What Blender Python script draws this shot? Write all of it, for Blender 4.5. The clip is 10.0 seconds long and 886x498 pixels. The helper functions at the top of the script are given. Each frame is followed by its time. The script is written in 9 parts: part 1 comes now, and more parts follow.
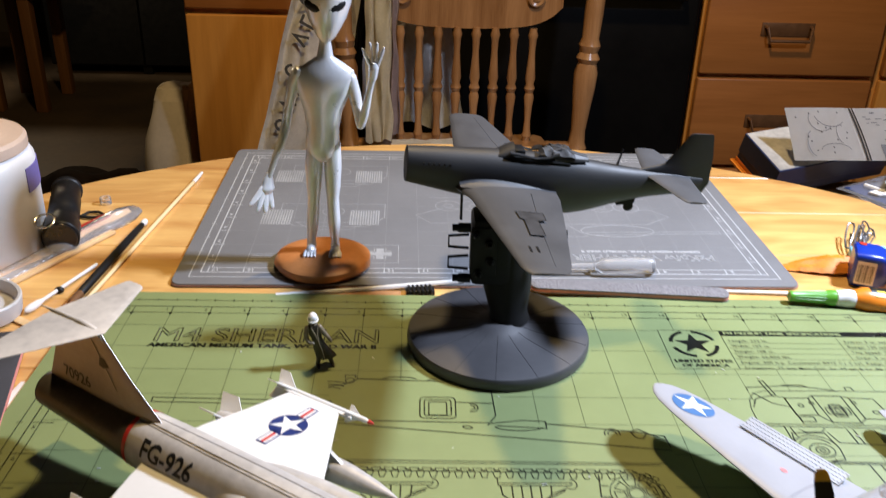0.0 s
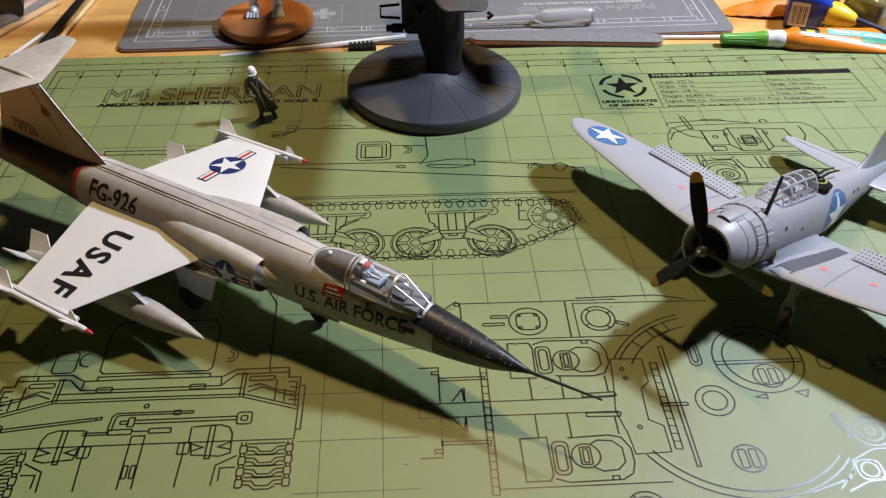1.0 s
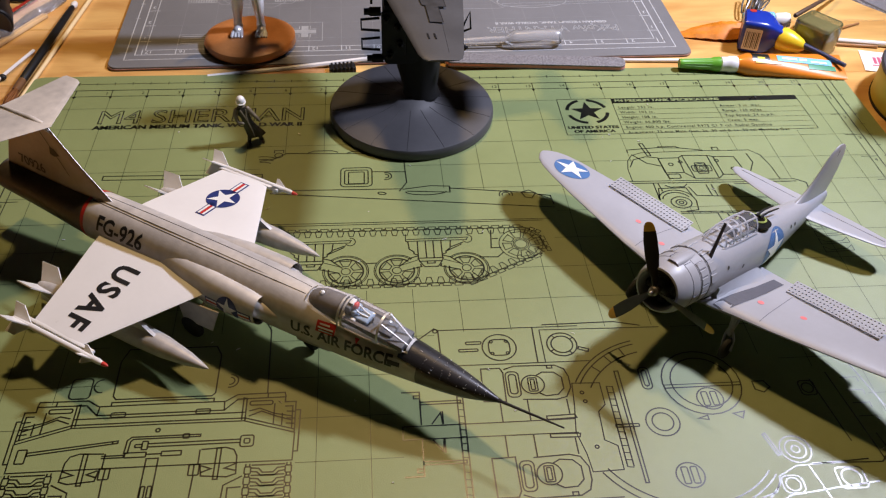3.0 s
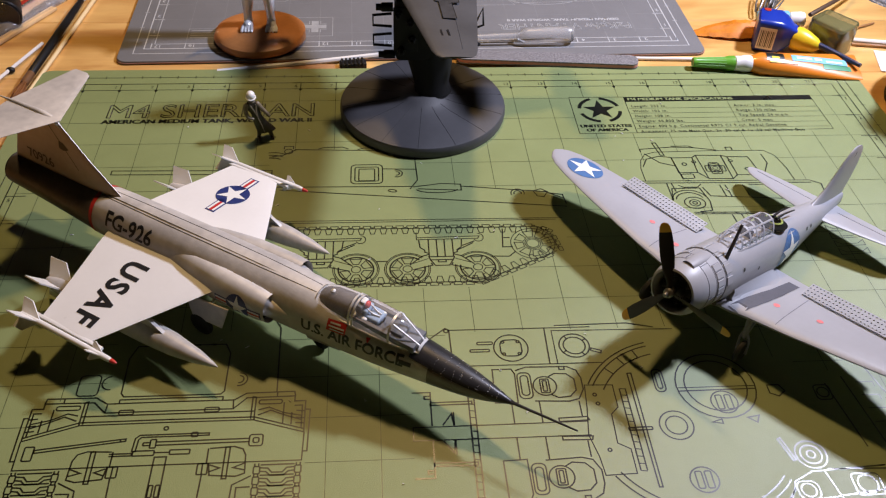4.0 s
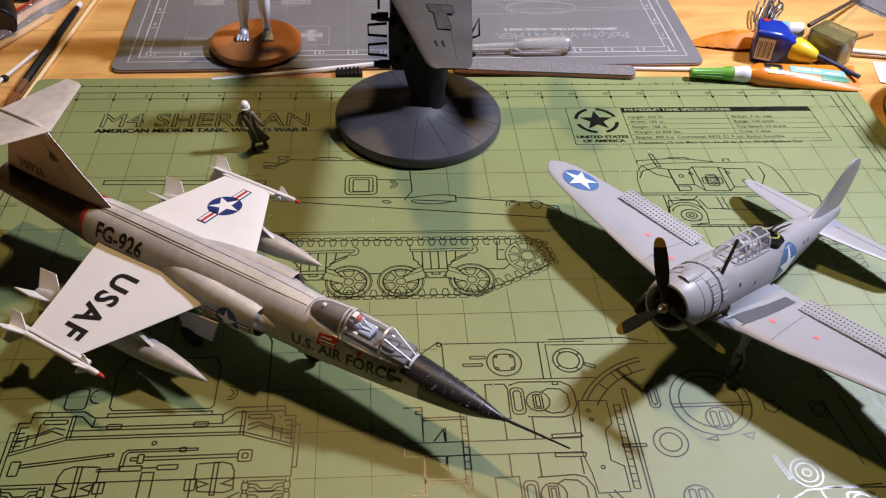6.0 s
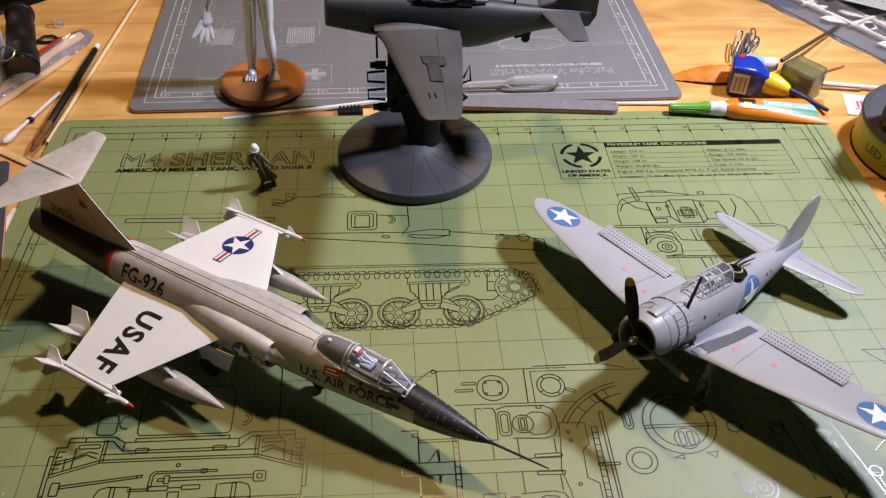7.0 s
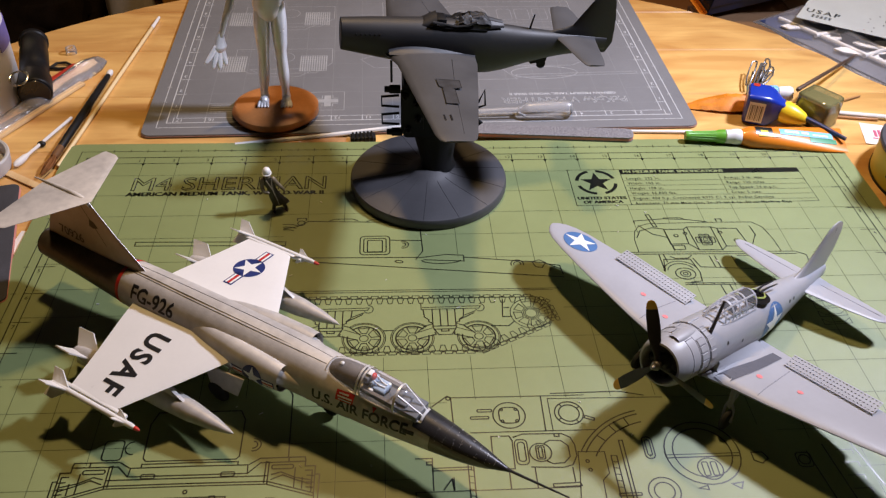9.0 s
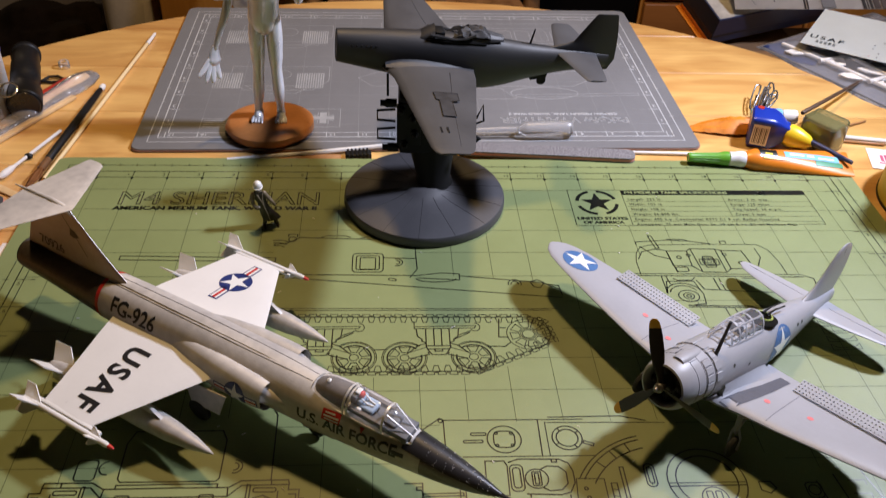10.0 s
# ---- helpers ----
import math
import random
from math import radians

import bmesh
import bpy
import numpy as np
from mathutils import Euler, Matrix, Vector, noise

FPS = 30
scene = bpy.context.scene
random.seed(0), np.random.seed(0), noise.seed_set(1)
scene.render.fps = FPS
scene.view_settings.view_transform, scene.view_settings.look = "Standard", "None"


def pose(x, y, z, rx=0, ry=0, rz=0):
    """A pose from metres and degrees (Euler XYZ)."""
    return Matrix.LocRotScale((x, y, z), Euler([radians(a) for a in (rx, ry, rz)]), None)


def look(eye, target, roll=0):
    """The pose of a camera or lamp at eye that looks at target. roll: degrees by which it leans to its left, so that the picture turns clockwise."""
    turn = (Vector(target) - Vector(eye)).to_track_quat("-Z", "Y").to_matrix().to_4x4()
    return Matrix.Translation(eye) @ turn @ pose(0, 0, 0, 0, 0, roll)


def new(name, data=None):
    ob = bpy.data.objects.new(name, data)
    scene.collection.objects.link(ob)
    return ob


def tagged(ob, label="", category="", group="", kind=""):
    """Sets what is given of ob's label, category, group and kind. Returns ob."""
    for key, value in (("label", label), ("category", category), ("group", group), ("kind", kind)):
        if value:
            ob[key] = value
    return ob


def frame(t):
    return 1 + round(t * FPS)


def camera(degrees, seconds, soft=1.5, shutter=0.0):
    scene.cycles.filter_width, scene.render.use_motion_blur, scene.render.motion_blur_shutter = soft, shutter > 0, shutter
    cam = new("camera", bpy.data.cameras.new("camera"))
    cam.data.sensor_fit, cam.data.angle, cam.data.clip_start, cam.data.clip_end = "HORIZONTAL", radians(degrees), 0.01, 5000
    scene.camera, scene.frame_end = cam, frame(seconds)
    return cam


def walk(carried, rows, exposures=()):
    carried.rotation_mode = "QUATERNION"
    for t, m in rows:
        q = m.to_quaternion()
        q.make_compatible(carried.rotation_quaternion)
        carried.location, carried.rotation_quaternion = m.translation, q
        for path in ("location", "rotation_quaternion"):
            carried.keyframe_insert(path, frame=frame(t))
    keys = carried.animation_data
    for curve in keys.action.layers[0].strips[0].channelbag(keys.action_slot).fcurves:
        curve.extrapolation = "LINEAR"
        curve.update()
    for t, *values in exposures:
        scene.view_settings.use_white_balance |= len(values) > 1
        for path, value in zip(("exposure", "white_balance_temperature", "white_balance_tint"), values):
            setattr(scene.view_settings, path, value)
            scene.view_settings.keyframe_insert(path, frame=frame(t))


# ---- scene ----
cam = camera(54.67, 10.0, soft=1.2, shutter=0.4)
EXPOSURES = [(0.0, 0.52, 5680, 10), (0.5, 0.24, 5720, 9), (1.0, 0.02, 5820, 10), (1.5, -0.06, 5860, 12), (2.0, -0.06, 5980, 16), (4.0, -0.06, 6060, 20), (9.0, -0.06, 6080, 19), (9.5, 0.0, 6100, 19), (10.0, -0.04, 6050, 18)]
PATH = [
    (0, (0.1878, -0.4765, 0.2914), (0.2051, 0.0617, 0.0268), 1.65),
    (0.2, (0.1963, -0.4919, 0.2894), (0.2137, 0.0400, 0.0124), 1.36),
    (0.5, (0.2076, -0.5059, 0.2836), (0.2282, -0.0060, -0.0477), 0.80),
    (0.7, (0.2142, -0.5104, 0.2803), (0.2354, -0.0341, -0.0838), 0.33),
    (1, (0.2216, -0.5163, 0.2844), (0.2425, -0.0574, -0.1016), -0.12),
    (1.5, (0.2245, -0.5236, 0.3211), (0.2505, -0.0724, -0.0735), 0.36),
    (2, (0.2171, -0.5355, 0.3500), (0.2629, -0.0862, -0.0451), 1.99),
    (2.5, (0.2156, -0.5299, 0.3450), (0.2597, -0.0864, -0.0567), 1.88),
    (4, (0.2106, -0.5191, 0.3376), (0.2510, -0.0811, -0.0704), 2.34),
    (4.5, (0.2097, -0.5188, 0.3392), (0.2487, -0.0791, -0.0671), 2.31),
    (5, (0.2108, -0.5140, 0.3374), (0.2497, -0.0731, -0.0677), 2.43),
    (6.3, (0.2155, -0.5135, 0.3385), (0.2554, -0.0735, -0.0674), 2.50),
    (6.5, (0.2146, -0.5204, 0.3557), (0.2536, -0.0810, -0.0510), 2.28),
    (7, (0.2186, -0.5329, 0.3844), (0.2555, -0.0927, -0.0216), 1.80),
    (7.5, (0.2131, -0.5419, 0.4026), (0.2503, -0.1017, -0.0033), 1.86),
    (8, (0.2120, -0.5439, 0.4001), (0.2502, -0.0998, -0.0016), 2.04),
    (8.5, (0.2132, -0.5402, 0.3937), (0.2514, -0.0885, 0.0006), 1.93),
    (9, (0.2134, -0.5314, 0.3704), (0.2470, -0.0726, -0.0148), 1.75),
    (9.5, (0.2156, -0.5237, 0.3496), (0.2498, -0.0354, 0.0027), 1.98),
    (10, (0.2167, -0.5234, 0.3507), (0.2513, -0.0499, -0.0161), 2.53),
]
walk(cam, [(t, look(eye, target, roll)) for t, eye, target, roll in PATH], EXPOSURES)


# ---- building helpers (model coordinates in millimetres) ----
def tint(name, col, rough=0.5, metal=0.0, var=0.12, scale=40.0, bump=0.0, bscale=400.0, spec=0.5, coat=0.0, fleck=None, rvar=0.12):
    """A painted, moulded or cast surface: two scales of colour variation, uneven gloss and a fine relief."""
    m = bpy.data.materials.new(name)
    m.use_nodes = True
    nt = m.node_tree
    b = nt.nodes["Principled BSDF"]
    tc = nt.nodes.new("ShaderNodeTexCoord")
    n1 = nt.nodes.new("ShaderNodeTexNoise")
    n1.inputs["Scale"].default_value, n1.inputs["Detail"].default_value = scale, 5
    n2 = nt.nodes.new("ShaderNodeTexNoise")
    n2.inputs["Scale"].default_value, n2.inputs["Detail"].default_value = scale * 9, 3
    nt.links.new(tc.outputs["Object"], n1.inputs["Vector"])
    nt.links.new(tc.outputs["Object"], n2.inputs["Vector"])
    add = nt.nodes.new("ShaderNodeMath")
    add.operation = "MULTIPLY_ADD"
    add.inputs[1].default_value = 0.4
    nt.links.new(n2.outputs["Fac"], add.inputs[0])
    nt.links.new(n1.outputs["Fac"], add.inputs[2])
    ramp = nt.nodes.new("ShaderNodeValToRGB")
    ramp.color_ramp.elements[0].position, ramp.color_ramp.elements[1].position = 0.42, 0.98
    lo = fleck or [max(0.0, c * (1 - var)) for c in col]
    hi = [min(1.0, c * (1 + var)) for c in col]
    ramp.color_ramp.elements[0].color = (*lo, 1)
    ramp.color_ramp.elements[1].color = (*hi, 1)
    nt.links.new(add.outputs[0], ramp.inputs["Fac"])
    nt.links.new(ramp.outputs["Color"], b.inputs["Base Color"])
    mr = nt.nodes.new("ShaderNodeMapRange")
    mr.inputs["To Min"].default_value = max(0.02, rough * (1 - rvar * 2))
    mr.inputs["To Max"].default_value = min(1.0, rough * (1 + rvar * 2))
    nt.links.new(n1.outputs["Fac"], mr.inputs["Value"])
    nt.links.new(mr.outputs["Result"], b.inputs["Roughness"])
    b.inputs["Metallic"].default_value = metal
    b.inputs["Specular IOR Level"].default_value = spec
    b.inputs["Coat Weight"].default_value = coat
    b.inputs["Coat Roughness"].default_value = 0.12
    if bump:
        n3 = nt.nodes.new("ShaderNodeTexNoise")
        n3.inputs["Scale"].default_value, n3.inputs["Detail"].default_value = bscale, 4
        nt.links.new(tc.outputs["Object"], n3.inputs["Vector"])
        bp = nt.nodes.new("ShaderNodeBump")
        bp.inputs["Strength"].default_value, bp.inputs["Distance"].default_value = bump, 0.0006
        nt.links.new(n3.outputs["Fac"], bp.inputs["Height"])
        nt.links.new(bp.outputs["Normal"], b.inputs["Normal"])
    return m


def timber(name, light, dark, scale=1.0, rough=0.35, coat=0.25, along="X", bump=0.15, toned=0.14, blotch=0.0):
    """Varnished wood: long wavering grain, pores and blotches; each piece shifted and toned by its own random value."""
    m = bpy.data.materials.new(name)
    m.use_nodes = True
    nt = m.node_tree
    b = nt.nodes["Principled BSDF"]
    tc, mp, oi = nt.nodes.new("ShaderNodeTexCoord"), nt.nodes.new("ShaderNodeMapping"), nt.nodes.new("ShaderNodeObjectInfo")
    long, wide = 2.2 * scale, 32.0 * scale
    mp.inputs["Scale"].default_value = {"X": (long, wide, wide), "Y": (wide, long, wide), "Z": (wide, wide, long)}[along]
    off = nt.nodes.new("ShaderNodeVectorMath")
    off.operation = "SCALE"
    cmb = nt.nodes.new("ShaderNodeCombineXYZ")
    for s in range(3):
        nt.links.new(oi.outputs["Random"], cmb.inputs[s])
    nt.links.new(cmb.outputs[0], off.inputs[0])
    off.inputs["Scale"].default_value = 37.0
    nt.links.new(tc.outputs["Object"], mp.inputs["Vector"])
    nt.links.new(off.outputs[0], mp.inputs["Location"])
    n1 = nt.nodes.new("ShaderNodeTexNoise")
    n1.inputs["Scale"].default_value, n1.inputs["Detail"].default_value, n1.inputs["Distortion"].default_value = 1.0, 8, 0.5
    n2 = nt.nodes.new("ShaderNodeTexNoise")
    n2.inputs["Scale"].default_value, n2.inputs["Detail"].default_value = 9.0, 4
    nt.links.new(mp.outputs[0], n1.inputs["Vector"])
    nt.links.new(mp.outputs[0], n2.inputs["Vector"])
    mix = nt.nodes.new("ShaderNodeMath")
    mix.operation = "MULTIPLY_ADD"
    mix.inputs[1].default_value = 0.3
    nt.links.new(n2.outputs["Fac"], mix.inputs[0])
    nt.links.new(n1.outputs["Fac"], mix.inputs[2])
    rnd = nt.nodes.new("ShaderNodeMath")
    rnd.operation = "MULTIPLY_ADD"
    rnd.inputs[1].default_value = toned
    nt.links.new(oi.outputs["Random"], rnd.inputs[0])
    nt.links.new(mix.outputs[0], rnd.inputs[2])
    ramp = nt.nodes.new("ShaderNodeValToRGB")
    ramp.color_ramp.elements[0].position, ramp.color_ramp.elements[1].position = 0.45, 0.98
    ramp.color_ramp.elements[0].color, ramp.color_ramp.elements[1].color = (*dark, 1), (*light, 1)
    nt.links.new(rnd.outputs[0], ramp.inputs["Fac"])
    if blotch:
        mb = nt.nodes.new("ShaderNodeMapping")
        mb.inputs["Scale"].default_value = {"X": (10.0, 34.0, 34.0), "Y": (34.0, 10.0, 34.0), "Z": (34.0, 34.0, 10.0)}[along]
        nt.links.new(tc.outputs["Object"], mb.inputs["Vector"])
        nt.links.new(off.outputs[0], mb.inputs["Location"])
        n3 = nt.nodes.new("ShaderNodeTexNoise")
        n3.inputs["Scale"].default_value, n3.inputs["Detail"].default_value, n3.inputs["Distortion"].default_value = 1.0, 7, 0.7
        nt.links.new(mb.outputs[0], n3.inputs["Vector"])
        r3 = nt.nodes.new("ShaderNodeValToRGB")
        r3.color_ramp.elements[0].position, r3.color_ramp.elements[1].position = 0.34, 0.62
        r3.color_ramp.elements[0].color, r3.color_ramp.elements[1].color = (1 - blotch * 0.7, 1 - blotch, 1 - blotch * 1.2, 1), (1.0, 1.0, 1.0, 1)
        nt.links.new(n3.outputs["Fac"], r3.inputs["Fac"])
        mul = nt.nodes.new("ShaderNodeMix")
        mul.data_type, mul.blend_type = "RGBA", "MULTIPLY"
        mul.inputs["Factor"].default_value = 1.0
        nt.links.new(ramp.outputs["Color"], mul.inputs["A"])
        nt.links.new(r3.outputs["Color"], mul.inputs["B"])
        nt.links.new(mul.outputs["Result"], b.inputs["Base Color"])
    else:
        nt.links.new(ramp.outputs["Color"], b.inputs["Base Color"])
    b.inputs["Roughness"].default_value = rough
    b.inputs["Coat Weight"].default_value, b.inputs["Coat Roughness"].default_value = coat, 0.2
    bp = nt.nodes.new("ShaderNodeBump")
    bp.inputs["Strength"].default_value, bp.inputs["Distance"].default_value = bump, 0.0005
    nt.links.new(n2.outputs["Fac"], bp.inputs["Height"])
    nt.links.new(bp.outputs["Normal"], b.inputs["Normal"])
    return m


def film(name, col=(0.9, 0.9, 0.92), body=0.2, rough=0.12, dents=0.0):
    """Thin clear sheet: mostly see-through, with a milky body and a glossy face."""
    m = bpy.data.materials.new(name)
    m.use_nodes = True
    nt = m.node_tree
    b = nt.nodes["Principled BSDF"]
    b.inputs["Base Color"].default_value = (*col, 1)
    b.inputs["Roughness"].default_value = rough
    tr, mx = nt.nodes.new("ShaderNodeBsdfTransparent"), nt.nodes.new("ShaderNodeMixShader")
    gl, mx2, fr = nt.nodes.new("ShaderNodeBsdfGlossy"), nt.nodes.new("ShaderNodeMixShader"), nt.nodes.new("ShaderNodeFresnel")
    gl.inputs["Roughness"].default_value = rough
    fr.inputs["IOR"].default_value = 1.35
    if dents:
        tc, ns, bp = nt.nodes.new("ShaderNodeTexCoord"), nt.nodes.new("ShaderNodeTexNoise"), nt.nodes.new("ShaderNodeBump")
        ns.inputs["Scale"].default_value, ns.inputs["Detail"].default_value = 150.0, 2
        bp.inputs["Strength"].default_value, bp.inputs["Distance"].default_value = dents, 0.002
        nt.links.new(tc.outputs["Object"], ns.inputs["Vector"])
        nt.links.new(ns.outputs["Fac"], bp.inputs["Height"])
        for n in (b, gl):
            nt.links.new(bp.outputs["Normal"], n.inputs["Normal"])
    mx.inputs["Fac"].default_value = body
    nt.links.new(tr.outputs[0], mx.inputs[1])
    nt.links.new(b.outputs[0], mx.inputs[2])
    nt.links.new(fr.outputs[0], mx2.inputs["Fac"])
    nt.links.new(mx.outputs[0], mx2.inputs[1])
    nt.links.new(gl.outputs[0], mx2.inputs[2])
    nt.links.new(mx2.outputs[0], nt.nodes["Material Output"].inputs["Surface"])
    return m


def part(name, bm, material, parent=None, label="", smooth=True, m=None, angle=35.0):
    """Links a bmesh (millimetres) as one mesh object under its thing or part."""
    if m is not None:
        bm.transform(m)
    bm.transform(Matrix.Scale(0.001, 4))
    bmesh.ops.recalc_face_normals(bm, faces=bm.faces)
    me = bpy.data.meshes.new(name)
    if smooth:
        for f in bm.faces:
            f.smooth = True
        lim = radians(angle)
        for e in bm.edges:
            e.smooth = len(e.link_faces) == 2 and e.calc_face_angle(0.0) < lim
    bm.to_mesh(me)
    bm.free()
    me.materials.append(material)
    ob = new(name, me)
    if parent is not None:
        ob.parent = parent
    return tagged(ob, label=label)


def thing(name, label, category, m=None, group="", kind=""):
    ob = new(name)
    ob.empty_display_size = 0.01
    if m is not None:
        ob.matrix_basis = m
    return tagged(ob, label, category, group, kind)


def mm(x, y, z, rx=0, ry=0, rz=0):
    """A pose in millimetres and degrees."""
    return pose(x / 1000, y / 1000, z / 1000, rx, ry, rz)


def box(bm, x0, x1, y0, y1, z0, z1, bev=0.0, seg=2, m=None):
    vs = [bm.verts.new((x, y, z)) for z in (z0, z1) for x, y in ((x0, y0), (x1, y0), (x1, y1), (x0, y1))]
    fs = [bm.faces.new([vs[i] for i in q]) for q in ((3, 2, 1, 0), (4, 5, 6, 7), (0, 1, 5, 4), (1, 2, 6, 5), (2, 3, 7, 6), (3, 0, 4, 7))]
    if m is not None:
        bmesh.ops.transform(bm, matrix=m, verts=vs)
    if bev:
        es = list({e for f in fs for e in f.edges})
        bmesh.ops.bevel(bm, geom=es, offset=bev, segments=seg, affect="EDGES", profile=0.5)
    return bm


def ring_loft(bm, rings, closed=True, cap=True):
    rows = [[bm.verts.new(p) for p in r] for r in rings]
    n = len(rows[0])
    for a, b in zip(rows, rows[1:]):
        for i in range(n if closed else n - 1):
            j = (i + 1) % n
            bm.faces.new((a[i], a[j], b[j], b[i]))
    if cap and closed:
        bm.faces.new(list(reversed(rows[0])))
        bm.faces.new(rows[-1])
    return bm


def tube(bm, pts, r, seg=8, cap=True):
    """A round bar along points; r: one radius, or one a point."""
    pts = [Vector(p) for p in pts]
    rs = r if isinstance(r, (list, tuple)) else [r] * len(pts)
    rings, side = [], None
    for i, p in enumerate(pts):
        d = (pts[min(i + 1, len(pts) - 1)] - pts[max(i - 1, 0)]).normalized()
        if side is None:
            side = d.cross(Vector((0, 0, 1))) if abs(d.z) < 0.9 else d.cross(Vector((1, 0, 0)))
        side = (side - d * side.dot(d)).normalized()
        up = d.cross(side)
        rings.append([p + (side * math.cos(a) + up * math.sin(a)) * rs[i] for a in (2 * math.pi * k / seg for k in range(seg))])
    return ring_loft(bm, rings, cap=cap)


def lathe(bm, prof, seg=32, m=None, cap=True):
    rings = [[Vector((r * math.cos(2 * math.pi * k / seg), r * math.sin(2 * math.pi * k / seg), z)) for k in range(seg)] for r, z in prof]
    if m is not None:
        rings = [[m @ p for p in r] for r in rings]
    return ring_loft(bm, rings, cap=cap)


def axis_m(p0, p1):
    """A frame at p0 whose z runs to p1."""
    d = Vector(p1) - Vector(p0)
    return Matrix.Translation(p0) @ d.to_track_quat("Z", "Y").to_matrix().to_4x4()


def prism(bm, poly, z0, z1, bev=0.0, m=None, seg=2):
    a = [bm.verts.new((x, y, z0)) for x, y in poly]
    b = [bm.verts.new((x, y, z1)) for x, y in poly]
    n = len(poly)
    fs = [bm.faces.new(list(reversed(a))), bm.faces.new(b)]
    fs += [bm.faces.new((a[i], a[(i + 1) % n], b[(i + 1) % n], b[i])) for i in range(n)]
    if m is not None:
        bmesh.ops.transform(bm, matrix=m, verts=a + b)
    if bev:
        bmesh.ops.bevel(bm, geom=list({e for f in fs[:2] for e in f.edges}), offset=bev, segments=seg, affect="EDGES", profile=0.5)
    return bm


def superring(u, a, b, cw, n=28, ex=2.0, flat=0.0):
    """A fuselage section in the plane u: half-width a, half-height b, centre height cw."""
    out = []
    for k in range(n):
        t = 2 * math.pi * k / n
        c, s = math.cos(t), math.sin(t)
        out.append((u, a * math.copysign(abs(c) ** (2 / ex), c), cw + b * math.copysign(abs(s) ** (2 / ex), s)))
    return out


def foil(le_u, chord, v, w, thick, n=9, camber=0.0):
    """A wing section at span v: points round from the trailing edge over the top to the leading edge and back."""
    up, lo = [], []
    for k in range(n):
        x = 0.5 - 0.5 * math.cos(math.pi * k / (n - 1))
        y = thick * chord * 5 * (0.2969 * math.sqrt(x) - 0.126 * x - 0.3516 * x * x + 0.2843 * x**3 - 0.1036 * x**4)
        c = camber * chord * 4 * x * (1 - x)
        up.append((le_u - chord * x, v, w + c + y + 0.12))
        lo.append((le_u - chord * x, v, w + c - y - 0.12))
    return list(reversed(up)) + lo


def ribbon(bm, pts, width, z, closed=False):
    """A flat printed line of even width."""
    pts = [Vector((p[0], p[1])) for p in pts]
    n, h, left, right = len(pts), width / 2, [], []
    for i, p in enumerate(pts):
        a = pts[(i - 1) % n] if closed or i else None
        b = pts[(i + 1) % n] if closed or i < n - 1 else None
        d0 = (p - a).normalized() if a is not None else (b - p).normalized()
        d1 = (b - p).normalized() if b is not None else d0
        t = d0 + d1
        t = t.normalized() if t.length > 1e-6 else d0
        nrm = Vector((-t.y, t.x))
        k = h / max(0.35, nrm.dot(Vector((-d1.y, d1.x))))
        left.append(bm.verts.new((p.x + nrm.x * k, p.y + nrm.y * k, z)))
        right.append(bm.verts.new((p.x - nrm.x * k, p.y - nrm.y * k, z)))
    for i in range(n if closed else n - 1):
        j = (i + 1) % n
        bm.faces.new((right[i], right[j], left[j], left[i]))


def circle(cx, cy, rx, ry=None, n=28, a0=0.0, a1=360.0, rot=0.0):
    ry = rx if ry is None else ry
    full = abs(a1 - a0 - 360) < 1e-6
    k = n if full else n - 1
    out, c, s = [], math.cos(radians(rot)), math.sin(radians(rot))
    for i in range(n):
        t = radians(a0 + (a1 - a0) * i / k)
        x, y = rx * math.cos(t), ry * math.sin(t)
        out.append((cx + c * x - s * y, cy + s * x + c * y))
    return out


def rrect(x0, y0, x1, y1, r, n=4):
    out = []
    for cx, cy, a in ((x1 - r, y1 - r, 0), (x0 + r, y1 - r, 90), (x0 + r, y0 + r, 180), (x1 - r, y0 + r, 270)):
        out += [(cx + r * math.cos(radians(a + 90 * i / n)), cy + r * math.sin(radians(a + 90 * i / n))) for i in range(n + 1)]
    return out


def star_pts(cx, cy, r, rot=0.0, inner=0.382):
    return [(cx + (r if i % 2 == 0 else r * inner) * math.sin(radians(rot + 36 * i)), cy + (r if i % 2 == 0 else r * inner) * math.cos(radians(rot + 36 * i))) for i in range(10)]


def face(bm, pts, z=0.0):
    """A flat printed patch; fans from its middle, so that stars fill rightly."""
    c = bm.verts.new((sum(p[0] for p in pts) / len(pts), sum(p[1] for p in pts) / len(pts), z))
    vs = [bm.verts.new((p[0], p[1], z)) for p in pts]
    for i in range(len(vs)):
        bm.faces.new((c, vs[i], vs[(i + 1) % len(vs)]))


WORDS = {}


def words(text, size, outline=0.0, align="CENTER", stretch=1.0, slant=0.0, weight=0.0, spacing=1.0):
    """Lettering in the built-in font as a flat bmesh, height about size (millimetres), centred on its middle."""
    key = (text, outline, align, slant, weight, spacing)
    if key not in WORDS:
        cu = bpy.data.curves.new("lettering", "FONT")
        cu.body, cu.size, cu.align_x, cu.align_y, cu.shear = text, 1.0, align, "CENTER", slant
        cu.offset, cu.space_character = weight, spacing
        cu.resolution_u = 3
        if outline:
            cu.fill_mode, cu.bevel_depth, cu.bevel_resolution = "NONE", outline, 0
        ob = new("lettering", cu)
        me = bpy.data.meshes.new_from_object(ob.evaluated_get(bpy.context.evaluated_depsgraph_get()))
        bpy.data.objects.remove(ob)
        WORDS[key] = me
    bm = bmesh.new()
    bm.from_mesh(WORDS[key])
    k = size / 0.72
    bm.transform(Matrix.Diagonal((k * stretch, k, 0.02 if outline else 1, 1)))
    return bm


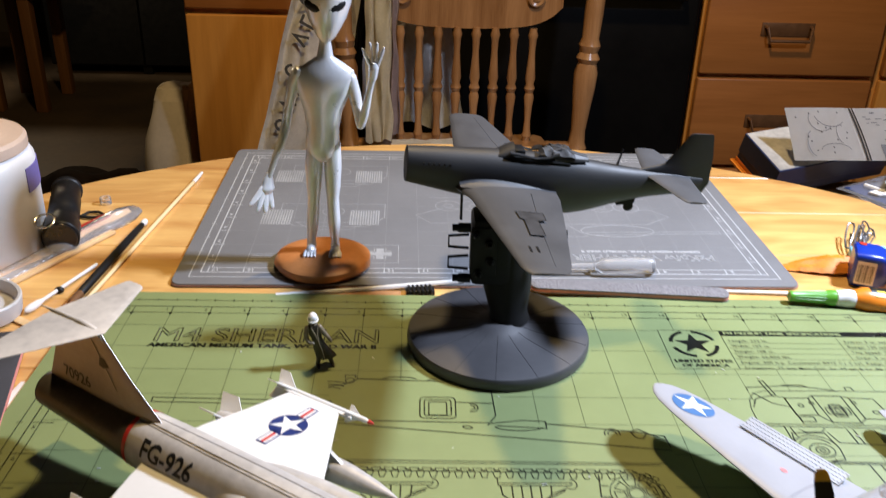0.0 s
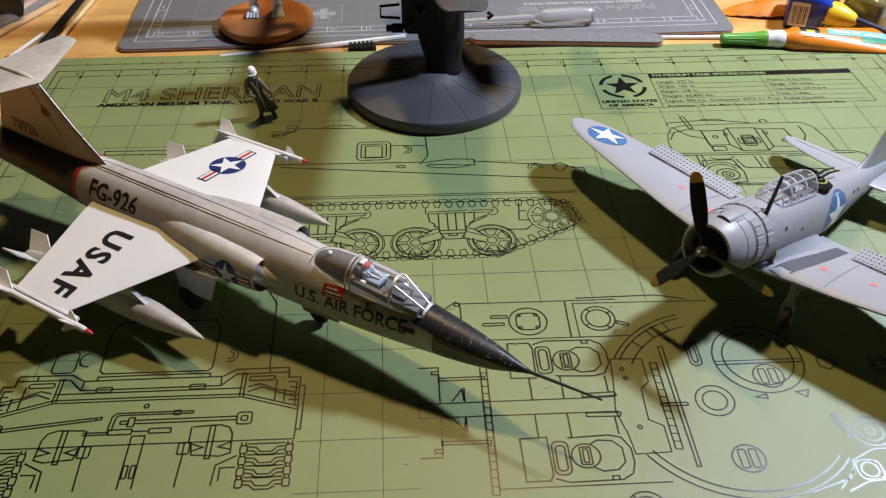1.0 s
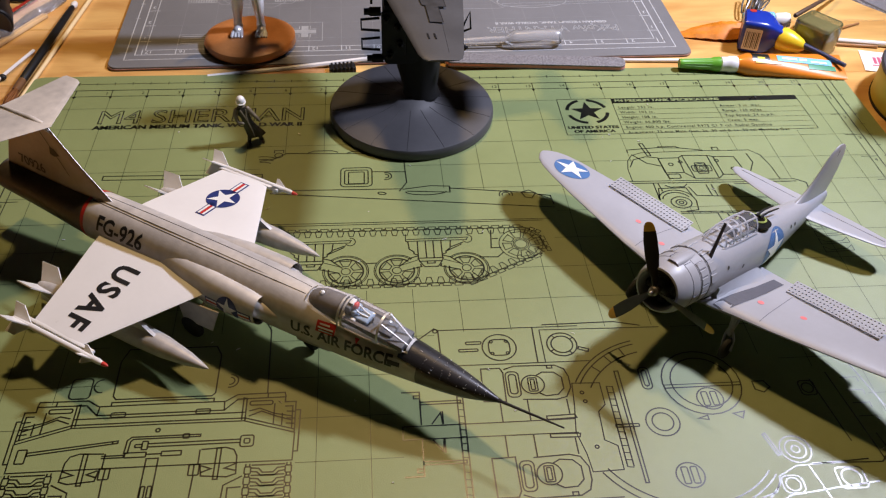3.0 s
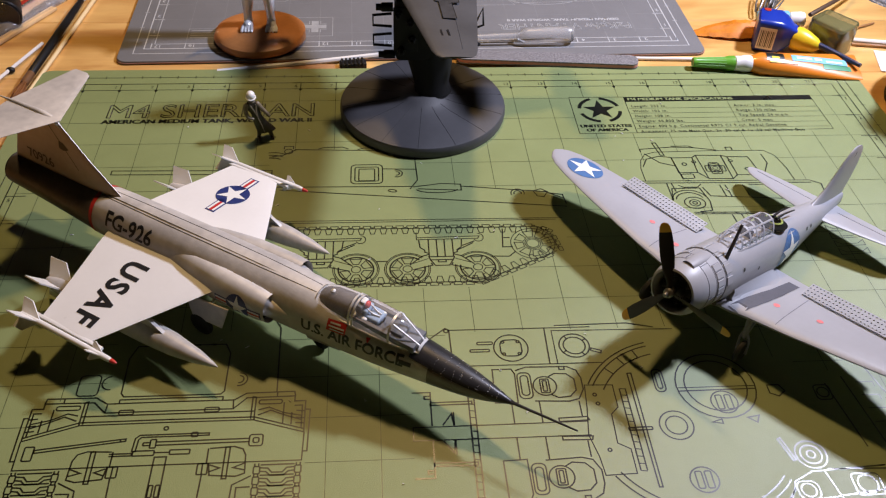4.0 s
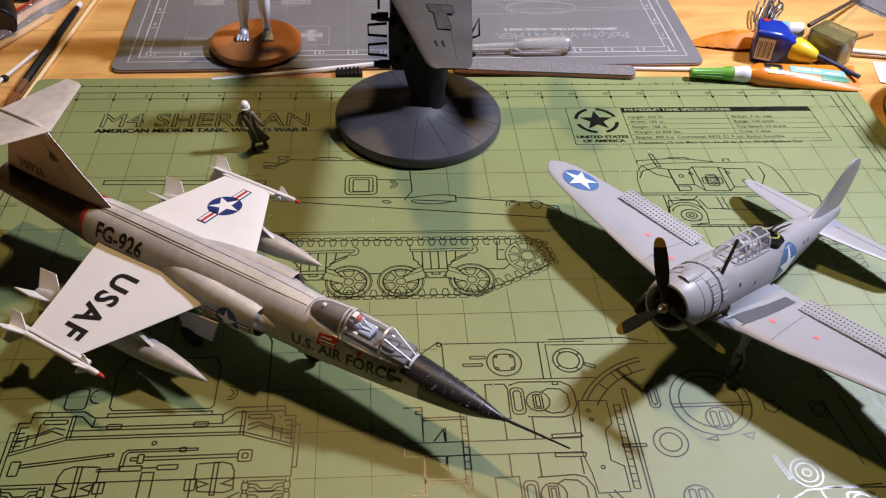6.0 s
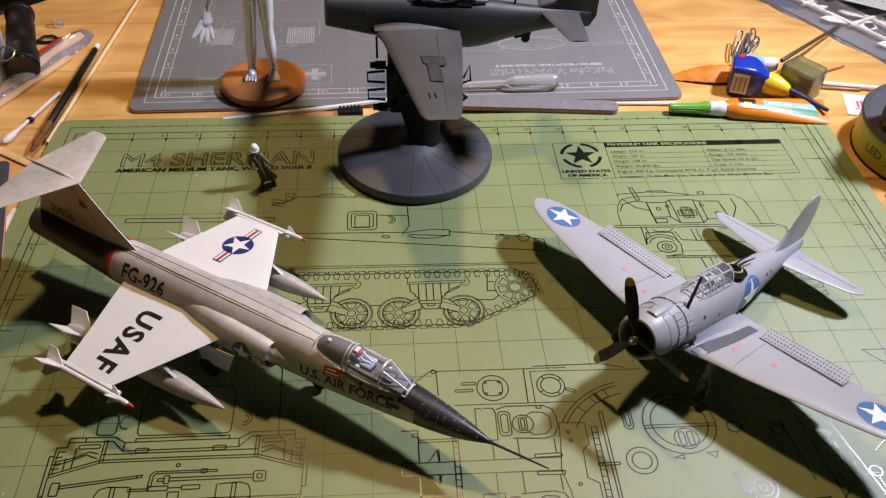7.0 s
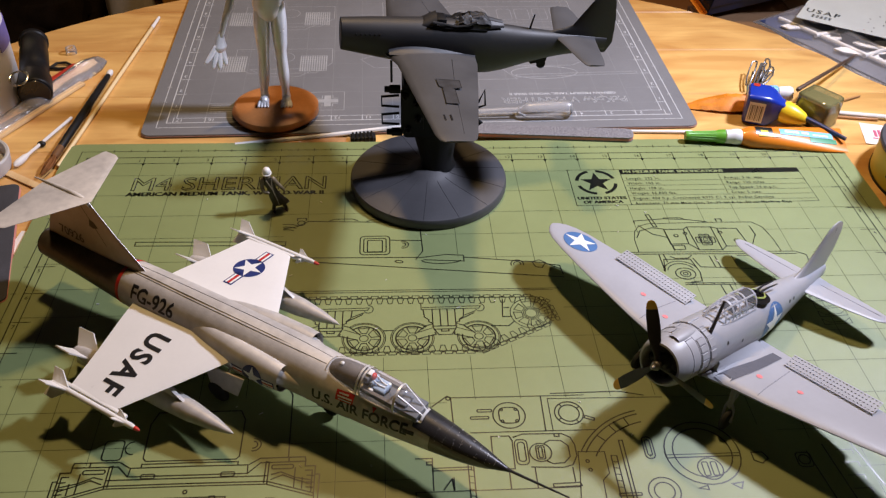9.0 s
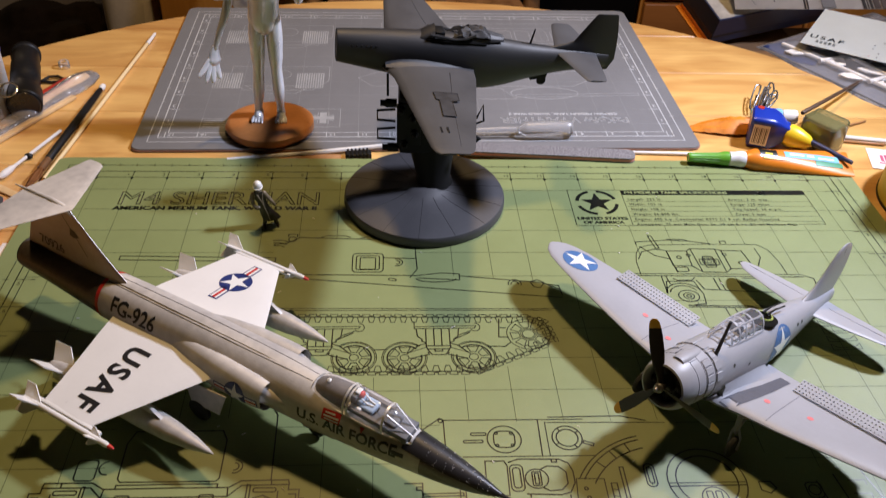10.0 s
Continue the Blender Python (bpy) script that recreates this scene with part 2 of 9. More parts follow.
def merge(bm, other, m=None):
    """Adds another bmesh to bm."""
    if m is not None:
        other.transform(m)
    me = bpy.data.meshes.new("scratch")
    other.to_mesh(me)
    other.free()
    bm.from_mesh(me)
    bpy.data.meshes.remove(me)
    return bm


def cols(x, y, z, o=(0, 0, 0)):
    """A turn from three axes, with an origin."""
    m = Matrix((x, y, z)).transposed().to_4x4()
    m.translation = o
    return m


LAMP_A = (0.905, 0.085, 0.78)
LAMP_B = (0.25, 0.36, 1.45)
# ---- light: lamps of the room and added fill spots, no daylight ----
world = bpy.data.worlds.new("night")
world.use_nodes = True
world.node_tree.nodes["Background"].inputs["Color"].default_value = (1.0, 0.82, 0.6, 1)
world.node_tree.nodes["Background"].inputs["Strength"].default_value = 0.0008
scene.world = world


def shaded_lamp(name, at, aim, watts, size, col, cone, blend=1.0):
    """A lamp or added fill out of view, under a shade."""
    d = bpy.data.lights.new(name, "SPOT")
    d.shadow_soft_size, d.energy, d.color = size, watts, col
    d.spot_size, d.spot_blend = math.radians(cone), blend
    ob = new(name, d)
    ob.matrix_world = look(at, aim)
    return ob


# a white desk lamp with a bright middle, a warm pendant over the table
shaded_lamp("lamp_white", LAMP_A, (0.16, -0.09, 0.0), 53.0, 0.048, (0.862, 0.90, 1.0), 70)
# second spot at the desk lamp, added to brighten the booklet side
shaded_lamp("white_fill_spot", LAMP_A, (0.75, 0.4, 0.0), 26.0, 0.048, (0.862, 0.90, 1.0), 108)
shaded_lamp("lamp_warm", LAMP_B, (LAMP_B[0], LAMP_B[1] + 0.25, 0.0), 46.0, 0.06, (1.0, 0.66, 0.255), 165, 0.3)
# unseen fill, added to brighten the bag and floor of the next room
shaded_lamp("fill_next_room", (-1.5, 2.95, 0.12), (-1.0, 2.4, -0.75), 7.0, 0.07, (1.0, 0.76, 0.46), 160, 0.5)
scene.view_settings.exposure = 0.0


# ---- materials ----
M_wood = timber("table_oak", (0.80, 0.51, 0.178), (0.47, 0.21, 0.043), 0.8, 0.30, 0.3, "X", toned=0.46, blotch=0.40)
M_cab = timber("cabinet_oak", (0.50, 0.20, 0.050), (0.34, 0.125, 0.028), 0.8, 0.4, 0.12, "X")
M_cabz = timber("cabinet_oak_upright", (0.78, 0.37, 0.075), (0.58, 0.25, 0.045), 0.8, 0.4, 0.15, "Z")
M_chair = timber("chair_oak", (0.52, 0.28, 0.12), (0.26, 0.12, 0.042), 1.6, 0.3, 0.4, "Z")
M_green = tint("cutting_mat_green", (0.215, 0.262, 0.105), 0.45, var=0.07, scale=14, bump=0.25, bscale=2600, spec=0.7)
M_grey = tint("cutting_mat_grey", (0.165, 0.165, 0.172), 0.48, var=0.08, scale=14, bump=0.25, bscale=2600)
M_ink = tint("black_ink", (0.005, 0.006, 0.004), 0.30, var=0.3, scale=60, spec=0.85)
M_grid = tint("grid_ink", (0.035, 0.045, 0.02), 0.3, var=0.2, scale=60)
M_wink = tint("white_ink", (0.50, 0.51, 0.52), 0.4, var=0.1, scale=60)
M_core = tint("mat_core", (0.30, 0.16, 0.12), 0.7)
# wall and worktop colour darkened to cut bounced light in the room
M_wall = tint("wall_paint_dimmed", (0.07, 0.055, 0.04), 0.8, var=0.06, scale=3, bump=0.2, bscale=60)
# unseen ceiling, its colour lowered so that it throws little light back
M_ceil = tint("ceiling_paint_dimmed", (0.07, 0.065, 0.06), 0.9, var=0.04, scale=3)
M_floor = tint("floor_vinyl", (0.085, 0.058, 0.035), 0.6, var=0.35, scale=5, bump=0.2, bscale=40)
M_black = tint("black_enamel", (0.006, 0.0055, 0.0055), 0.45, var=0.3, scale=8, spec=0.12)
M_dark = tint("black_plastic", (0.009, 0.009, 0.010), 0.45, var=0.25, scale=50, spec=0.3)
M_brass = tint("bronze_pull", (0.20, 0.10, 0.045), 0.42, 0.35, var=0.2, scale=60)


# ---- the room ----
def slab(name, x0, x1, y0, y1, z0, z1, material, label="", kind="structure", bev=0.0):
    ob = part(name, box(bmesh.new(), x0, x1, y0, y1, z0, z1, bev), material, None, smooth=bool(bev))
    return tagged(ob, label, name.split("_")[0], kind=kind)


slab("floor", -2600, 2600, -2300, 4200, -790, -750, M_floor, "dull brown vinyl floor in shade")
slab("ceiling", -2600, 2600, -2300, 4200, 1700, 1740, M_ceil, "plain unseen ceiling, coloured dark to cut bounced light")
slab("wall_north", -2600, 2600, 4200, 4300, -790, 1740, M_wall, "plain far wall, coloured dark to cut bounced light")
slab("wall_south", -2600, 2600, -2400, -2300, -790, 1740, M_wall, "plain unseen wall, coloured dark to cut bounced light")
slab("wall_west", -2700, -2600, -2400, 4300, -790, 1740, M_wall, "plain unseen wall, coloured dark to cut bounced light")
slab("wall_east", 2600, 2700, -2400, 4300, -790, 1740, M_wall, "plain unseen wall, coloured dark to cut bounced light")


# ---- kitchen front behind the table ----
YC = 1450.0
M_cloth = tint("white_cloth", (0.86, 0.85, 0.84), 0.9, var=0.15, scale=25, bump=0.3, bscale=300)
M_print = tint("dark_print", (0.05, 0.05, 0.055), 0.8, var=0.2, scale=40)
M_kraft = tint("pale_paper", (0.56, 0.49, 0.40), 0.8, var=0.15, scale=12)
M_brownprint = tint("brown_print", (0.16, 0.08, 0.05), 0.8)


def cabinet(name, x0, x1, fronts, label):
    """A base cabinet with its fronts: (z0, z1, pull) from below."""
    cb = thing(name, label, "cabinet", mm((x0 + x1) / 2, YC, -750), group="kitchen base cabinets")
    h = (x1 - x0) / 2
    part("carcass", box(bmesh.new(), -h, h, 22, 600, 90, 880, 1), M_cabz, cb, smooth=False)
    part("plinth", box(bmesh.new(), -h, h, 70, 600, 0, 89), M_cabz, cb, smooth=False)
    for z0, z1, pull in fronts:
        f = part("drawer_front" if z1 - z0 < 400 else "door", box(bmesh.new(), -h + 6, h - 6, 0, 20, z0, z1, 4, 3), M_cab if z1 - z0 < 400 else M_cabz, cb)
        if pull:
            zc = (z0 + z1) / 2 if z1 - z0 < 400 else z1 - 60
            xo = pull
            part("pull", tube(bmesh.new(), [(xo - 52, 2, zc + 14), (xo - 50, -16, zc + 12), (xo - 44, -24, zc - 14), (xo + 44, -24, zc - 14), (xo + 50, -16, zc + 12), (xo + 52, 2, zc + 14)], 4.0, 8), M_brass, f, "bronze bail pull")
            part("pull_plate", box(bmesh.new(), xo - 60, xo + 60, -2.5, 0.5, zc - 8, zc + 22, 1), M_brass, f)
    return cb


cabinet("drawer_cabinet", 818, 1236, [(100, 320, -18), (330, 541, -18), (551, 745, -18), (755, 870, -18)], "orange oak kitchen drawers with bronze pulls")
cabinet("drawer_cabinet", 1244, 1700, [(100, 541, 20), (551, 745, 20), (755, 870, 20)], "orange oak kitchen drawers with bronze pulls")
cabinet("door_cabinet", -338, 40, [(100, 660, 150), (672, 870, 0)], "orange oak kitchen cabinet with door and drawer")
rng = thing("kitchen_range", "black enamel kitchen range between the cabinets", "oven", mm(430, YC, -750))
part("body", box(bmesh.new(), -382, 382, 14, 620, 20, 880, 6), M_black, rng)
part("oven_door", box(bmesh.new(), -372, 372, -8, 13, 200, 760, 8, 3), M_black, rng)
part("drawer", box(bmesh.new(), -372, 372, -6, 13, 40, 190, 8, 3), M_black, rng)
part("door_handle", tube(bmesh.new(), [(-330, -10, 728), (-330, -44, 728), (330, -44, 728), (330, -10, 728)], 9, 10), M_dark, rng)
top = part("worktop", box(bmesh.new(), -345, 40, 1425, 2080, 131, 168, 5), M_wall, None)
tagged(top, "plain kitchen worktop above the cabinet, in the darkened wall colour", "worktop")
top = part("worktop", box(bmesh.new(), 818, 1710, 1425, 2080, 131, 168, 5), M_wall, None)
tagged(top, "plain kitchen worktop above the drawers, in the darkened wall colour", "worktop")
slab("wall_kitchen", -345, 2600, 2085, 2185, -750, 1700, M_wall, "plain unseen kitchen wall, coloured dark to cut bounced light")

# ---- spindle-back chair ----
chair = thing("spindle_chair", "turned oak chair with a spindle back and carved top rail", "chair", mm(280, 1200, -768))
bm = bmesh.new()
prism(bm, [(x, y) for x, y in [(-168, 62), (-155, 75), (155, 75), (168, 62), (225, -330), (205, -370), (-205, -370), (-225, -330)]], 448, 476, 6, seg=3)
for s in (1, -1):
    part("seat_bracket", box(bmesh.new(), min(s * 160, s * 236), max(s * 160, s * 236), 26, 52, 450, 470, 3), M_chair, chair)
part("seat", bm, M_chair, chair)
PROF = [(9, 0), (8, 6), (11, 12), (8.5, 20), (7, 40), (9, 66), (11.5, 84), (8.5, 92), (12.2, 100), (8.5, 108), (11.5, 118), (9, 140), (7, 165), (8.5, 186), (11, 194), (8.5, 200), (8, 206)]
for i in range(8):
    bm = lathe(bmesh.new(), [(r * 0.92, z * 1.14) for r, z in PROF], 14, Matrix.Translation((-134 + 37.6 * i, 30, 474)))
    part("spindle", bm, M_chair, chair, "turned back spindle")
bm = bmesh.new()
n = 24
rows = []
for i in range(n + 1):
    t = i / n
    x = -182 + 364 * t
    bow = 10 * math.sin(math.pi * t)
    low = 718 - 12 * math.sin(math.pi * t) + 34 * (abs(2 * t - 1) ** 6)
    hi = 828 + 26 * math.sin(math.pi * t)
    rows.append([(x, 18 + bow, low), (x, 40 + bow, low), (x, 40 + bow, hi), (x, 18 + bow, hi)])
ring_loft(bm, rows)
part("top_rail", bm, M_chair, chair, "broad carved top rail")
for q in (-130, 130):
    bm = bmesh.new()
    lathe(bm, [(16, 0), (17, 3), (14, 5), (9, 3), (6, 5), (0.5, 6)], 20, cols((1, 0, 0), (0, 0, -1), (0, 1, 0), (q, 20, 768)) @ Matrix.Rotation(math.pi, 4, "X"))
    part("carved_rosette", bm, M_chair, chair)
for s, lean in ((1, 14), (-1, -14)):
    prof = [(19, 0), (17, 12), (22, 22), (17, 34), (15, 60), (19, 110), (23, 150), (24, 180), (19, 200), (24, 210), (18, 222), (22, 236), (17, 250), (19, 300), (18, 360), (12, 372), (17, 384), (10, 400), (1, 404)]
    bm = lathe(bmesh.new(), prof, 20, axis_m((s * 236, 36, 440), (s * 240 + lean, 46, 874)))
    part("back_post", bm, M_chair, chair, "stout turned back post")
    for y in (40, -330):
        bm = lathe(bmesh.new(), [(13, 0), (15, 40), (20, 150), (22, 260), (17, 300), (22, 316), (19, 380), (16, 450)], 18, axis_m((s * 235, y + (20 if y > 0 else -10), 18), (s * (232 if y > 0 else 180), y, 450)))
        part("leg", bm, M_chair, chair)
bm = bmesh.new()
N = 14
grid = [[bm.verts.new((-150 + 190 * i / N + 6 * noise.noise((i * 0.7, j * 0.6, 3)), -110 + 110 * j / N, 480 + 10 * abs(noise.noise((i * 0.5, j * 0.55, 1))) + 3)) for j in range(N + 1)] for i in range(N + 1)]
for i in range(N):
    for j in range(N):
        bm.faces.new((grid[i][j], grid[i + 1][j], grid[i + 1][j + 1], grid[i][j + 1]))
bmesh.ops.solidify(bm, geom=list(bm.faces), thickness=2.0)
nap = part("crumpled_napkin", bm, M_cloth, None)
nap.matrix_basis = mm(280, 1200, -768)
tagged(nap, "crumpled whitish cloth lying on the chair seat", "cloth")


def drape(name, w, h, folds, depth, seed, material, parent, at, label="", taper=0.0, tilt=0.0, lean=0.0):
    """Hanging cloth with soft upright folds."""
    b = bmesh.new()
    nx, nz = 30, 22
    g = []
    for i in range(nx + 1):
        col = []
        for j in range(nz + 1):
            t, q = i / nx, j / nz
            k = 1 - taper * q
            col.append(b.verts.new(((t - 0.5) * w * k + 10 * noise.noise((t * 3, q * 4, seed)), depth * math.sin(t * folds * math.pi + 2 * noise.noise((t * 2, q * 2, seed + 5))) + 18 * noise.noise((t * 4, q * 3, seed + 9)), -h * (1 - q) + 14 * noise.noise((t * 3, 0, seed + 2)) * (1 - q))))
        g.append(col)
    for i in range(nx):
        for j in range(nz):
            b.faces.new((g[i][j], g[i + 1][j], g[i + 1][j + 1], g[i][j + 1]))
    bmesh.ops.solidify(b, geom=list(b.faces), thickness=2.5)
    return part(name, b, material, parent, label, m=Matrix.Translation(at) @ Matrix.Rotation(radians(-lean), 4, "X") @ Matrix.Rotation(radians(tilt), 4, "Y"))


tote = thing("hanging_bag", "white printed cloth bag hanging from the chair back", "bag", mm(60, 1290, -20))
drape("bag_body", 330, 330, 7, 16, 3.0, M_cloth, tote, (60, 30, 60), taper=0.35)
drape("yellow_panel", 52, 330, 2, 6, 5.0, tint("pale_yellow_cloth", (0.82, 0.76, 0.60), 0.9, var=0.15, scale=25), tote, (44, -72, 66), "pale yellow cloth panel", lean=7)
drape("mauve_panel", 30, 320, 2, 6, 6.0, tint("mauve_cloth", (0.48, 0.38, 0.39), 0.9, var=0.2, scale=25), tote, (68, -66, 66), "mauve cloth panel", lean=5)
strap = drape("bag_flap", 105, 420, 2, 8, 8.0, M_cloth, tote, (-68, -30, 90), taper=0.35, tilt=11, lean=17)
for q, (d, z, r) in enumerate(((-10, 10, 62), (2, -30, 66), (-8, -62, 60), (-14, -120, 66), (0, -150, 58), (-10, -185, 64), (-16, -222, 60), (-4, -262, 64))):
    b = bmesh.new()
    if q % 3 == 0:
        ribbon(b, circle(0, 0, 10, 13, n=9, a0=20, a1=250), 5.5, 0)
    elif q % 3 == 1:
        ribbon(b, [(-10, -14), (-8, 14), (8, 14)], 5.5, 0)
    else:
        ribbon(b, [(-10, -14), (0, 14), (9, -13)], 5.5, 0)
    part("printed_mark", b, M_print, strap, smooth=False, m=Matrix.Translation((-68 + d + 0.19 * (z - 90), -49 + 0.305 * (z - 90), z)) @ Matrix.Rotation(radians(73), 4, "X") @ Matrix.Rotation(radians(r), 4, "Z"))
drape("dark_strap", 26, 330, 1, 4, 12.0, M_dark, tote, (34, -36, 90), "black carrying strap", tilt=9)

# ---- far left: floor of the next room ----
pb = thing("paper_bag", "crumpled pale paper bag standing on the floor", "bag", mm(-436, 1640, -750))
bm = bmesh.new()
ring_loft(bm, [[(x + a * math.copysign(abs(math.cos(t)) ** 0.5, math.cos(t)) + 10 * noise.noise((math.cos(t) * 2, z * 0.012, 4)), b * math.copysign(abs(math.sin(t)) ** 0.5, math.sin(t)) + 16 * noise.noise((math.sin(t) * 2 + math.cos(t), z * 0.016, 7)), z) for t in (2 * math.pi * k / 40 for k in range(40))] for z, x, a, b in ((0, 0, 66, 120), (90, 0, 68, 124), (180, 0, 70, 120), (270, 2, 70, 112), (330, 4, 66, 96), (380, 8, 58, 74), (420, 12, 48, 56), (445, 16, 40, 40), (452, 18, 26, 20))])
part("body", bm, M_kraft, pb, angle=18)
bm = bmesh.new()
for i, (x, z, r) in enumerate(((8, 384, 17), (20, 372, 12), (2, 362, 9))):
    face(bm, circle(x, z, r, r * 0.8, 14), -i * 0.5)
part("printed_mark", bm, M_brownprint, pb, smooth=False, m=Matrix.Translation((0, -92, 0)) @ Matrix.Rotation(radians(76), 4, "X"))
M_stool = timber("dark_stool_wood", (0.22, 0.095, 0.028), (0.12, 0.05, 0.014), 1.0, 0.5, 0.1, "Z")
fs = thing("wooden_stool", "plain brown wooden stool in the dark next room", "stool", mm(-1310, 2950, -750))
part("seat", box(bmesh.new(), -190, 190, -170, 170, 440, 470, 6), M_stool, fs)
for x in (-150, 20):
    for y in (-130, 130):
        part("leg", box(bmesh.new(), x - 22, x + 22, y - 22, y + 22, 0, 440, 4), M_stool, fs)
cb = thing("media_cabinet", "low black cabinet standing in the dark next room", "cabinet", mm(-1050, 3600, -750))
part("body", box(bmesh.new(), -420, 420, -220, 220, 40, 560, 8), M_black, cb)
part("door", box(bmesh.new(), -410, -4, -232, -221, 50, 550, 4), M_dark, cb)
part("door", box(bmesh.new(), 4, 410, -232, -221, 50, 550, 4), M_dark, cb)
for q in range(3):
    part("foot", box(bmesh.new(), -390 + 370 * q, -350 + 370 * q, -200, -160, 0, 40), M_dark, cb)
bm = bmesh.new()
bmesh.ops.create_icosphere(bm, subdivisions=4, radius=1.0)
for v in bm.verts:
    k = 1 + 0.35 * noise.noise(v.co * 2.2)
    v.co = Vector((v.co.x * 230 * k, v.co.y * 150 * k, max(-0.02, v.co.z) * 105 * k))
rug = part("dark_blanket", bm, tint("dark_wool", (0.020, 0.014, 0.011), 0.95, spec=0.05, var=0.4, scale=30, bump=0.5, bscale=500), None)
rug.matrix_basis = mm(-800, 1900, -750)
tagged(rug, "dark crumpled blanket lying on the floor", "blanket")


# ---- round table of glued boards ----
TABLE_R, TABLE_X, TABLE_Y = 540.0, 236.0, -170.0
table = thing("round_table", "round honey-coloured oak table with a varnished plank top", "table", mm(TABLE_X, TABLE_Y, -3))
bw = 83.0
edge0 = -TABLE_R
while edge0 < TABLE_R - 1:
    edge1 = min(edge0 + bw, TABLE_R)
    pts = []
    for i in range(13):
        y = edge0 + 0.3 + (edge1 - edge0 - 0.6) * i / 12
        pts.append((math.sqrt(max(1.0, TABLE_R**2 - y * y)), y))
    poly = pts + [(-x, y) for x, y in reversed(pts)]
    bm = bmesh.new()
    prism(bm, poly, -26, 0, 0.9, seg=1)
    part("board", bm, M_wood, table, smooth=False)
    edge0 = edge1
bm = bmesh.new()
lathe(bm, [(TABLE_R - 60, -70), (TABLE_R - 45, -70), (TABLE_R - 45, -26), (TABLE_R - 60, -26)], 64, cap=False)
part("apron", bm, M_chair, table)
bm = bmesh.new()
lathe(bm, [(60, -70), (62, -120), (45, -160), (75, -300), (80, -420), (48, -520), (70, -560), (70, -640)], 40)
part("pedestal", bm, M_chair, table)
for a in range(4):
    bm = bmesh.new()
    tube(bm, [(55, 0, -590), (180, 0, -610), (330, 0, -690), (420, 0, -726)], [38, 34, 28, 21], 10)
    part("leg", bm, M_chair, table, m=Matrix.Rotation(radians(45 + 90 * a), 4, "Z"))


# ---- green cutting mat with its printed drawing ----
IN = 25.4
green = thing("green_cutting_mat", "green self-healing cutting mat printed with black tank drawings", "cutting mat", mm(0, 0, -3))
bm = bmesh.new()
prism(bm, rrect(-36, -420, 571, 43, 9), 0, 3, 0.25, seg=1)
part("sheet", bm, M_green, green)

ZP = 3.09
# the one-inch grid leaves out the areas of the drawings and of the table
CLEARED = (((138, -58), (214, -59), (231, -66), (232, -95), (323, -107), (324, -132), (312, -162), (268, -187), (90, -187), (60, -130), (136, -97)),
           ((42, -345), (41, -279), (47, -260), (74, -252), (74, -215), (156, -215), (157, -257), (172, -262), (172, -345)),
           ((222, -244), (243, -220), (362, -220), (400, -240), (455, -262), (470, -345), (222, -345)),
           ((378, -97), (384, -69), (391, -65), (468, -65), (477, -97), (498, -98), (498, -122), (374, -122)),
           ((345, -44), (525, -43), (525, 1), (345, 1)))


def inside(x, y, poly):
    hit = False
    for (xa, ya), (xb, yb) in zip(poly, poly[1:] + poly[:1]):
        if (ya > y) != (yb > y) and x < (xb - xa) * (y - ya) / (yb - ya) + xa:
            hit = not hit
    return hit


def outside(p0, p1):
    """The stretches of a grid line that lie outside the cleared areas."""
    n = int(max(abs(p1[0] - p0[0]), abs(p1[1] - p0[1])))
    runs, start = [], None
    for k in range(n + 1):
        q = (p0[0] + (p1[0] - p0[0]) * k / n, p0[1] + (p1[1] - p0[1]) * k / n)
        free = not any(inside(q[0], q[1], poly) for poly in CLEARED)
        if free and start is None:
            start = q
        if start is not None and (not free or k == n):
            if math.dist(start, q) > 1:
                runs.append((start, q))
            start = None
    return runs


bm = bmesh.new()
for i in range(-1, 23):
    x = i * IN
    if -14 < x < 548:
        for p0, p1 in outside((x, 12), (x + 4.9, -400)):
            ribbon(bm, [p0, p1], 0.3, ZP - 0.04)
for j in range(0, 17):
    y = -0.2 - j * IN * 0.974
    for p0, p1 in outside((-14, y), (548, y)):
        ribbon(bm, [p0, p1], 0.3, ZP - 0.03)
part("grid_print", bm, M_grid, green, "thin dark green one-inch grid lines", smooth=False)

bm = bmesh.new()
for x0, y0, x1, y1, wd in ((-24, -404, 559, 32, 0.5), (-18, -398, 553, 23.5, 0.7), (-13, -392, 547, 15.5, 0.5)):
    ribbon(bm, [(x0, y0), (x1, y0), (x1, y1), (x0, y1)], wd, ZP, True)
for i in range(0, 22):
    ribbon(bm, [(i * IN, 23.5), (i * IN, 12.5)], 0.55, ZP)
    face(bm, [(i * IN - 1.3, 15.5), (i * IN + 1.3, 15.5), (i * IN, 12.2)], ZP)
    for q in (0, 0.5):
        ribbon(bm, [((i + q) * IN, 34), ((i + q) * IN, 30.5)], 0.5, ZP)
    merge(bm, words(str(i), 3.2), Matrix.Translation((i * IN - 3.4, 19.2, ZP)))
for j in range(0, 16):
    y = -j * IN
    for x0, x1, tx in ((553, 541, 548.5), (-18, -6, -13)):
        ribbon(bm, [(x0, y), (x1, y)], 0.55, ZP)
        merge(bm, words(str(j + 1), 3.2), Matrix.Translation((tx + (1.5 if tx > 0 else -2.2), y - 4.0, ZP)))
    ribbon(bm, [(557.5, y), (561, y)], 0.5, ZP)
    ribbon(bm, [(557.5, y - 12.7), (561, y - 12.7)], 0.5, ZP)
    ribbon(bm, [(-22.5, y), (-26, y)], 0.5, ZP)
part("ruler_print", bm, M_ink, green, "black ruler frame with inch numbers", smooth=False)

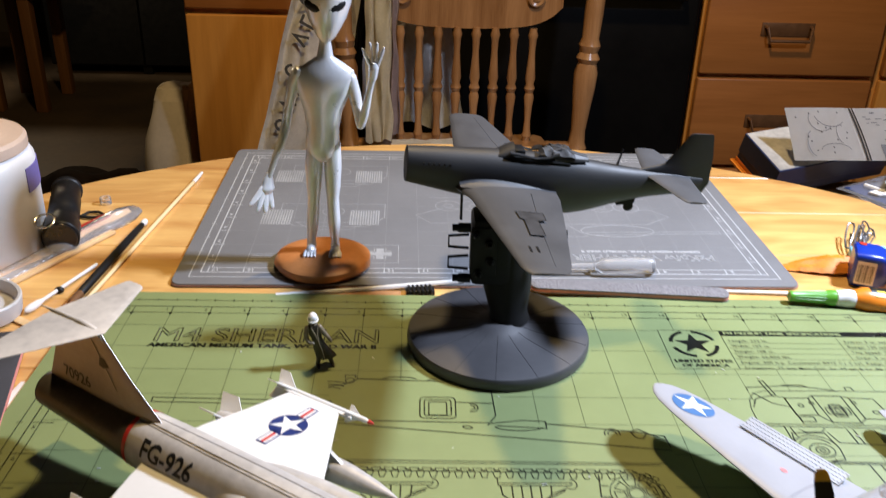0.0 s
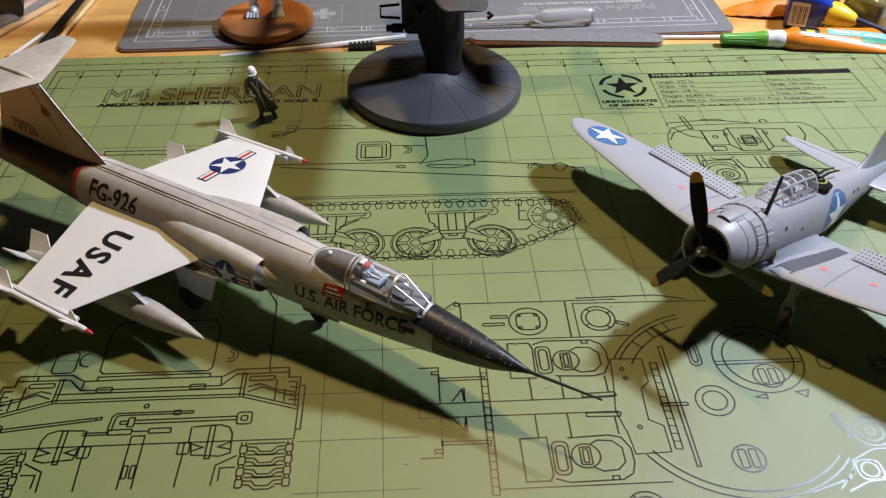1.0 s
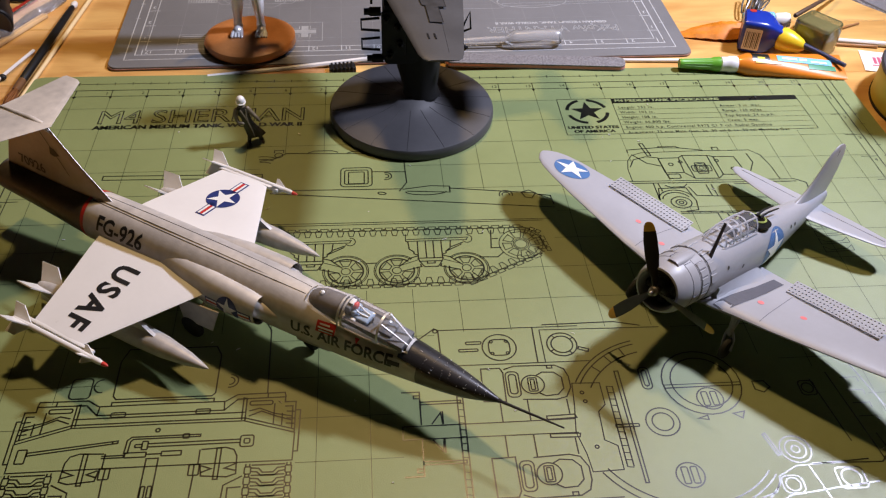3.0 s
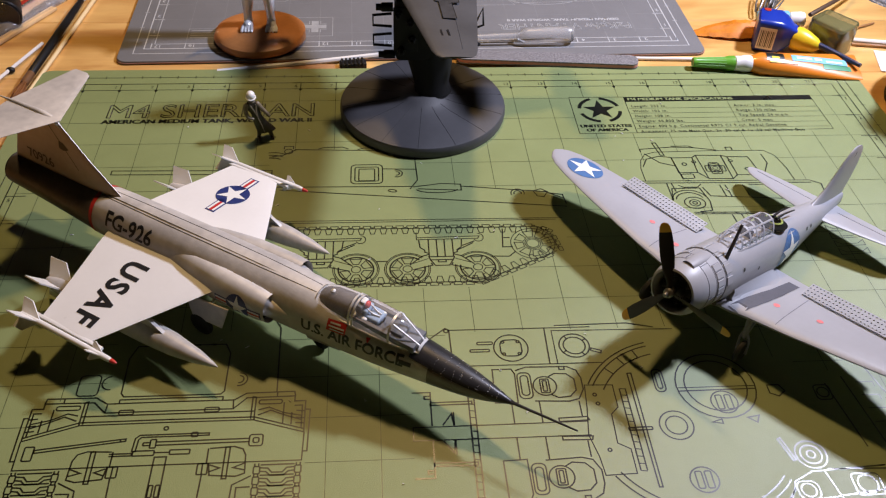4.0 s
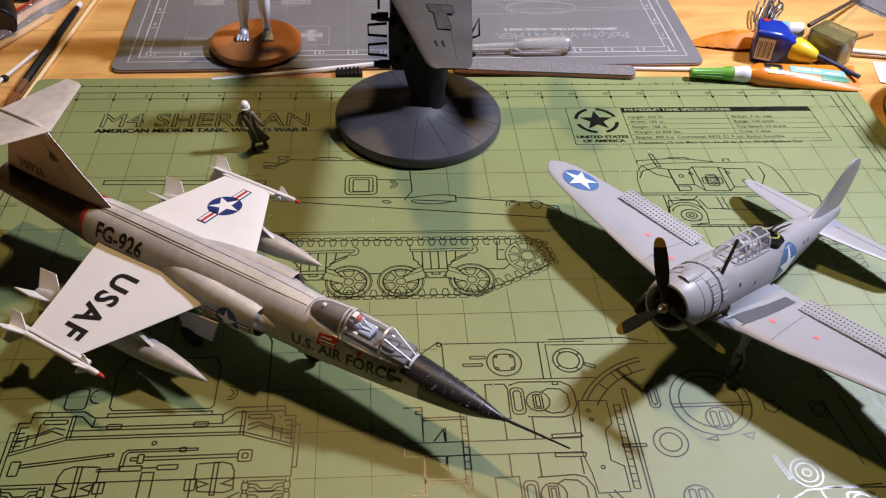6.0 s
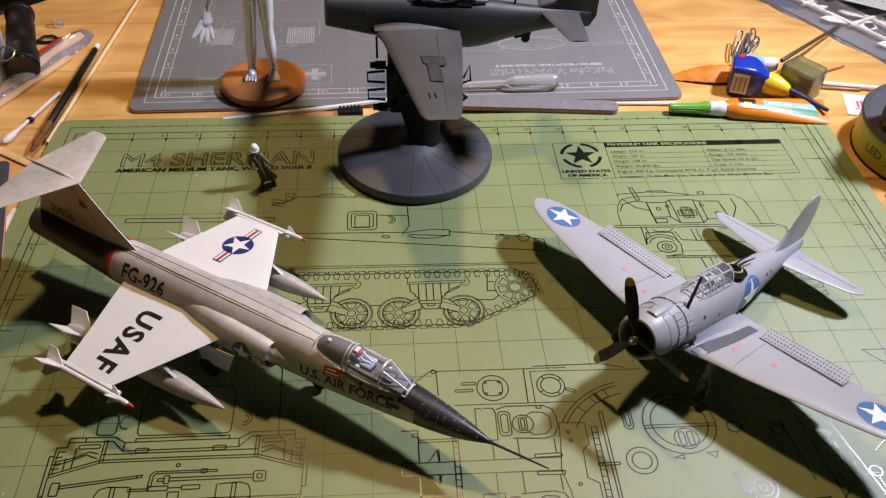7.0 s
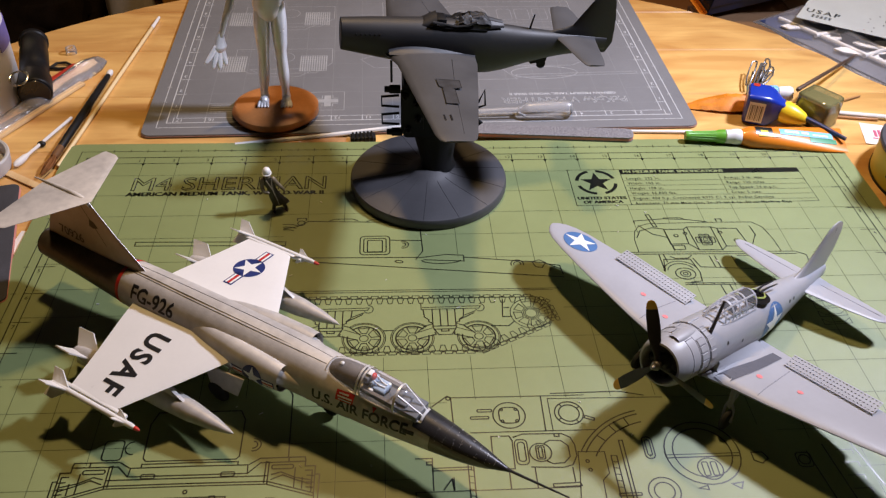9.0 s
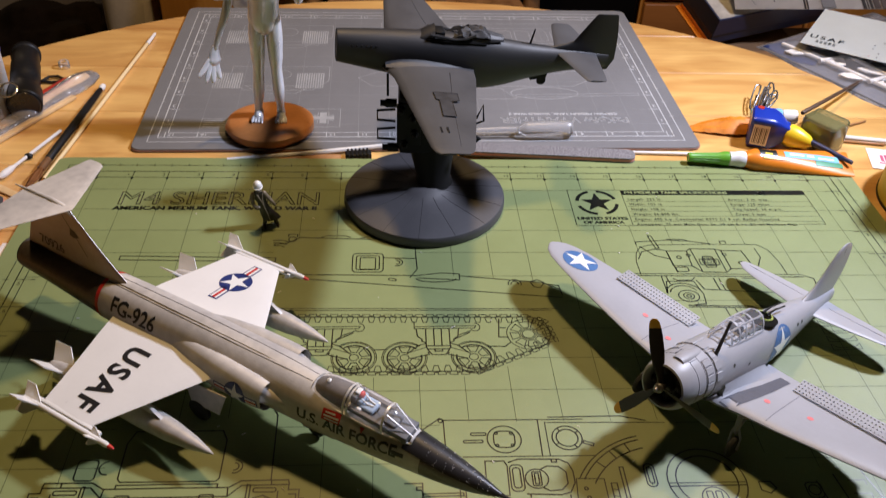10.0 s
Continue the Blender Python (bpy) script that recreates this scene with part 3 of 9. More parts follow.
bm = bmesh.new()
merge(bm, words("M4 SHERMAN", 16, outline=0.017, stretch=1.06), Matrix.Translation((93.5, -12.2, ZP)))
part("title_print", bm, M_ink, green, "outlined title lettering", smooth=False)
bm = bmesh.new()
for k in range(3):
    merge(bm, words("AMERICAN MEDIUM TANK, WORLD WAR II", 4.6, stretch=1.13, weight=0.012), Matrix.Translation((92 + 0.3 * (k - 1), -24, ZP + 0.015 * k)))
part("subtitle_print", bm, M_ink, green, "bold black subtitle lettering", smooth=False)

# emblem and table of figures
FIGURES = (("Length: 232 in.", "Armor: 3 in. max."), ("Width: 103 in.", "Range: 120 miles"), ("Height: 108 in.", "Top Speed: 24 m.p.h."), ("Weight: 66,800 lbs.", "Crew: 5 men"),
           ("Engine: 400 h.p. Continental R975 C1 9 cyl. Radial Gasoline",), ("Armament: 75 mm Main Gun, 2x .30 cal & 1x .50 cal Machine Gun",))
bm = bmesh.new()
ribbon(bm, [(345, -44), (385, -44), (385, 0.5), (345, 0.5)], 0.45, ZP, True)
for a in range(4):
    ribbon(bm, circle(364.5, -15.5, 14.4, n=10, a0=a * 90 + 18, a1=a * 90 + 82), 2.6, ZP)
face(bm, star_pts(364.5, -15.5, 12.2, 0, 0.40), ZP)
for k in range(3):
    merge(bm, words("UNITED STATES", 3.3, stretch=1.10, weight=0.012), Matrix.Translation((365 + 0.22 * (k - 1), -35.5, ZP + 0.015 * k)))
    merge(bm, words("OF AMERICA", 3.3, stretch=1.10, weight=0.012), Matrix.Translation((365 + 0.22 * (k - 1), -40.3, ZP + 0.015 * k)))
part("emblem_print", bm, M_ink, green, "black star in a broken ring", smooth=False)
bm = bmesh.new()
face(bm, [(385, -5.8), (524, -5.0), (524, 0.9), (385, 0.5)], ZP)
ribbon(bm, [(385, -44), (525, -42), (524, 0.5)], 0.45, ZP)
for r in range(6):
    y = -11.6 - 6.2 * r
    if r < 5:
        ribbon(bm, [(386, y - 2.6), (524, y - 2.2)], 0.3, ZP)
    for x, text in zip((388, 463), FIGURES[r]):
        merge(bm, words(text, 3.0, align="LEFT", stretch=0.86, weight=0.012, spacing=1.18), Matrix.Translation((x, y, ZP)))
ribbon(bm, [(460, -6), (460, -33)], 0.3, ZP)
part("figures_print", bm, M_ink, green, "small printed table of figures", smooth=False)
bm = bmesh.new()
for k in range(3):
    merge(bm, words("M4 MEDIUM TANK SPECIFICATIONS", 3.3, align="LEFT", stretch=1.06, weight=0.008), Matrix.Translation((387 + 0.2 * k, -2.7, ZP + 0.05 + 0.015 * k)))
part("figures_heading", bm, M_green, green, "heading reversed out of a black bar", smooth=False)


# ---- the tank drawings printed on the green mat ----
LW = 0.73


def art(name, label, strokes):
    b = bmesh.new()
    strokes(b)
    return part(name, b, M_ink, green, label, smooth=False)


def L(b, *pts, w=LW, close=False):
    ribbon(b, pts, w, ZP, close)


def C(b, x, y, r, ry=None, w=LW, n=28, a0=0.0, a1=360.0, rot=0.0):
    ribbon(b, circle(x, y, r, ry, n, a0, a1, rot), w, ZP, abs(a1 - a0 - 360) < 1e-6)


def R(b, x0, y0, x1, y1, r=2.0, w=LW):
    ribbon(b, rrect(x0, y0, x1, y1, r), w, ZP, True)


def link_run(b, p0, p1, n, tooth, size=6.0):
    """A run of track: rounded shoes, the pin line and guide teeth on one side."""
    p0, p1 = Vector(p0), Vector(p1)
    d = (p1 - p0) / n
    t = d.normalized()
    nn = Vector((-t.y, t.x)) * tooth
    for i in range(n):
        a = p0 + d * i
        s = d.length * 0.34
        q = [a - t * s * 0.8 + nn * 1.3, a - t * s - nn * 0.1, a - t * s - nn * 1.0, a + t * s - nn * 1.0, a + t * s - nn * 0.1, a + t * s * 0.8 + nn * 1.3]
        L(b, *[(v.x, v.y) for v in q], w=0.5, close=True)
        c = a + d * 0.5
        q = [c - t * s * 0.95 + nn * 1.6, c - t * s * 0.5 + nn * size, c + t * s * 0.5 + nn * size, c + t * s * 0.95 + nn * 1.6]
        L(b, *[(v.x, v.y) for v in q], w=0.5)
        q = [a + t * s * 1.1 + nn * 0.6, a + d - t * s * 1.1 + nn * 0.6]
        L(b, *[(v.x, v.y) for v in q], w=0.9)
    L(b, tuple(p0 + nn * 1.5)[:2], tuple(p1 + nn * 1.5)[:2], w=0.5)


def road_wheel(b, x, y, r, gap):
    """A spoked wheel; gap: the angles between which the swing arm hides it."""
    for q in (1.0, 0.93, 0.78, 0.75):
        C(b, x, y, r * q, w=0.5, a0=gap[1], a1=gap[0] + 360)
    C(b, x, y, r * 0.2, n=14, w=0.55)
    for k in range(6):
        mid = (gap[0] + gap[1]) / 2 + 60 * k
        if k == 0:
            continue
        a = radians(mid)
        pts = [(r * 0.34, -0.36), (r * 0.70, -0.38), (r * 0.70, 0.38), (r * 0.34, 0.36)]
        L(b, *[(x + q * math.cos(a + o), y + q * math.sin(a + o)) for q, o in pts], w=0.55, close=True)


def bogie(b, x, y):
    """Suspension unit about its middle x: top plate, finned bracket, cap and two swing arms."""
    L(b, (x - 14, y - 2), (x - 14, y - 8.3), (x + 22, y - 8.1), (x + 23, y - 6), (x - 13.5, y - 6.6), w=0.55)
    C(b, x + 22.4, y - 7.2, 3.0, 3.4, n=12, a0=-150, a1=95, w=0.55)
    L(b, (x + 12.4, y - 14), (x + 19.8, y - 10.3))
    L(b, (x + 9.5, y - 17.6), (x + 19, y - 11.8))
    for e in (-1, 1):
        c = x - 0.2
        L(b, (c + e * 12.6, y - 8.4), (c + e * 12.0, y - 15), (c + e * 9.4, y - 17.4), (c + e * 9.4, y - 19.2), (c + e * 7.2, y - 20.2))
        L(b, (c + e * 7.0, y - 8.4), (c + e * 7.0, y - 23))
        L(b, (c + e * 2.3, y - 8.4), (c + e * 2.2, y - 23))
        # swing arm
        L(b, (c + e * 7.2, y - 21), (c + e * 11.5, y - 22.6), (c + e * 18.4, y - 29.6))
        L(b, (c + e * 7.4, y - 24.4), (c + e * 16.6, y - 28.2), w=0.45)
        L(b, (c + e * 6.2, y - 28), (c + e * 5.4, y - 30), (c + e * 16.8, y - 33.4))
    L(b, (x - 7.4, y - 23), (x + 7.2, y - 23), (x + 6.4, y - 25.6), (x - 6.6, y - 25.6), close=True)
    L(b, (x - 6.6, y - 25.6), (x - 4, y - 30.2), (x + 4, y - 30.2), (x + 6.4, y - 25.6))
    L(b, (x - 2.2, y - 25.8), (x - 2.2, y - 27.4), (x + 2.2, y - 27.4), (x + 2.2, y - 25.8))
    road_wheel(b, x - 20, y - 32.6, 13.0, (12, 46))
    road_wheel(b, x + 20, y - 32.2, 13.0, (134, 168))


def side_view(b):
    # turret and gun
    L(b, (137, -66), (146, -64), (154, -58), (163, -58.5), (214, -60.5), (231, -67), (232, -92), (227, -101))
    L(b, (168, -58), (172, -56), (184, -56), (188, -58))
    L(b, (194, -59), (198, -57.4), (206, -57.4), (210, -59))
    C(b, 149, -60, 2.6, n=14)
    L(b, (146, -57.5), (146, -54.5), (152, -54.5), (152, -57.5))
    for q in (0, 3, 6):
        C(b, 139, -78, 11 + q, n=10, a0=60, a1=100)
    R(b, 190, -95, 210, -75.5, 3)
    R(b, 192.5, -92.5, 207.5, -78, 1.5)
    R(b, 195, -92, 205, -80, 0.8)
    L(b, (210, -80), (232, -81))
    C(b, 219, -85, 3.6, n=12, a0=-110, a1=110)
    C(b, 219, -85, 1.8, n=10, a0=-110, a1=110)
    L(b, (140, -97), (228, -98.5))
    L(b, (146, -100), (323, -120.5))
    L(b, (40, -78), (140, -80), (140, -84), (40, -82), close=True)
    L(b, (229, -99), (247, -96), (259, -97), (259, -103), (232, -101))
    C(b, 244, -101.5, 13, 3.6, n=12, a0=180, a1=350)
    L(b, (259, -99), (312, -106), (323, -113))
    C(b, 216, -102.5, 2.6, 1.2, n=12, rot=-12)
    C(b, 294, -107, 4.2, n=12, a0=-20, a1=200)
    C(b, 294, -107, 2.4, n=10, a0=-20, a1=200)
    L(b, (304, -105), (309, -103), (313, -106), (310, -111), (306, -110), close=True)
    L(b, (313, -107), (322, -109), (323, -118))
    R(b, 122, -118, 138, -100, 2.5)
    # hull and running gear
    L(b, (136, -129.6), (318, -131.0), w=0.5)
    L(b, (136, -131.6), (314, -132.4), w=0.5)
    link_run(b, (136, -136), (303, -137.4), 26, -1)
    bogie(b, 174, -140)
    bogie(b, 243, -140)
    for r in (13.0, 3.6, 4.6):
        C(b, 297, -153.4, r, w=0.5)
    for k in range(8):
        a = radians(45 * k + 10)
        L(b, *[(297 + q * math.cos(a + o), -153.4 + q * math.sin(a + o)) for q, o in ((5.8, -0.3), (11, -0.28), (11, 0.28), (5.8, 0.3))], w=0.5, close=True)
    link_run(b, (178, -185), (264, -185), 13, 1)
    link_run(b, (266, -184.4), (311, -161.5), 8, 1)
    link_run(b, (313, -158.5), (310, -144), 3, 1)
    link_run(b, (309, -142.5), (302, -138), 2, 1)
    L(b, (280.5, -140), (279, -156), (285, -156))
    L(b, (280.3, -148), (284, -148))
    L(b, (205.6, -166), (212, -166))
    L(b, (271, -163.5), (282, -164), (286, -160))


def end_view(b):
    # turret end view beyond the dive bomber
    L(b, (378, -97), (378, -84), (380, -75), (384, -69), (391, -66.4), (430, -65.6), (466, -66), (472, -72), (475, -85), (476, -98), w=0.55)
    L(b, (380, -82), (384, -74), (393, -71), (401, -72.5), (403, -96))
    L(b, (382, -63), (404, -61), (419, -62), (434, -65))
    L(b, (382, -66), (382, -63))
    L(b, (404, -60), (416, -60), (419, -62))
    L(b, (392, -56), (394.5, -56), (397, -70), (394.5, -70), close=True)
    L(b, (384, -68), (392, -78), (402, -82))
    L(b, (401, -73), (415, -73), (414.5, -89), (402, -89), close=True)
    L(b, (418, -70.5), (435, -71), (436, -96), (420, -95.5), close=True)
    L(b, (418, -70.5), (415, -73))
    L(b, (414.5, -89), (420, -95.5))
    L(b, (439, -72.5), (453, -73), (456, -92.5), (440, -92), close=True)
    L(b, (435, -71), (439, -72.5))
    L(b, (436, -96), (440, -92))
    for r in (4.6, 3.0, 1.6):
        C(b, 427.5, -84.5, r, n=18, w=0.5)
    R(b, 421, -88, 434, -82, 1)
    R(b, 424, -90.5, 431, -79, 1)
    C(b, 408, -80, 1.5, n=10)
    C(b, 449, -86, 1.8, 1.5, n=12)
    C(b, 415, -77.6, 1.3, n=10)
    C(b, 440, -77.0, 1.3, n=10)
    R(b, 403, -95, 411, -90.5, 1)
    L(b, (441, -65), (441, -62), (445, -62), (445, -65))
    L(b, (463, -70), (464, -80), (458, -92))
    L(b, (372, -97), (486, -98.6), w=0.6)
    L(b, (372, -99), (486, -101))
    L(b, (486, -99), (492, -102.5), (491, -111))
    L(b, (391, -99.5), (391, -117))
    L(b, (394, -99.5), (395, -108))
    C(b, 404, -119.5, 6.6, 5.6, n=20)
    C(b, 404, -119.5, 3.4, 3.0, n=16)
    C(b, 404, -119.5, 1.5, 1.3, n=10)
    C(b, 402, -117, 11.5, 10, n=14, a0=15, a1=175)
    C(b, 402, -117, 9.0, 7.6, n=14, a0=20, a1=170)
    L(b, (391, -117), (393, -105), (411, -105), (414, -118), (413, -127), (405, -128))
    L(b, (398, -102), (401, -104), (410, -104), (413, -101))
    L(b, (413, -104), (416, -113), (466, -117))
    for x in (425, 428.5):
        L(b, (x, -102), (x + 1, -114))
    L(b, (440, -102), (441, -113))
    L(b, (444, -102), (470, -103), (476, -117))
    L(b, (401, -128.5), (470, -130))
    L(b, (401, -130), (470, -131.6))
    for k in range(9):
        L(b, (406 + 7 * k, -128.8), (406 + 7 * k, -130.2), w=0.45)
    L(b, (424, -131), (426, -150), (432, -150), (430, -131))
    for x in (380, 486):
        for k in range(5):
            y = -136 - 7 * k
            L(b, (x - 8, y), (x - 4, y - 3), (x + 6, y - 2.4), (x + 10, y + 0.6), (x + 10, y - 4), (x - 8, y - 5), w=0.45, close=True)


def rear_view(b):
    # hull end view at the near edge, even about the line x = 106
    cx = 106

    def both(*pts, w=LW, close=False):
        for e in (1, -1):
            L(b, *[(cx + e * x, y) for x, y in pts], w=w, close=close)

    # plate: sloping shoulders, double top band and bottom edge
    both((0, -296.6), (64, -296.8), (64.4, -281.5), (40, -273.6), (0, -273.4), w=0.65)
    both((64, -279.6), (40.4, -272.0), (0, -271.8))
    both((0, -268.6), (40, -268.6))
    both((40.4, -273.6), (40.4, -260.4), (38.8, -260), (38.8, -273))
    both((0, -266.8), (30, -266.8), (36, -260.6), (59, -260.4), (59, -263.4), (64.2, -263.4), (64.2, -281))
    both((30, -266.8), (29.6, -261.6), (0, -261.4))
    both((30, -261.6), (35.6, -257.8), (58.6, -257.6), (59.2, -260.4))
    both((24.4, -261.4), (24.4, -259.4), (0, -259.2))
    both((64.6, -268.5), (66.6, -268.6), (66.2, -292), (64.4, -292))
    both((50.4, -257.8), (50.4, -260.4))
    for e in (1, -1):
        x0, x1 = sorted((cx + e * 16.6, cx + e * 23.4))
        R(b, x0, -268.2, x1, -265.6, 0.9)
        # stowed tracks behind the shoulder
        x0, x1 = sorted((cx + e * 42, cx + e * 53))
        R(b, x0, -264.6, x1, -262.2, 1.0)
        L(b, (cx + e * 42, -268), (cx + e * 47, -266.6), (cx + e * 54, -270), (cx + e * 62.6, -272))
        L(b, (cx + e * 42, -271), (cx + e * 48, -268.4), (cx + e * 55, -271.6), (cx + e * 62.6, -274.4))
        L(b, (cx + e * 54, -264), (cx + e * 54, -276))
        L(b, (cx + e * 58, -270), (cx + e * 58, -277))
        L(b, (cx + e * 59, -266), (cx + e * 62.8, -266), (cx + e * 62.8, -279))
        for y in (-269, -273, -276):
            L(b, (cx + e * 60, y), (cx + e * 64, y - 0.4))
        # towing hooks in their rounded bays
        L(b, (cx + e * 22, -288.8), (cx + e * 33, -288.2), (cx + e * 37, -289.6), (cx + e * 38.6, -293), (cx + e * 39, -302.6), (cx + e * 35, -304), (cx + e * 23.4, -303), (cx + e * 22.4, -296.6))
        L(b, (cx + e * 29.2, -288.4), (cx + e * 29.0, -305), (cx + e * 31.0, -305), (cx + e * 31.2, -288.4), close=True)
        L(b, (cx + e * 23, -297.6), (cx + e * 27.6, -299.4), (cx + e * 23, -301.2))
        L(b, (cx + e * 38.6, -297.2), (cx + e * 33.6, -299.4), (cx + e * 38.6, -300.8))
        x0, x1 = sorted((cx + e * 17.6, cx + e * 22.2))
        R(b, x0, -302.4, x1, -296.8, 0.6)
        L(b, (cx + e * 19.8, -296.8), (cx + e * 19.8, -302.4))
        L(b, (cx + e * 21.4, -288.8), (cx + e * 21.4, -296.6))
        L(b, (cx + e * 20.0, -302.6), (cx + e * 19.4, -318))
        # end of a track: linked shoes with guide horns
        x = cx + e * 53.4
        for k in range(4):
            y = -301 - 5.4 * k
            L(b, (x - 7.6, y + 2.4), (x + 7.6, y + 2.4))
            L(b, (x - 7.6, y + 0.9), (x - 4.2, y + 0.6), (x - 2.4, y - 1.6), (x + 2.4, y - 1.6), (x + 4.2, y + 0.6), (x + 7.6, y + 0.9))
            L(b, (x - 7.6, y - 0.9), (x - 5, y - 1.2), (x - 3, y - 3.2), (x + 3, y - 3.2), (x + 5, y - 1.2), (x + 7.6, y - 0.9))
            for q in (-1, 1):
                x0, x1 = sorted((x + q * 7.8, x + q * 10.6))
                R(b, x0, y - 2.2, x1, y + 1.6, 0.7)
                L(b, (x + q * 8.4, y + 1.6), (x + q * 8.4, y + 3.2))
                L(b, (x + q * 10.2, y + 1.6), (x + q * 10.2, y + 3.2))
        L(b, (cx + e * 42, -304), (cx + e * 34, -308.4), (cx + e * 33.4, -318))
        L(b, (cx + e * 42, -309.6), (cx + e * 36, -309.8), (cx + e * 36, -316))
    # tools on the plate
    L(b, (49, -288.0), (89, -283.2), (89, -281.9), (49, -286.4), close=True)
    L(b, (86.6, -283.4), (86.6, -282.2))
    R(b, 44.6, -292, 48.8, -284.6, 0.6)
    C(b, 106.3, -276.8, 1.0, n=10)
    L(b, (92.8, -289), (93.2, -282), (95, -280.2), (126.6, -280.2), (126.6, -281.4), (96, -281.4), (94.8, -282.6), (94.4, -289), close=True)
    R(b, 118.6, -282, 121.4, -279.6, 0.5)
    L(b, (103, -284.2), (145.4, -284.0))
    L(b, (103, -286.0), (145.4, -285.8))
    R(b, 100.4, -287.4, 103, -282.8, 0.5)
    R(b, 97.2, -286, 100.4, -284.4, 0.4)
    R(b, 145.4, -288.2, 151.6, -282.0, 1.2)
    R(b, 147.2, -286.4, 149.8, -283.8, 0.7)
    L(b, (83, -290.0), (93, -290.0), (93, -291.2), (83, -291.2))
    R(b, 93.4, -291.4, 103, -288.8, 0.4)
    R(b, 110, -291.2, 119, -288.8, 0.4)
    L(b, (103, -290), (110, -290))
    # centre post
    L(b, (103.4, -318), (103.6, -292.4), (109, -292.4), (109, -318))
    R(b, 103.8, -313, 105.6, -307, 0.5)
    R(b, 106.8, -313, 108.6, -307, 0.5)
    # turret above, partly in shade
    L(b, (81, -234), (81.4, -255.6), (83, -257.6), (129, -257.8), (130.6, -256), (130.8, -232), (128, -226), (84, -226), close=True)
    L(b, (74, -200), (100, -186), (140, -188), (155, -216), (156, -257.6))
    C(b, 137, -249, 4, n=12, a0=-100, a1=90)
    C(b, 137, -249, 2.2, n=10, a0=-100, a1=90)
    C(b, 75, -249, 4, n=12, a0=90, a1=280)
    R(b, 60, -256.4, 70, -244, 2)
    bmesh.ops.translate(b, verts=b.verts, vec=(0.5, 1.3, 0))


def plan_view(b):
    # hull from above, even about the line y = -283.8
    cy = -283.8
    L(b, (243, cy + 64.3), (297, cy + 64), (318, cy + 64), w=0.6)
    L(b, (232, cy + 58), (241, cy + 65.6), (243, cy + 64.3), (243.4, cy + 47))
    C(b, 241.5, cy + 63.8, 1.2, n=10)
    L(b, (297, cy + 39.6), (297, cy + 62), (362, cy + 61), w=0.55)
    L(b, (299, cy + 65.6), (338, cy + 66), (352, cy + 62.6))
    L(b, (293.4, cy + 64), (293, cy + 39.8))
    R(b, 257, cy + 53.7, 265, cy + 55.4, 0.6)
    R(b, 253, cy + 48.9, 263, cy + 50.5, 0.6)
    L(b, (316, cy + 49.4), (321, cy + 47.4), (320.4, cy + 45.8), (315.4, cy + 47.8), close=True)
    for e in (1, -1):
        def S(*pts, w=LW, close=False):
            L(b, *[(x, cy + e * y) for x, y in pts], w=w, close=close)

        def Q(x0, y0, x1, y1, r, w=LW):
            lo, hi = sorted((cy + e * y0, cy + e * y1))
            R(b, x0, lo, x1, hi, r, w)

        S((252, 39.8), (320, 39.6), w=0.6)
        if e > 0:
            C(b, 274.3, cy + 51, 8.9)
            R(b, 268.8, cy + 45.6, 279.8, cy + 56.4, 3.4)
            for k in range(4):
                C(b, 274.3 + (4, -4, -4, 4)[k], cy + 51 + (4, 4, -4, -4)[k], 0.8, n=8)
        C(b, 307.5, cy + e * 51.4, 7.9)
        C(b, 307.5, cy + e * 51.4, 5.7)
        for k in range(4):
            a = radians(35 + 90 * k)
            L(b, *[(307.5 + q * math.cos(a), cy + e * 51.4 + q * math.sin(a)) for q in (5.7, 7.9)])
        # side locker, narrow hatch, round hatch in its raised plate
        S((262.6, 16.4), (273.6, 16), (274, 34), (272.6, 37), (263, 37), close=True)
        Q(275, 18.4, 281.6, 34.4, 2.4)
        Q(276.4, 20.4, 280.2, 32.6, 1.6)
        S((274.6, 36), (280, 38), (301, 37.6), (305.4, 35), (307, 30), (307, 23), (304, 17.4), (299, 16), (282, 16.8))
        C(b, 288.2, cy + e * 25.8, 5.8)
        R(b, 286, cy + e * 25.8 - 4.2, 290.4, cy + e * 25.8 + 4.2, 0.6)
        R(b, 287.2, cy + e * 25.8 - 3.2, 289.2, cy + e * 25.8 + 3.2, 0.4)
        S((290.6, 31.4), (294, 33.4), (300, 33), (303.4, 29.6), (303.4, 22.6), (300, 19), (294, 18.4), (290.6, 20.4))
        S((297, 38), (297, 35.8), (299.6, 35.8), (299.6, 38))
        # braces towards the boom
        S((231, 16.2), (251, 16.4), (251, 18), (231, 17.8), close=True)
        S((222, 24), (231, 24), (231, 4.2))
        S((231, 20), (228, 20), (228, 21.8), (231, 21.8))
        S((236, 4.4), (240.6, 11), (241.4, 4.2))
        S((241.6, 12), (241.6, 4.2))
        S((270.4, 16), (270.4, 4))
        S((284, 16.6), (284, 4))
        S((292, 4.2), (306.6, 4.6), (306, 6.6), (292, 6.2), close=True)
        S((303.6, 16), (303.6, 7))
    # boom
    L(b, (306, cy + 3.9), (222, cy + 3.6), (222, cy - 3.8), (306, cy - 4), w=0.6)
    # ladder strips
    for x0, x1, y0, n in ((249.4, 252.2, 28, 18), (325, 328, 22.6, 12)):
        L(b, (x0, cy + y0), (x0, cy + y0 - 3.9 * n))
        L(b, (x1, cy + y0), (x1, cy + y0 - 3.9 * n))
        for k in range(n + 1):
            L(b, (x0, cy + y0 - 3.9 * k), (x1, cy + y0 - 3.9 * k - 0.4), w=0.5)
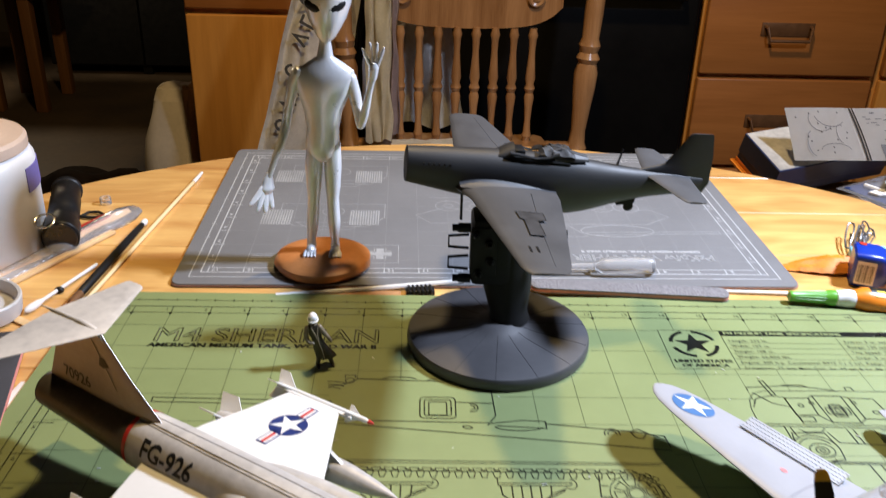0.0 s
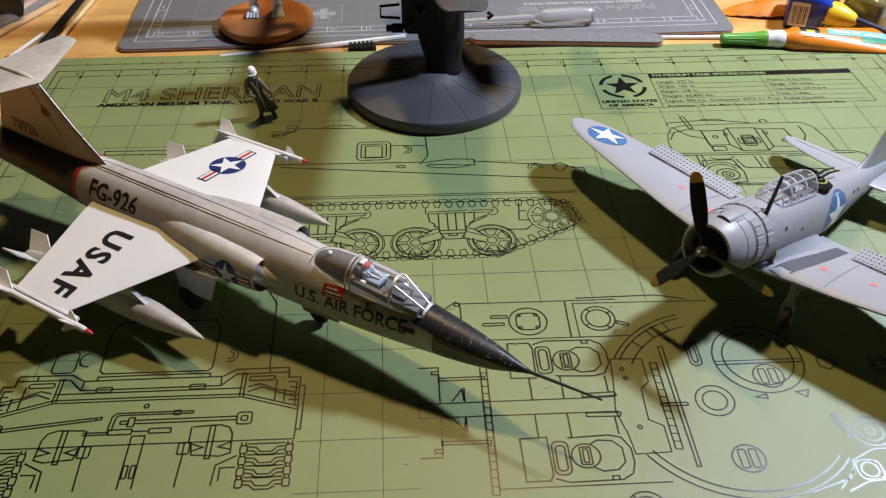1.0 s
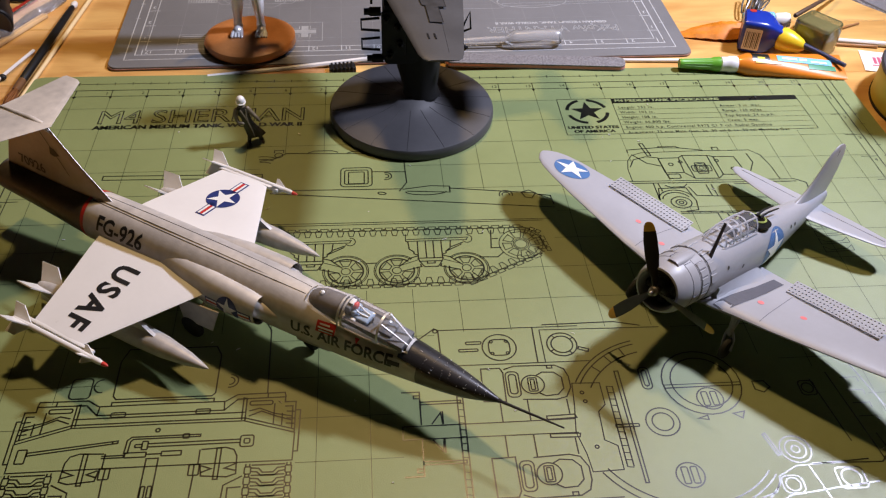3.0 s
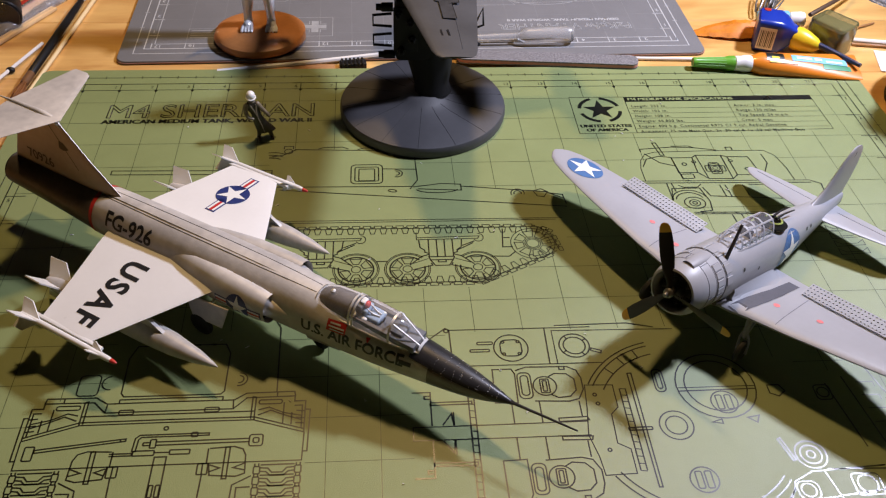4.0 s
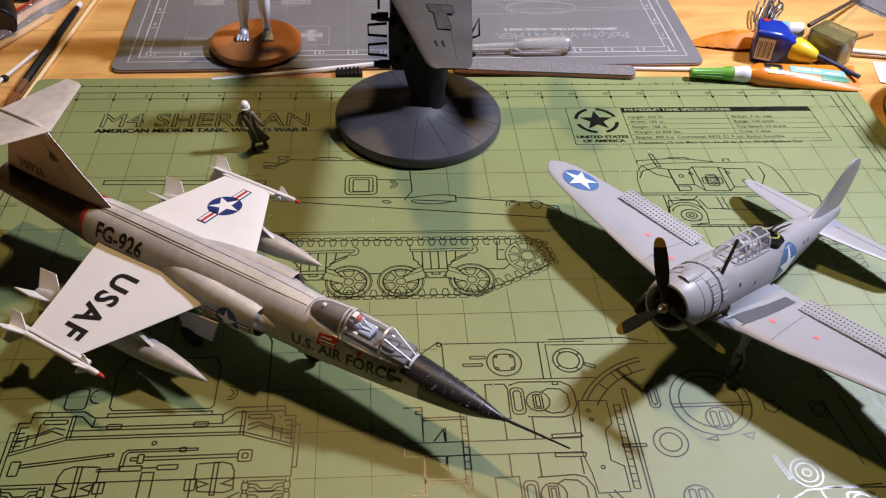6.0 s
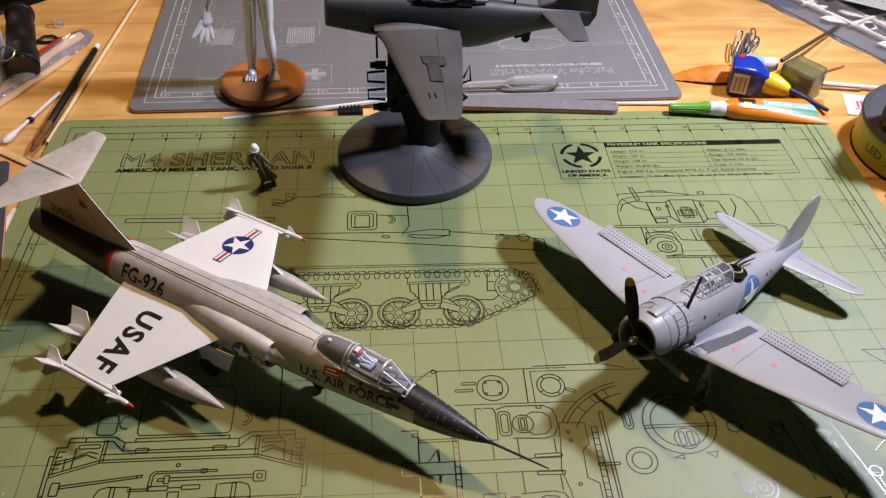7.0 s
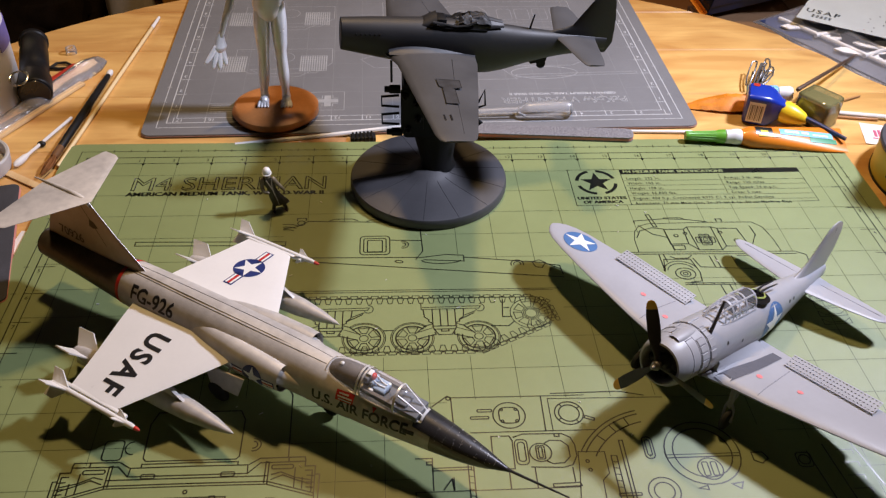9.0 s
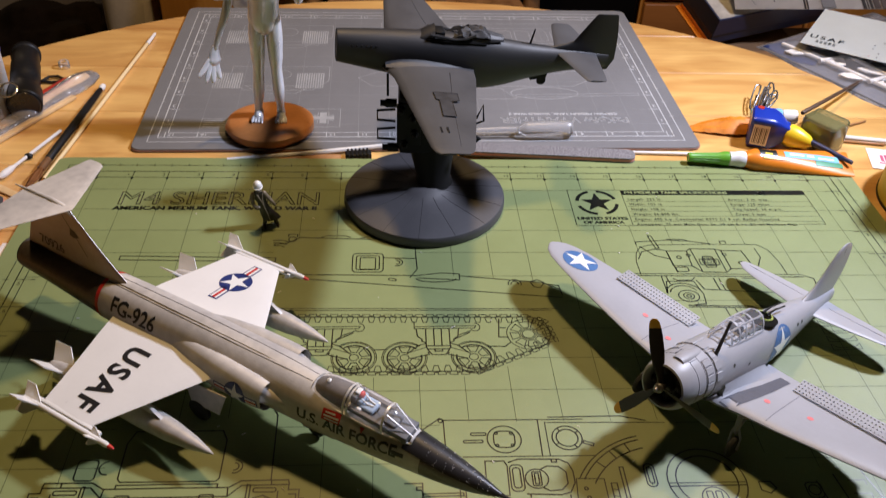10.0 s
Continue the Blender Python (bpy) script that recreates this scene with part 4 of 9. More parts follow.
    # mantlet plate beside the ring
    L(b, (308, cy + 25.5), (322, cy + 25), (322, cy + 11.5), (318, cy + 7.5), (317.4, cy - 9), (323, cy - 12.5), (323, cy - 25.6), (308.4, cy - 26), (307.4, cy - 16), (304.6, cy - 4), (306.8, cy + 12), close=True, w=0.6)
    for x, y in ((312, 19.4), (312.6, 14), (313, -12.6)):
        C(b, x, cy + y, 0.9, n=8)
    L(b, (331, cy + 32), (331.4, cy - 33), (333, cy - 33), (333, cy + 32), close=True)
    R(b, 324.6, cy - 2.2, 336, cy - 0.6, 0.4)
    # turret ring
    for r in (51, 48.6, 43):
        C(b, 355, cy + 2, r, n=20, a0=102, a1=152)
    for r in (51, 47.6):
        C(b, 355, cy + 2, r, n=34, a0=214, a1=318)
    for q in (112, 124, 136):
        a = radians(q)
        L(b, *[(355 + r * math.cos(a), cy + 2 + r * math.sin(a)) for r in (48.6, 43)])


def turret_plan(b):
    # turret roof from above
    C(b, 374, -261, 20)
    C(b, 374, -261, 15.6)
    L(b, (354, -262), (394, -262), w=0.55)
    L(b, (354.4, -264), (394, -263.8))
    C(b, 375.4, -271.4, 6.6)
    R(b, 371.6, -275.6, 374.6, -267.2, 0.8)
    R(b, 376.2, -275.6, 379.2, -267.2, 0.8)
    C(b, 348, -284, 8.2)
    C(b, 348, -284, 5.2)
    C(b, 353, -314, 6.6)
    R(b, 349.4, -318.4, 352.4, -309.6, 0.8)
    R(b, 353.8, -318.4, 356.8, -309.6, 0.8)
    L(b, (366, -283), (371, -281.5), (371, -284), close=True)
    L(b, (384, -281), (390, -280), (388, -284), close=True)
    R(b, 343.4, -264, 348.6, -250, 2.4)
    R(b, 344.8, -262, 347.2, -252, 1.2)
    # cupola and vents near the edge
    L(b, (400, -262), (406, -262), (408, -266), (404, -269), (400, -267), close=True)
    L(b, (394, -294), (397.6, -306), (399, -305.4), (395.4, -293.4), close=True, w=0.8)
    C(b, 407, -303, 7.4)
    C(b, 407, -303, 5.0)
    C(b, 407, -303, 2.0, n=12)
    R(b, 394, -326, 404, -317, 3)
    C(b, 399, -321.5, 3.4, n=16)
    L(b, (384, -330), (393, -321), (394, -317), (404, -312), (440, -310))
    L(b, (387, -331), (396, -327), (404, -326), (440, -322))
    L(b, (372, -331), (390, -325), (393, -320))
    R(b, 423, -272, 431, -263, 2)
    C(b, 427, -267.5, 3, n=14)
    L(b, (412, -311), (446, -312), (452, -306), (450, -296))
    R(b, 421, -325, 434, -314, 2)
    C(b, 427.5, -319.5, 4.6, n=18)
    L(b, (410, -312), (414, -330))
    L(b, (430, -262), (436, -300))
    L(b, (440, -258), (448, -312))
    L(b, (454, -250), (470, -312), (455, -318))
    L(b, (456, -318), (500, -320))
    for k in range(4):
        L(b, (446, -262 - 8 * k), (455, -262 - 8 * k), (455, -265 - 8 * k), w=0.45)
    C(b, 470, -296, 3.2, n=14)
    L(b, (470, -299), (474, -330))
    L(b, (498, -214), (520, -214), (544, -250), (540, -262), (512, -230), close=True)


art("side_view_print", "black line drawing of a tank's side with wheels and track", side_view)
art("end_view_print", "black line drawing of a turret end", end_view)
art("rear_view_print", "black line drawing of a tank hull with tools and treads", rear_view)
art("plan_view_print", "black line drawing of hull hatches from above", plan_view)
art("turret_plan_print", "black line drawing of a round turret roof", turret_plan)


specks = random.Random(17)
bm = bmesh.new()
for i in range(46):
    x, y, n = specks.uniform(20, 480), specks.uniform(-330, 10), specks.uniform(0.25, 0.6)
    tube(bm, [(x, y, 0.35), (x + specks.uniform(-1.2, 1.2), y + specks.uniform(-0.8, 0.8), 0.4), (x + specks.uniform(-1.6, 1.6), y + specks.uniform(-1.2, 1.2), 0.35)], n * 0.5, 5)
tagged(part("dust_specks", bm, tint("pale_dust", (0.70, 0.69, 0.64), 0.8), None), "tiny pale specks of dust on the green mat", "dust", kind="stuff")

# ---- grey cutting mat, lying the other way round ----
grey = thing("grey_cutting_mat", "worn grey cutting mat printed with white tank drawings", "cutting mat", mm(237, 199, -3, 0, 0, 1.1))
bm = bmesh.new()
prism(bm, rrect(-226, -140, 226, 140, 8), 0, 2.9, 0.25, seg=1)
part("sheet", bm, M_grey, grey)
bm = bmesh.new()
prism(bm, rrect(-226.6, -140.6, 226.6, 140.6, 8), 0.9, 1.7)
part("core_edge", bm, M_core, grey, "reddish middle layer showing at the edge")
ZG = 2.99
bm = bmesh.new()
for i in range(-8, 9):
    ribbon(bm, [(i * IN, -118), (i * IN, 118)], 0.28, ZG - 0.03)
for j in range(-4, 5):
    ribbon(bm, [(-208, j * IN), (208, j * IN)], 0.28, ZG - 0.02)
part("grid_print", bm, tint("faint_white_ink", (0.24, 0.245, 0.25), 0.5, var=0.15, scale=60), grey, "faint pale grid lines", smooth=False)
bm = bmesh.new()
for k, wd in ((0, 0.7), (7, 0.9), (14, 0.6)):
    ribbon(bm, [(-215 + k, -129 + k), (215 - k, -129 + k), (215 - k, 129 - k), (-215 + k, 129 - k)], wd, ZG, True)
for i in range(-8, 9):
    for s in (1, -1):
        ribbon(bm, [(i * IN, s * 122), (i * IN, s * 114)], 0.7, ZG)
        merge(bm, words(str(8 - i + 1), 4.0, weight=0.01), Matrix.Translation((i * IN + 5, s * 118, ZG)) @ Matrix.Rotation(math.pi, 4, "Z"))
for j in range(-4, 5):
    for s in (1, -1):
        ribbon(bm, [(s * 208, j * IN), (s * 199, j * IN)], 0.7, ZG)
        merge(bm, words(str(j + 5), 4.0, weight=0.01), Matrix.Translation((s * 204.5, j * IN + 6, ZG)) @ Matrix.Rotation(math.pi, 4, "Z"))
        ribbon(bm, [(s * 213, j * IN + 12.7), (s * 216.5, j * IN + 12.7)], 0.6, ZG)
part("ruler_print", bm, M_wink, grey, "white ruler frame with numbers", smooth=False)
bm = bmesh.new()
UP = Matrix.Rotation(math.pi, 4, "Z")
merge(bm, words("PzKpfw V PANTHER", 9.6, outline=0.018, stretch=0.95), Matrix.Translation((122, -95, ZG)) @ UP)
merge(bm, words("GERMAN MEDIUM TANK, WORLD WAR II", 3.6, weight=0.02), Matrix.Translation((122, -84.5, ZG)) @ UP)
part("title_print", bm, M_wink, grey, "white title lettering upside down", smooth=False)
bm = bmesh.new()
# cross badge
ribbon(bm, [(-94, -106), (-66, -106), (-66, -76), (-94, -76)], 0.5, ZG, True)
a, b = 9.0, 2.8
face(bm, [(-80 + x, -91 + y) for x, y in ((a, -b), (a, b), (b, b), (b, a), (-b, a), (-b, b), (-a, b), (-a, -b), (-b, -b), (-b, -a), (b, -a), (b, -b))], ZG)
for sx, sy in ((1, 1), (1, -1), (-1, 1), (-1, -1)):
    ribbon(bm, [(-80 + sx * a, -91 + sy * (b + 1.6)), (-80 + sx * (b + 1.6), -91 + sy * (b + 1.6)), (-80 + sx * (b + 1.6), -91 + sy * a)], 0.6, ZG)
# data block
ribbon(bm, [(-178, -92), (-120, -92), (-120, -108), (-178, -108)], 0.45, ZG, True)
for q in range(4):
    ribbon(bm, [(-176, -95 - 3.6 * q), (-124 - 8 * (q % 2), -95 - 3.6 * q)], 1.0, ZG)
# front view with pale hatched track blocks
for x in (-166, -94):
    for y in (-24, 68):
        for q in range(12):
            ribbon(bm, [(x - 12 + 2.1 * q, y - 14), (x - 12 + 2.1 * q, y + 14)], 1.0, ZG)
        for q in range(9):
            ribbon(bm, [(x - 12.4, y - 14 + 3.5 * q), (x + 11.6, y - 14 + 3.5 * q)], 0.8, ZG + 0.01)
for y in (-4, 88):
    ribbon(bm, [(-165, y - 20), (-150, y - 38), (-92, y - 38), (-78, y - 20), (-78, y + 8), (-165, y + 8)], 0.5, ZG, True)
    ribbon(bm, [(-150, y - 30), (-136, y - 44), (-106, y - 44), (-92, y - 30)], 0.5, ZG, True)
    ribbon(bm, circle(-121, y - 8, 9), 0.5, ZG, True)
# side view: hull, turret, long gun and road wheels
ribbon(bm, [(-40, -34), (140, -34), (162, -18), (150, -4), (-30, -4), (-52, -18)], 0.5, ZG, True)
ribbon(bm, [(20, -38), (74, -38), (86, -58), (10, -58)], 0.5, ZG, True)
ribbon(bm, circle(112, -47, 30, 11), 0.8, ZG, True)
for q in range(8):
    ribbon(bm, circle(-24 + q * 22, 2, 11, n=20), 0.5, ZG, True)
    ribbon(bm, circle(-24 + q * 22, 2, 4, n=12), 0.5, ZG, True)
ribbon(bm, [(86, -50), (196, -47), (196, -51), (86, -55)], 0.5, ZG, True)
ribbon(bm, [(-40, 20), (150, 20)], 0.5, ZG)
# plan view
ribbon(bm, [(-30, 44), (160, 44), (160, 104), (-30, 104)], 0.5, ZG, True)
ribbon(bm, [(-30, 56), (160, 56)], 0.5, ZG)
ribbon(bm, [(-30, 92), (160, 92)], 0.5, ZG)
ribbon(bm, circle(50, 74, 24), 0.5, ZG, True)
ribbon(bm, circle(50, 74, 9), 0.5, ZG, True)
for q in range(4):
    ribbon(bm, rrect(84 + q * 18, 62, 98 + q * 18, 86, 3), 0.45, ZG, True)
part("drawing_print", bm, tint("worn_white_ink", (0.33, 0.335, 0.34), 0.5, var=0.2, scale=60), grey, "worn white tank drawing", smooth=False)


# ---- aircraft helpers ----
from mathutils.bvhtree import BVHTree


def craft(x, y, z, yaw, pitch, roll):
    """A pose whose x runs to the nose, y to the aircraft's left and z up (millimetres, degrees)."""
    a, b, c = radians(yaw), radians(pitch), radians(roll)
    u = Vector((math.cos(a) * math.cos(b), math.sin(a) * math.cos(b), math.sin(b)))
    v = Vector((-math.sin(a), math.cos(a), 0))
    w = u.cross(v)
    v = v * math.cos(c) + w * math.sin(c)
    w = u.cross(v)
    m = Matrix((u, v, w)).transposed().to_4x4()
    m.translation = Vector((x, y, z)) / 1000
    return m


def onto(bm, surface, m, direction, lift=0.18, cut=1.6):
    """Lays flat lettering on a curved skin: m sets it up in front of the skin, direction points into it."""
    for _ in range(2):
        es = [e for e in bm.edges if e.calc_length() > cut]
        if es:
            bmesh.ops.subdivide_edges(bm, edges=es, cuts=1)
    bmesh.ops.triangulate(bm, faces=bm.faces)
    bm.transform(m)
    d = Vector(direction)
    lost = []
    for v in bm.verts:
        hit = surface.ray_cast(v.co, d)
        if hit[0] is None:
            lost.append(v)
        else:
            v.co = hit[0] - d * lift
    bmesh.ops.delete(bm, geom=lost, context="VERTS")
    return bm


def skin(*bms):
    """A surface to lay markings on."""
    out = bmesh.new()
    for b in bms:
        merge(out, b.copy())
    t = BVHTree.FromBMesh(out)
    out.free()
    return t


def shell_strip(bm, prof, halfw, t0, t1, n=12, lift=0.0, base=None):
    """The hoop of a canopy between two stations: prof(u) gives top, half-width and base height."""
    rows = []
    for u in (t0, t1):
        top, hw, bs = prof(u)
        rows.append([(u, (hw + lift) * math.cos(math.pi * k / n), bs + (top - bs + lift) * math.sin(math.pi * k / n) ** 0.85) for k in range(n + 1)])
    return ring_loft(bm, rows, closed=False, cap=False)


def interp(tab, u):
    for (a, *p), (b, *q) in zip(tab, tab[1:]):
        if min(a, b) <= u <= max(a, b):
            k = (u - a) / (b - a)
            return [x + (y - x) * k for x, y in zip(p, q)]
    return list(tab[0][1:] if abs(u - tab[0][0]) < abs(u - tab[-1][0]) else tab[-1][1:])


def fuselage(bm, tab, u0, u1, n=28, step=6.0, ex=2.0, cap=True):
    """A smooth body between two stations of a table of (u, half-width, half-height, centre)."""
    us = [t[0] for t in tab]
    cnt = max(2, int(abs(u1 - u0) / step) + 1)
    rings = []
    for i in range(cnt):
        u = u0 + (u1 - u0) * i / (cnt - 1)
        # cubic through four neighbours
        k = max(1, min(len(us) - 3, next((j for j in range(len(us) - 1) if min(us[j], us[j + 1]) <= u <= max(us[j], us[j + 1])), 0)))
        p0, p1, p2, p3 = tab[k - 1], tab[k], tab[k + 1], tab[k + 2]
        if not min(p1[0], p2[0]) <= u <= max(p1[0], p2[0]):
            vals = interp(tab, u)
        else:
            t = (u - p1[0]) / (p2[0] - p1[0])
            vals = []
            for q in (1, 2, 3):
                m1 = (p2[q] - p0[q]) / (p2[0] - p0[0]) * (p2[0] - p1[0])
                m2 = (p3[q] - p1[q]) / (p3[0] - p1[0]) * (p2[0] - p1[0])
                vals.append((2 * t**3 - 3 * t * t + 1) * p1[q] + (t**3 - 2 * t * t + t) * m1 + (-2 * t**3 + 3 * t * t) * p2[q] + (t**3 - t * t) * m2)
        rings.append(superring(u, max(0.2, vals[0]), max(0.2, vals[1]), vals[2], n, ex))
    return ring_loft(bm, rings, cap=cap)


# ---- silver jet model ----
M_silver = tint("silver_paint", (0.62, 0.585, 0.55), 0.50, 0.14, var=0.16, scale=24, bump=0.08, bscale=900, fleck=(0.37, 0.355, 0.35))
M_burnt = tint("burnt_metal", (0.125, 0.108, 0.098), 0.45, 0.45, var=0.35, scale=45, bump=0.06, bscale=900)
M_fin = tint("dull_metal", (0.36, 0.325, 0.31), 0.42, 0.6, var=0.15, scale=40)
M_white = tint("white_gloss_paint", (0.80, 0.79, 0.78), 0.3, var=0.03, scale=40, coat=0.3)
M_flank = tint("grey_metal_flank", (0.15, 0.135, 0.125), 0.4, 0.5, var=0.2, scale=60)
M_radome = tint("radome_grey", (0.024, 0.0235, 0.026), 0.36, var=0.35, scale=60, bump=0.1, bscale=1500)
M_red = tint("red_paint", (0.55, 0.035, 0.03), 0.4, var=0.15, scale=80)
M_blue = tint("insignia_blue", (0.02, 0.035, 0.16), 0.4, var=0.15, scale=80)
M_decal = tint("black_decal", (0.015, 0.015, 0.017), 0.35, var=0.2, scale=80)
M_wdecal = tint("white_decal", (0.80, 0.80, 0.79), 0.35, var=0.03, scale=80)
M_glass = film("canopy_glass", (0.85, 0.86, 0.90), 0.11, 0.08)
M_chrome = tint("bare_metal", (0.70, 0.69, 0.67), 0.22, 0.95, var=0.06, scale=80)
M_deck = tint("cockpit_brown_grey", (0.12, 0.105, 0.098), 0.5, var=0.3, scale=120)
M_frame = tint("silver_frame_paint", (0.70, 0.69, 0.69), 0.36, 0.3, var=0.08, scale=90)
M_tub = tint("cockpit_grey", (0.12, 0.125, 0.14), 0.6, var=0.2, scale=120)
M_seatblue = tint("seat_cloth_blue", (0.34, 0.44, 0.58), 0.7, var=0.15, scale=200)
M_rubber = tint("tyre_rubber", (0.015, 0.015, 0.015), 0.7, var=0.2, scale=150)
M_panel = tint("panel_line", (0.05, 0.045, 0.044), 0.65, 0.0, var=0.2, scale=100)

jet = thing("model_jet", "silver model jet fighter with white wings and open landing gear", "model aircraft", craft(135.0, -201.0, 32.2, -33.4, 0.6, 0.0))
FUS = [(156, 0.9, 0.9, -7.2), (151, 2.5, 2.6, -7.3), (144, 4.5, 4.7, -7.4), (134, 6.6, 6.8, -7.1), (124, 8.1, 8.4, -6.5), (112, 9.4, 10.1, -5.8), (100, 10.6, 11.7, -5.2), (80, 12.2, 13.6, -4.4),
       (57, 13.5, 15.0, -3.3), (35, 14.3, 15.6, -2.7), (0, 14.8, 15.8, -2.3), (-50, 14.8, 15.5, -2.0), (-80, 13.7, 14.1, -0.8), (-100, 12.5, 12.8, 0.0), (-130, 10.8, 11.1, 1.2), (-158, 9.3, 9.5, 1.4)]
bm_f = fuselage(bmesh.new(), FUS, 117, -88, 36, 4.0)
bm_r = fuselage(bmesh.new(), FUS, -88, -157, 36, 4.0, cap=False)
bm_n = fuselage(bmesh.new(), FUS, 156, 117, 36, 3.0)
jet_skin = skin(bm_f, bm_r)
part("fuselage", bm_f, M_silver, jet)
part("rear_fuselage", bm_r, M_burnt, jet, "heat-stained dark metal tail section")
part("radome", bm_n, M_flank, jet, "grey metal nose cone")
bm = bmesh.new()
rows = []
for i in range(16):
    u = 107.0 + (156.1 - 107.0) * i / 15
    a, b, c = interp(FUS, u)
    lo = 42 - 16 * (u - 107) / 34 if u < 141 else 26 - 86 * ((u - 141) / 15.1) ** 1.6
    rows.append([(u, (a + 0.22) * math.cos(radians(q)), c + (b + 0.22) * math.sin(radians(q))) for q in [lo + (180 - 2 * lo) * k / 16 for k in range(17)]])
ring_loft(bm, rows, closed=False, cap=False)
part("anti_glare_panel", bm, M_radome, jet, "matt black panel over the nose")
chips = random.Random(5)
bm = bmesh.new()
for u in (119.5, 124, 128.5, 132, 136.5, 141, 145.5, 150):
    for i in range(11):
        a, b, c = interp(FUS, u)
        t = radians(chips.uniform(38, 150))
        o = Vector((u + chips.uniform(-0.5, 0.5), (a + 0.27) * math.cos(t), c + (b + 0.27) * math.sin(t)))
        tube(bm, [o, o + Vector((chips.uniform(-0.3, 0.3), chips.uniform(0.1, 0.45), 0))], chips.uniform(0.04, 0.11), 5)
for i in range(16):
    u = chips.uniform(112, 150)
    a, b, c = interp(FUS, u)
    t = radians(chips.choice((44, 92, 140)))
    o = Vector((u, (a + 0.26) * math.cos(t), c + (b + 0.26) * math.sin(t)))
    tube(bm, [o, o + Vector((chips.uniform(0.6, 1.8), 0, -0.1))], chips.uniform(0.03, 0.07), 5)
tagged(part("paint_chips", bm, M_wdecal, jet, "tiny pale chips in the black paint"), "tiny pale chips in the black paint", kind="stuff")
bm = lathe(bmesh.new(), [(9.4, 0), (9.3, -4), (8.2, -5), (7.8, 2), (7.2, 24), (0.4, 26)], 32, axis_m((-154, 0, 1.4), (-162, 0, 1.5)) @ Matrix.Scale(-1, 4, (0, 0, 1)), cap=False)
part("exhaust", bm, M_radome, jet, "dark exhaust nozzle")
bm = tube(bmesh.new(), [(154, 0, -7.2), (156.5, 0, -7.2), (158, 0, -7.15), (172, 0, -6.6), (188.5, 0, -6.0)], [0.9, 1.25, 0.75, 0.62, 0.4], 8)
part("pitot_tube", bm, M_radome, jet, "thin black probe on the nose")
# red band, spine and panel lines
bm = fuselage(bmesh.new(), [(t[0], t[1] + 0.25, t[2] + 0.25, t[3]) for t in FUS], -86.6, -89.0, 36, 1.3, cap=False)
part("red_band", bm, M_red, jet, "thin red ring round the tail joint")
bm = bmesh.new()
ring_loft(bm, [[(u, s * hw, interp(FUS, u)[2] + interp(FUS, u)[1] - 0.9 + h) for s, h in ((1, 0), (0.75, hh), (0, hh * 1.25), (-0.75, hh), (-1, 0))] for u, hw, hh in ((54, 2.2, 0.6), (20, 3.0, 1.2), (-40, 3.0, 1.4), (-88, 2.4, 1.5), (-112, 1.6, 1.7))], closed=False, cap=False)
part("dorsal_spine", bm, M_silver, jet)
bm = bmesh.new()
for s in (1, -1):
    tube(bm, [(u, s * w, interp(FUS, u)[2] + math.sqrt(max(0, 1 - (w / interp(FUS, u)[0]) ** 2)) * interp(FUS, u)[1] + 0.05) for u, w in ((53, 2.6), (36, 3.2), (20, 3.6), (0, 3.7), (-20, 3.7), (-40, 3.6), (-64, 3.3), (-86, 3.0))], 0.22, 5)
part("panel_line", bm, M_panel, jet, "dark shadow line beside the spine")
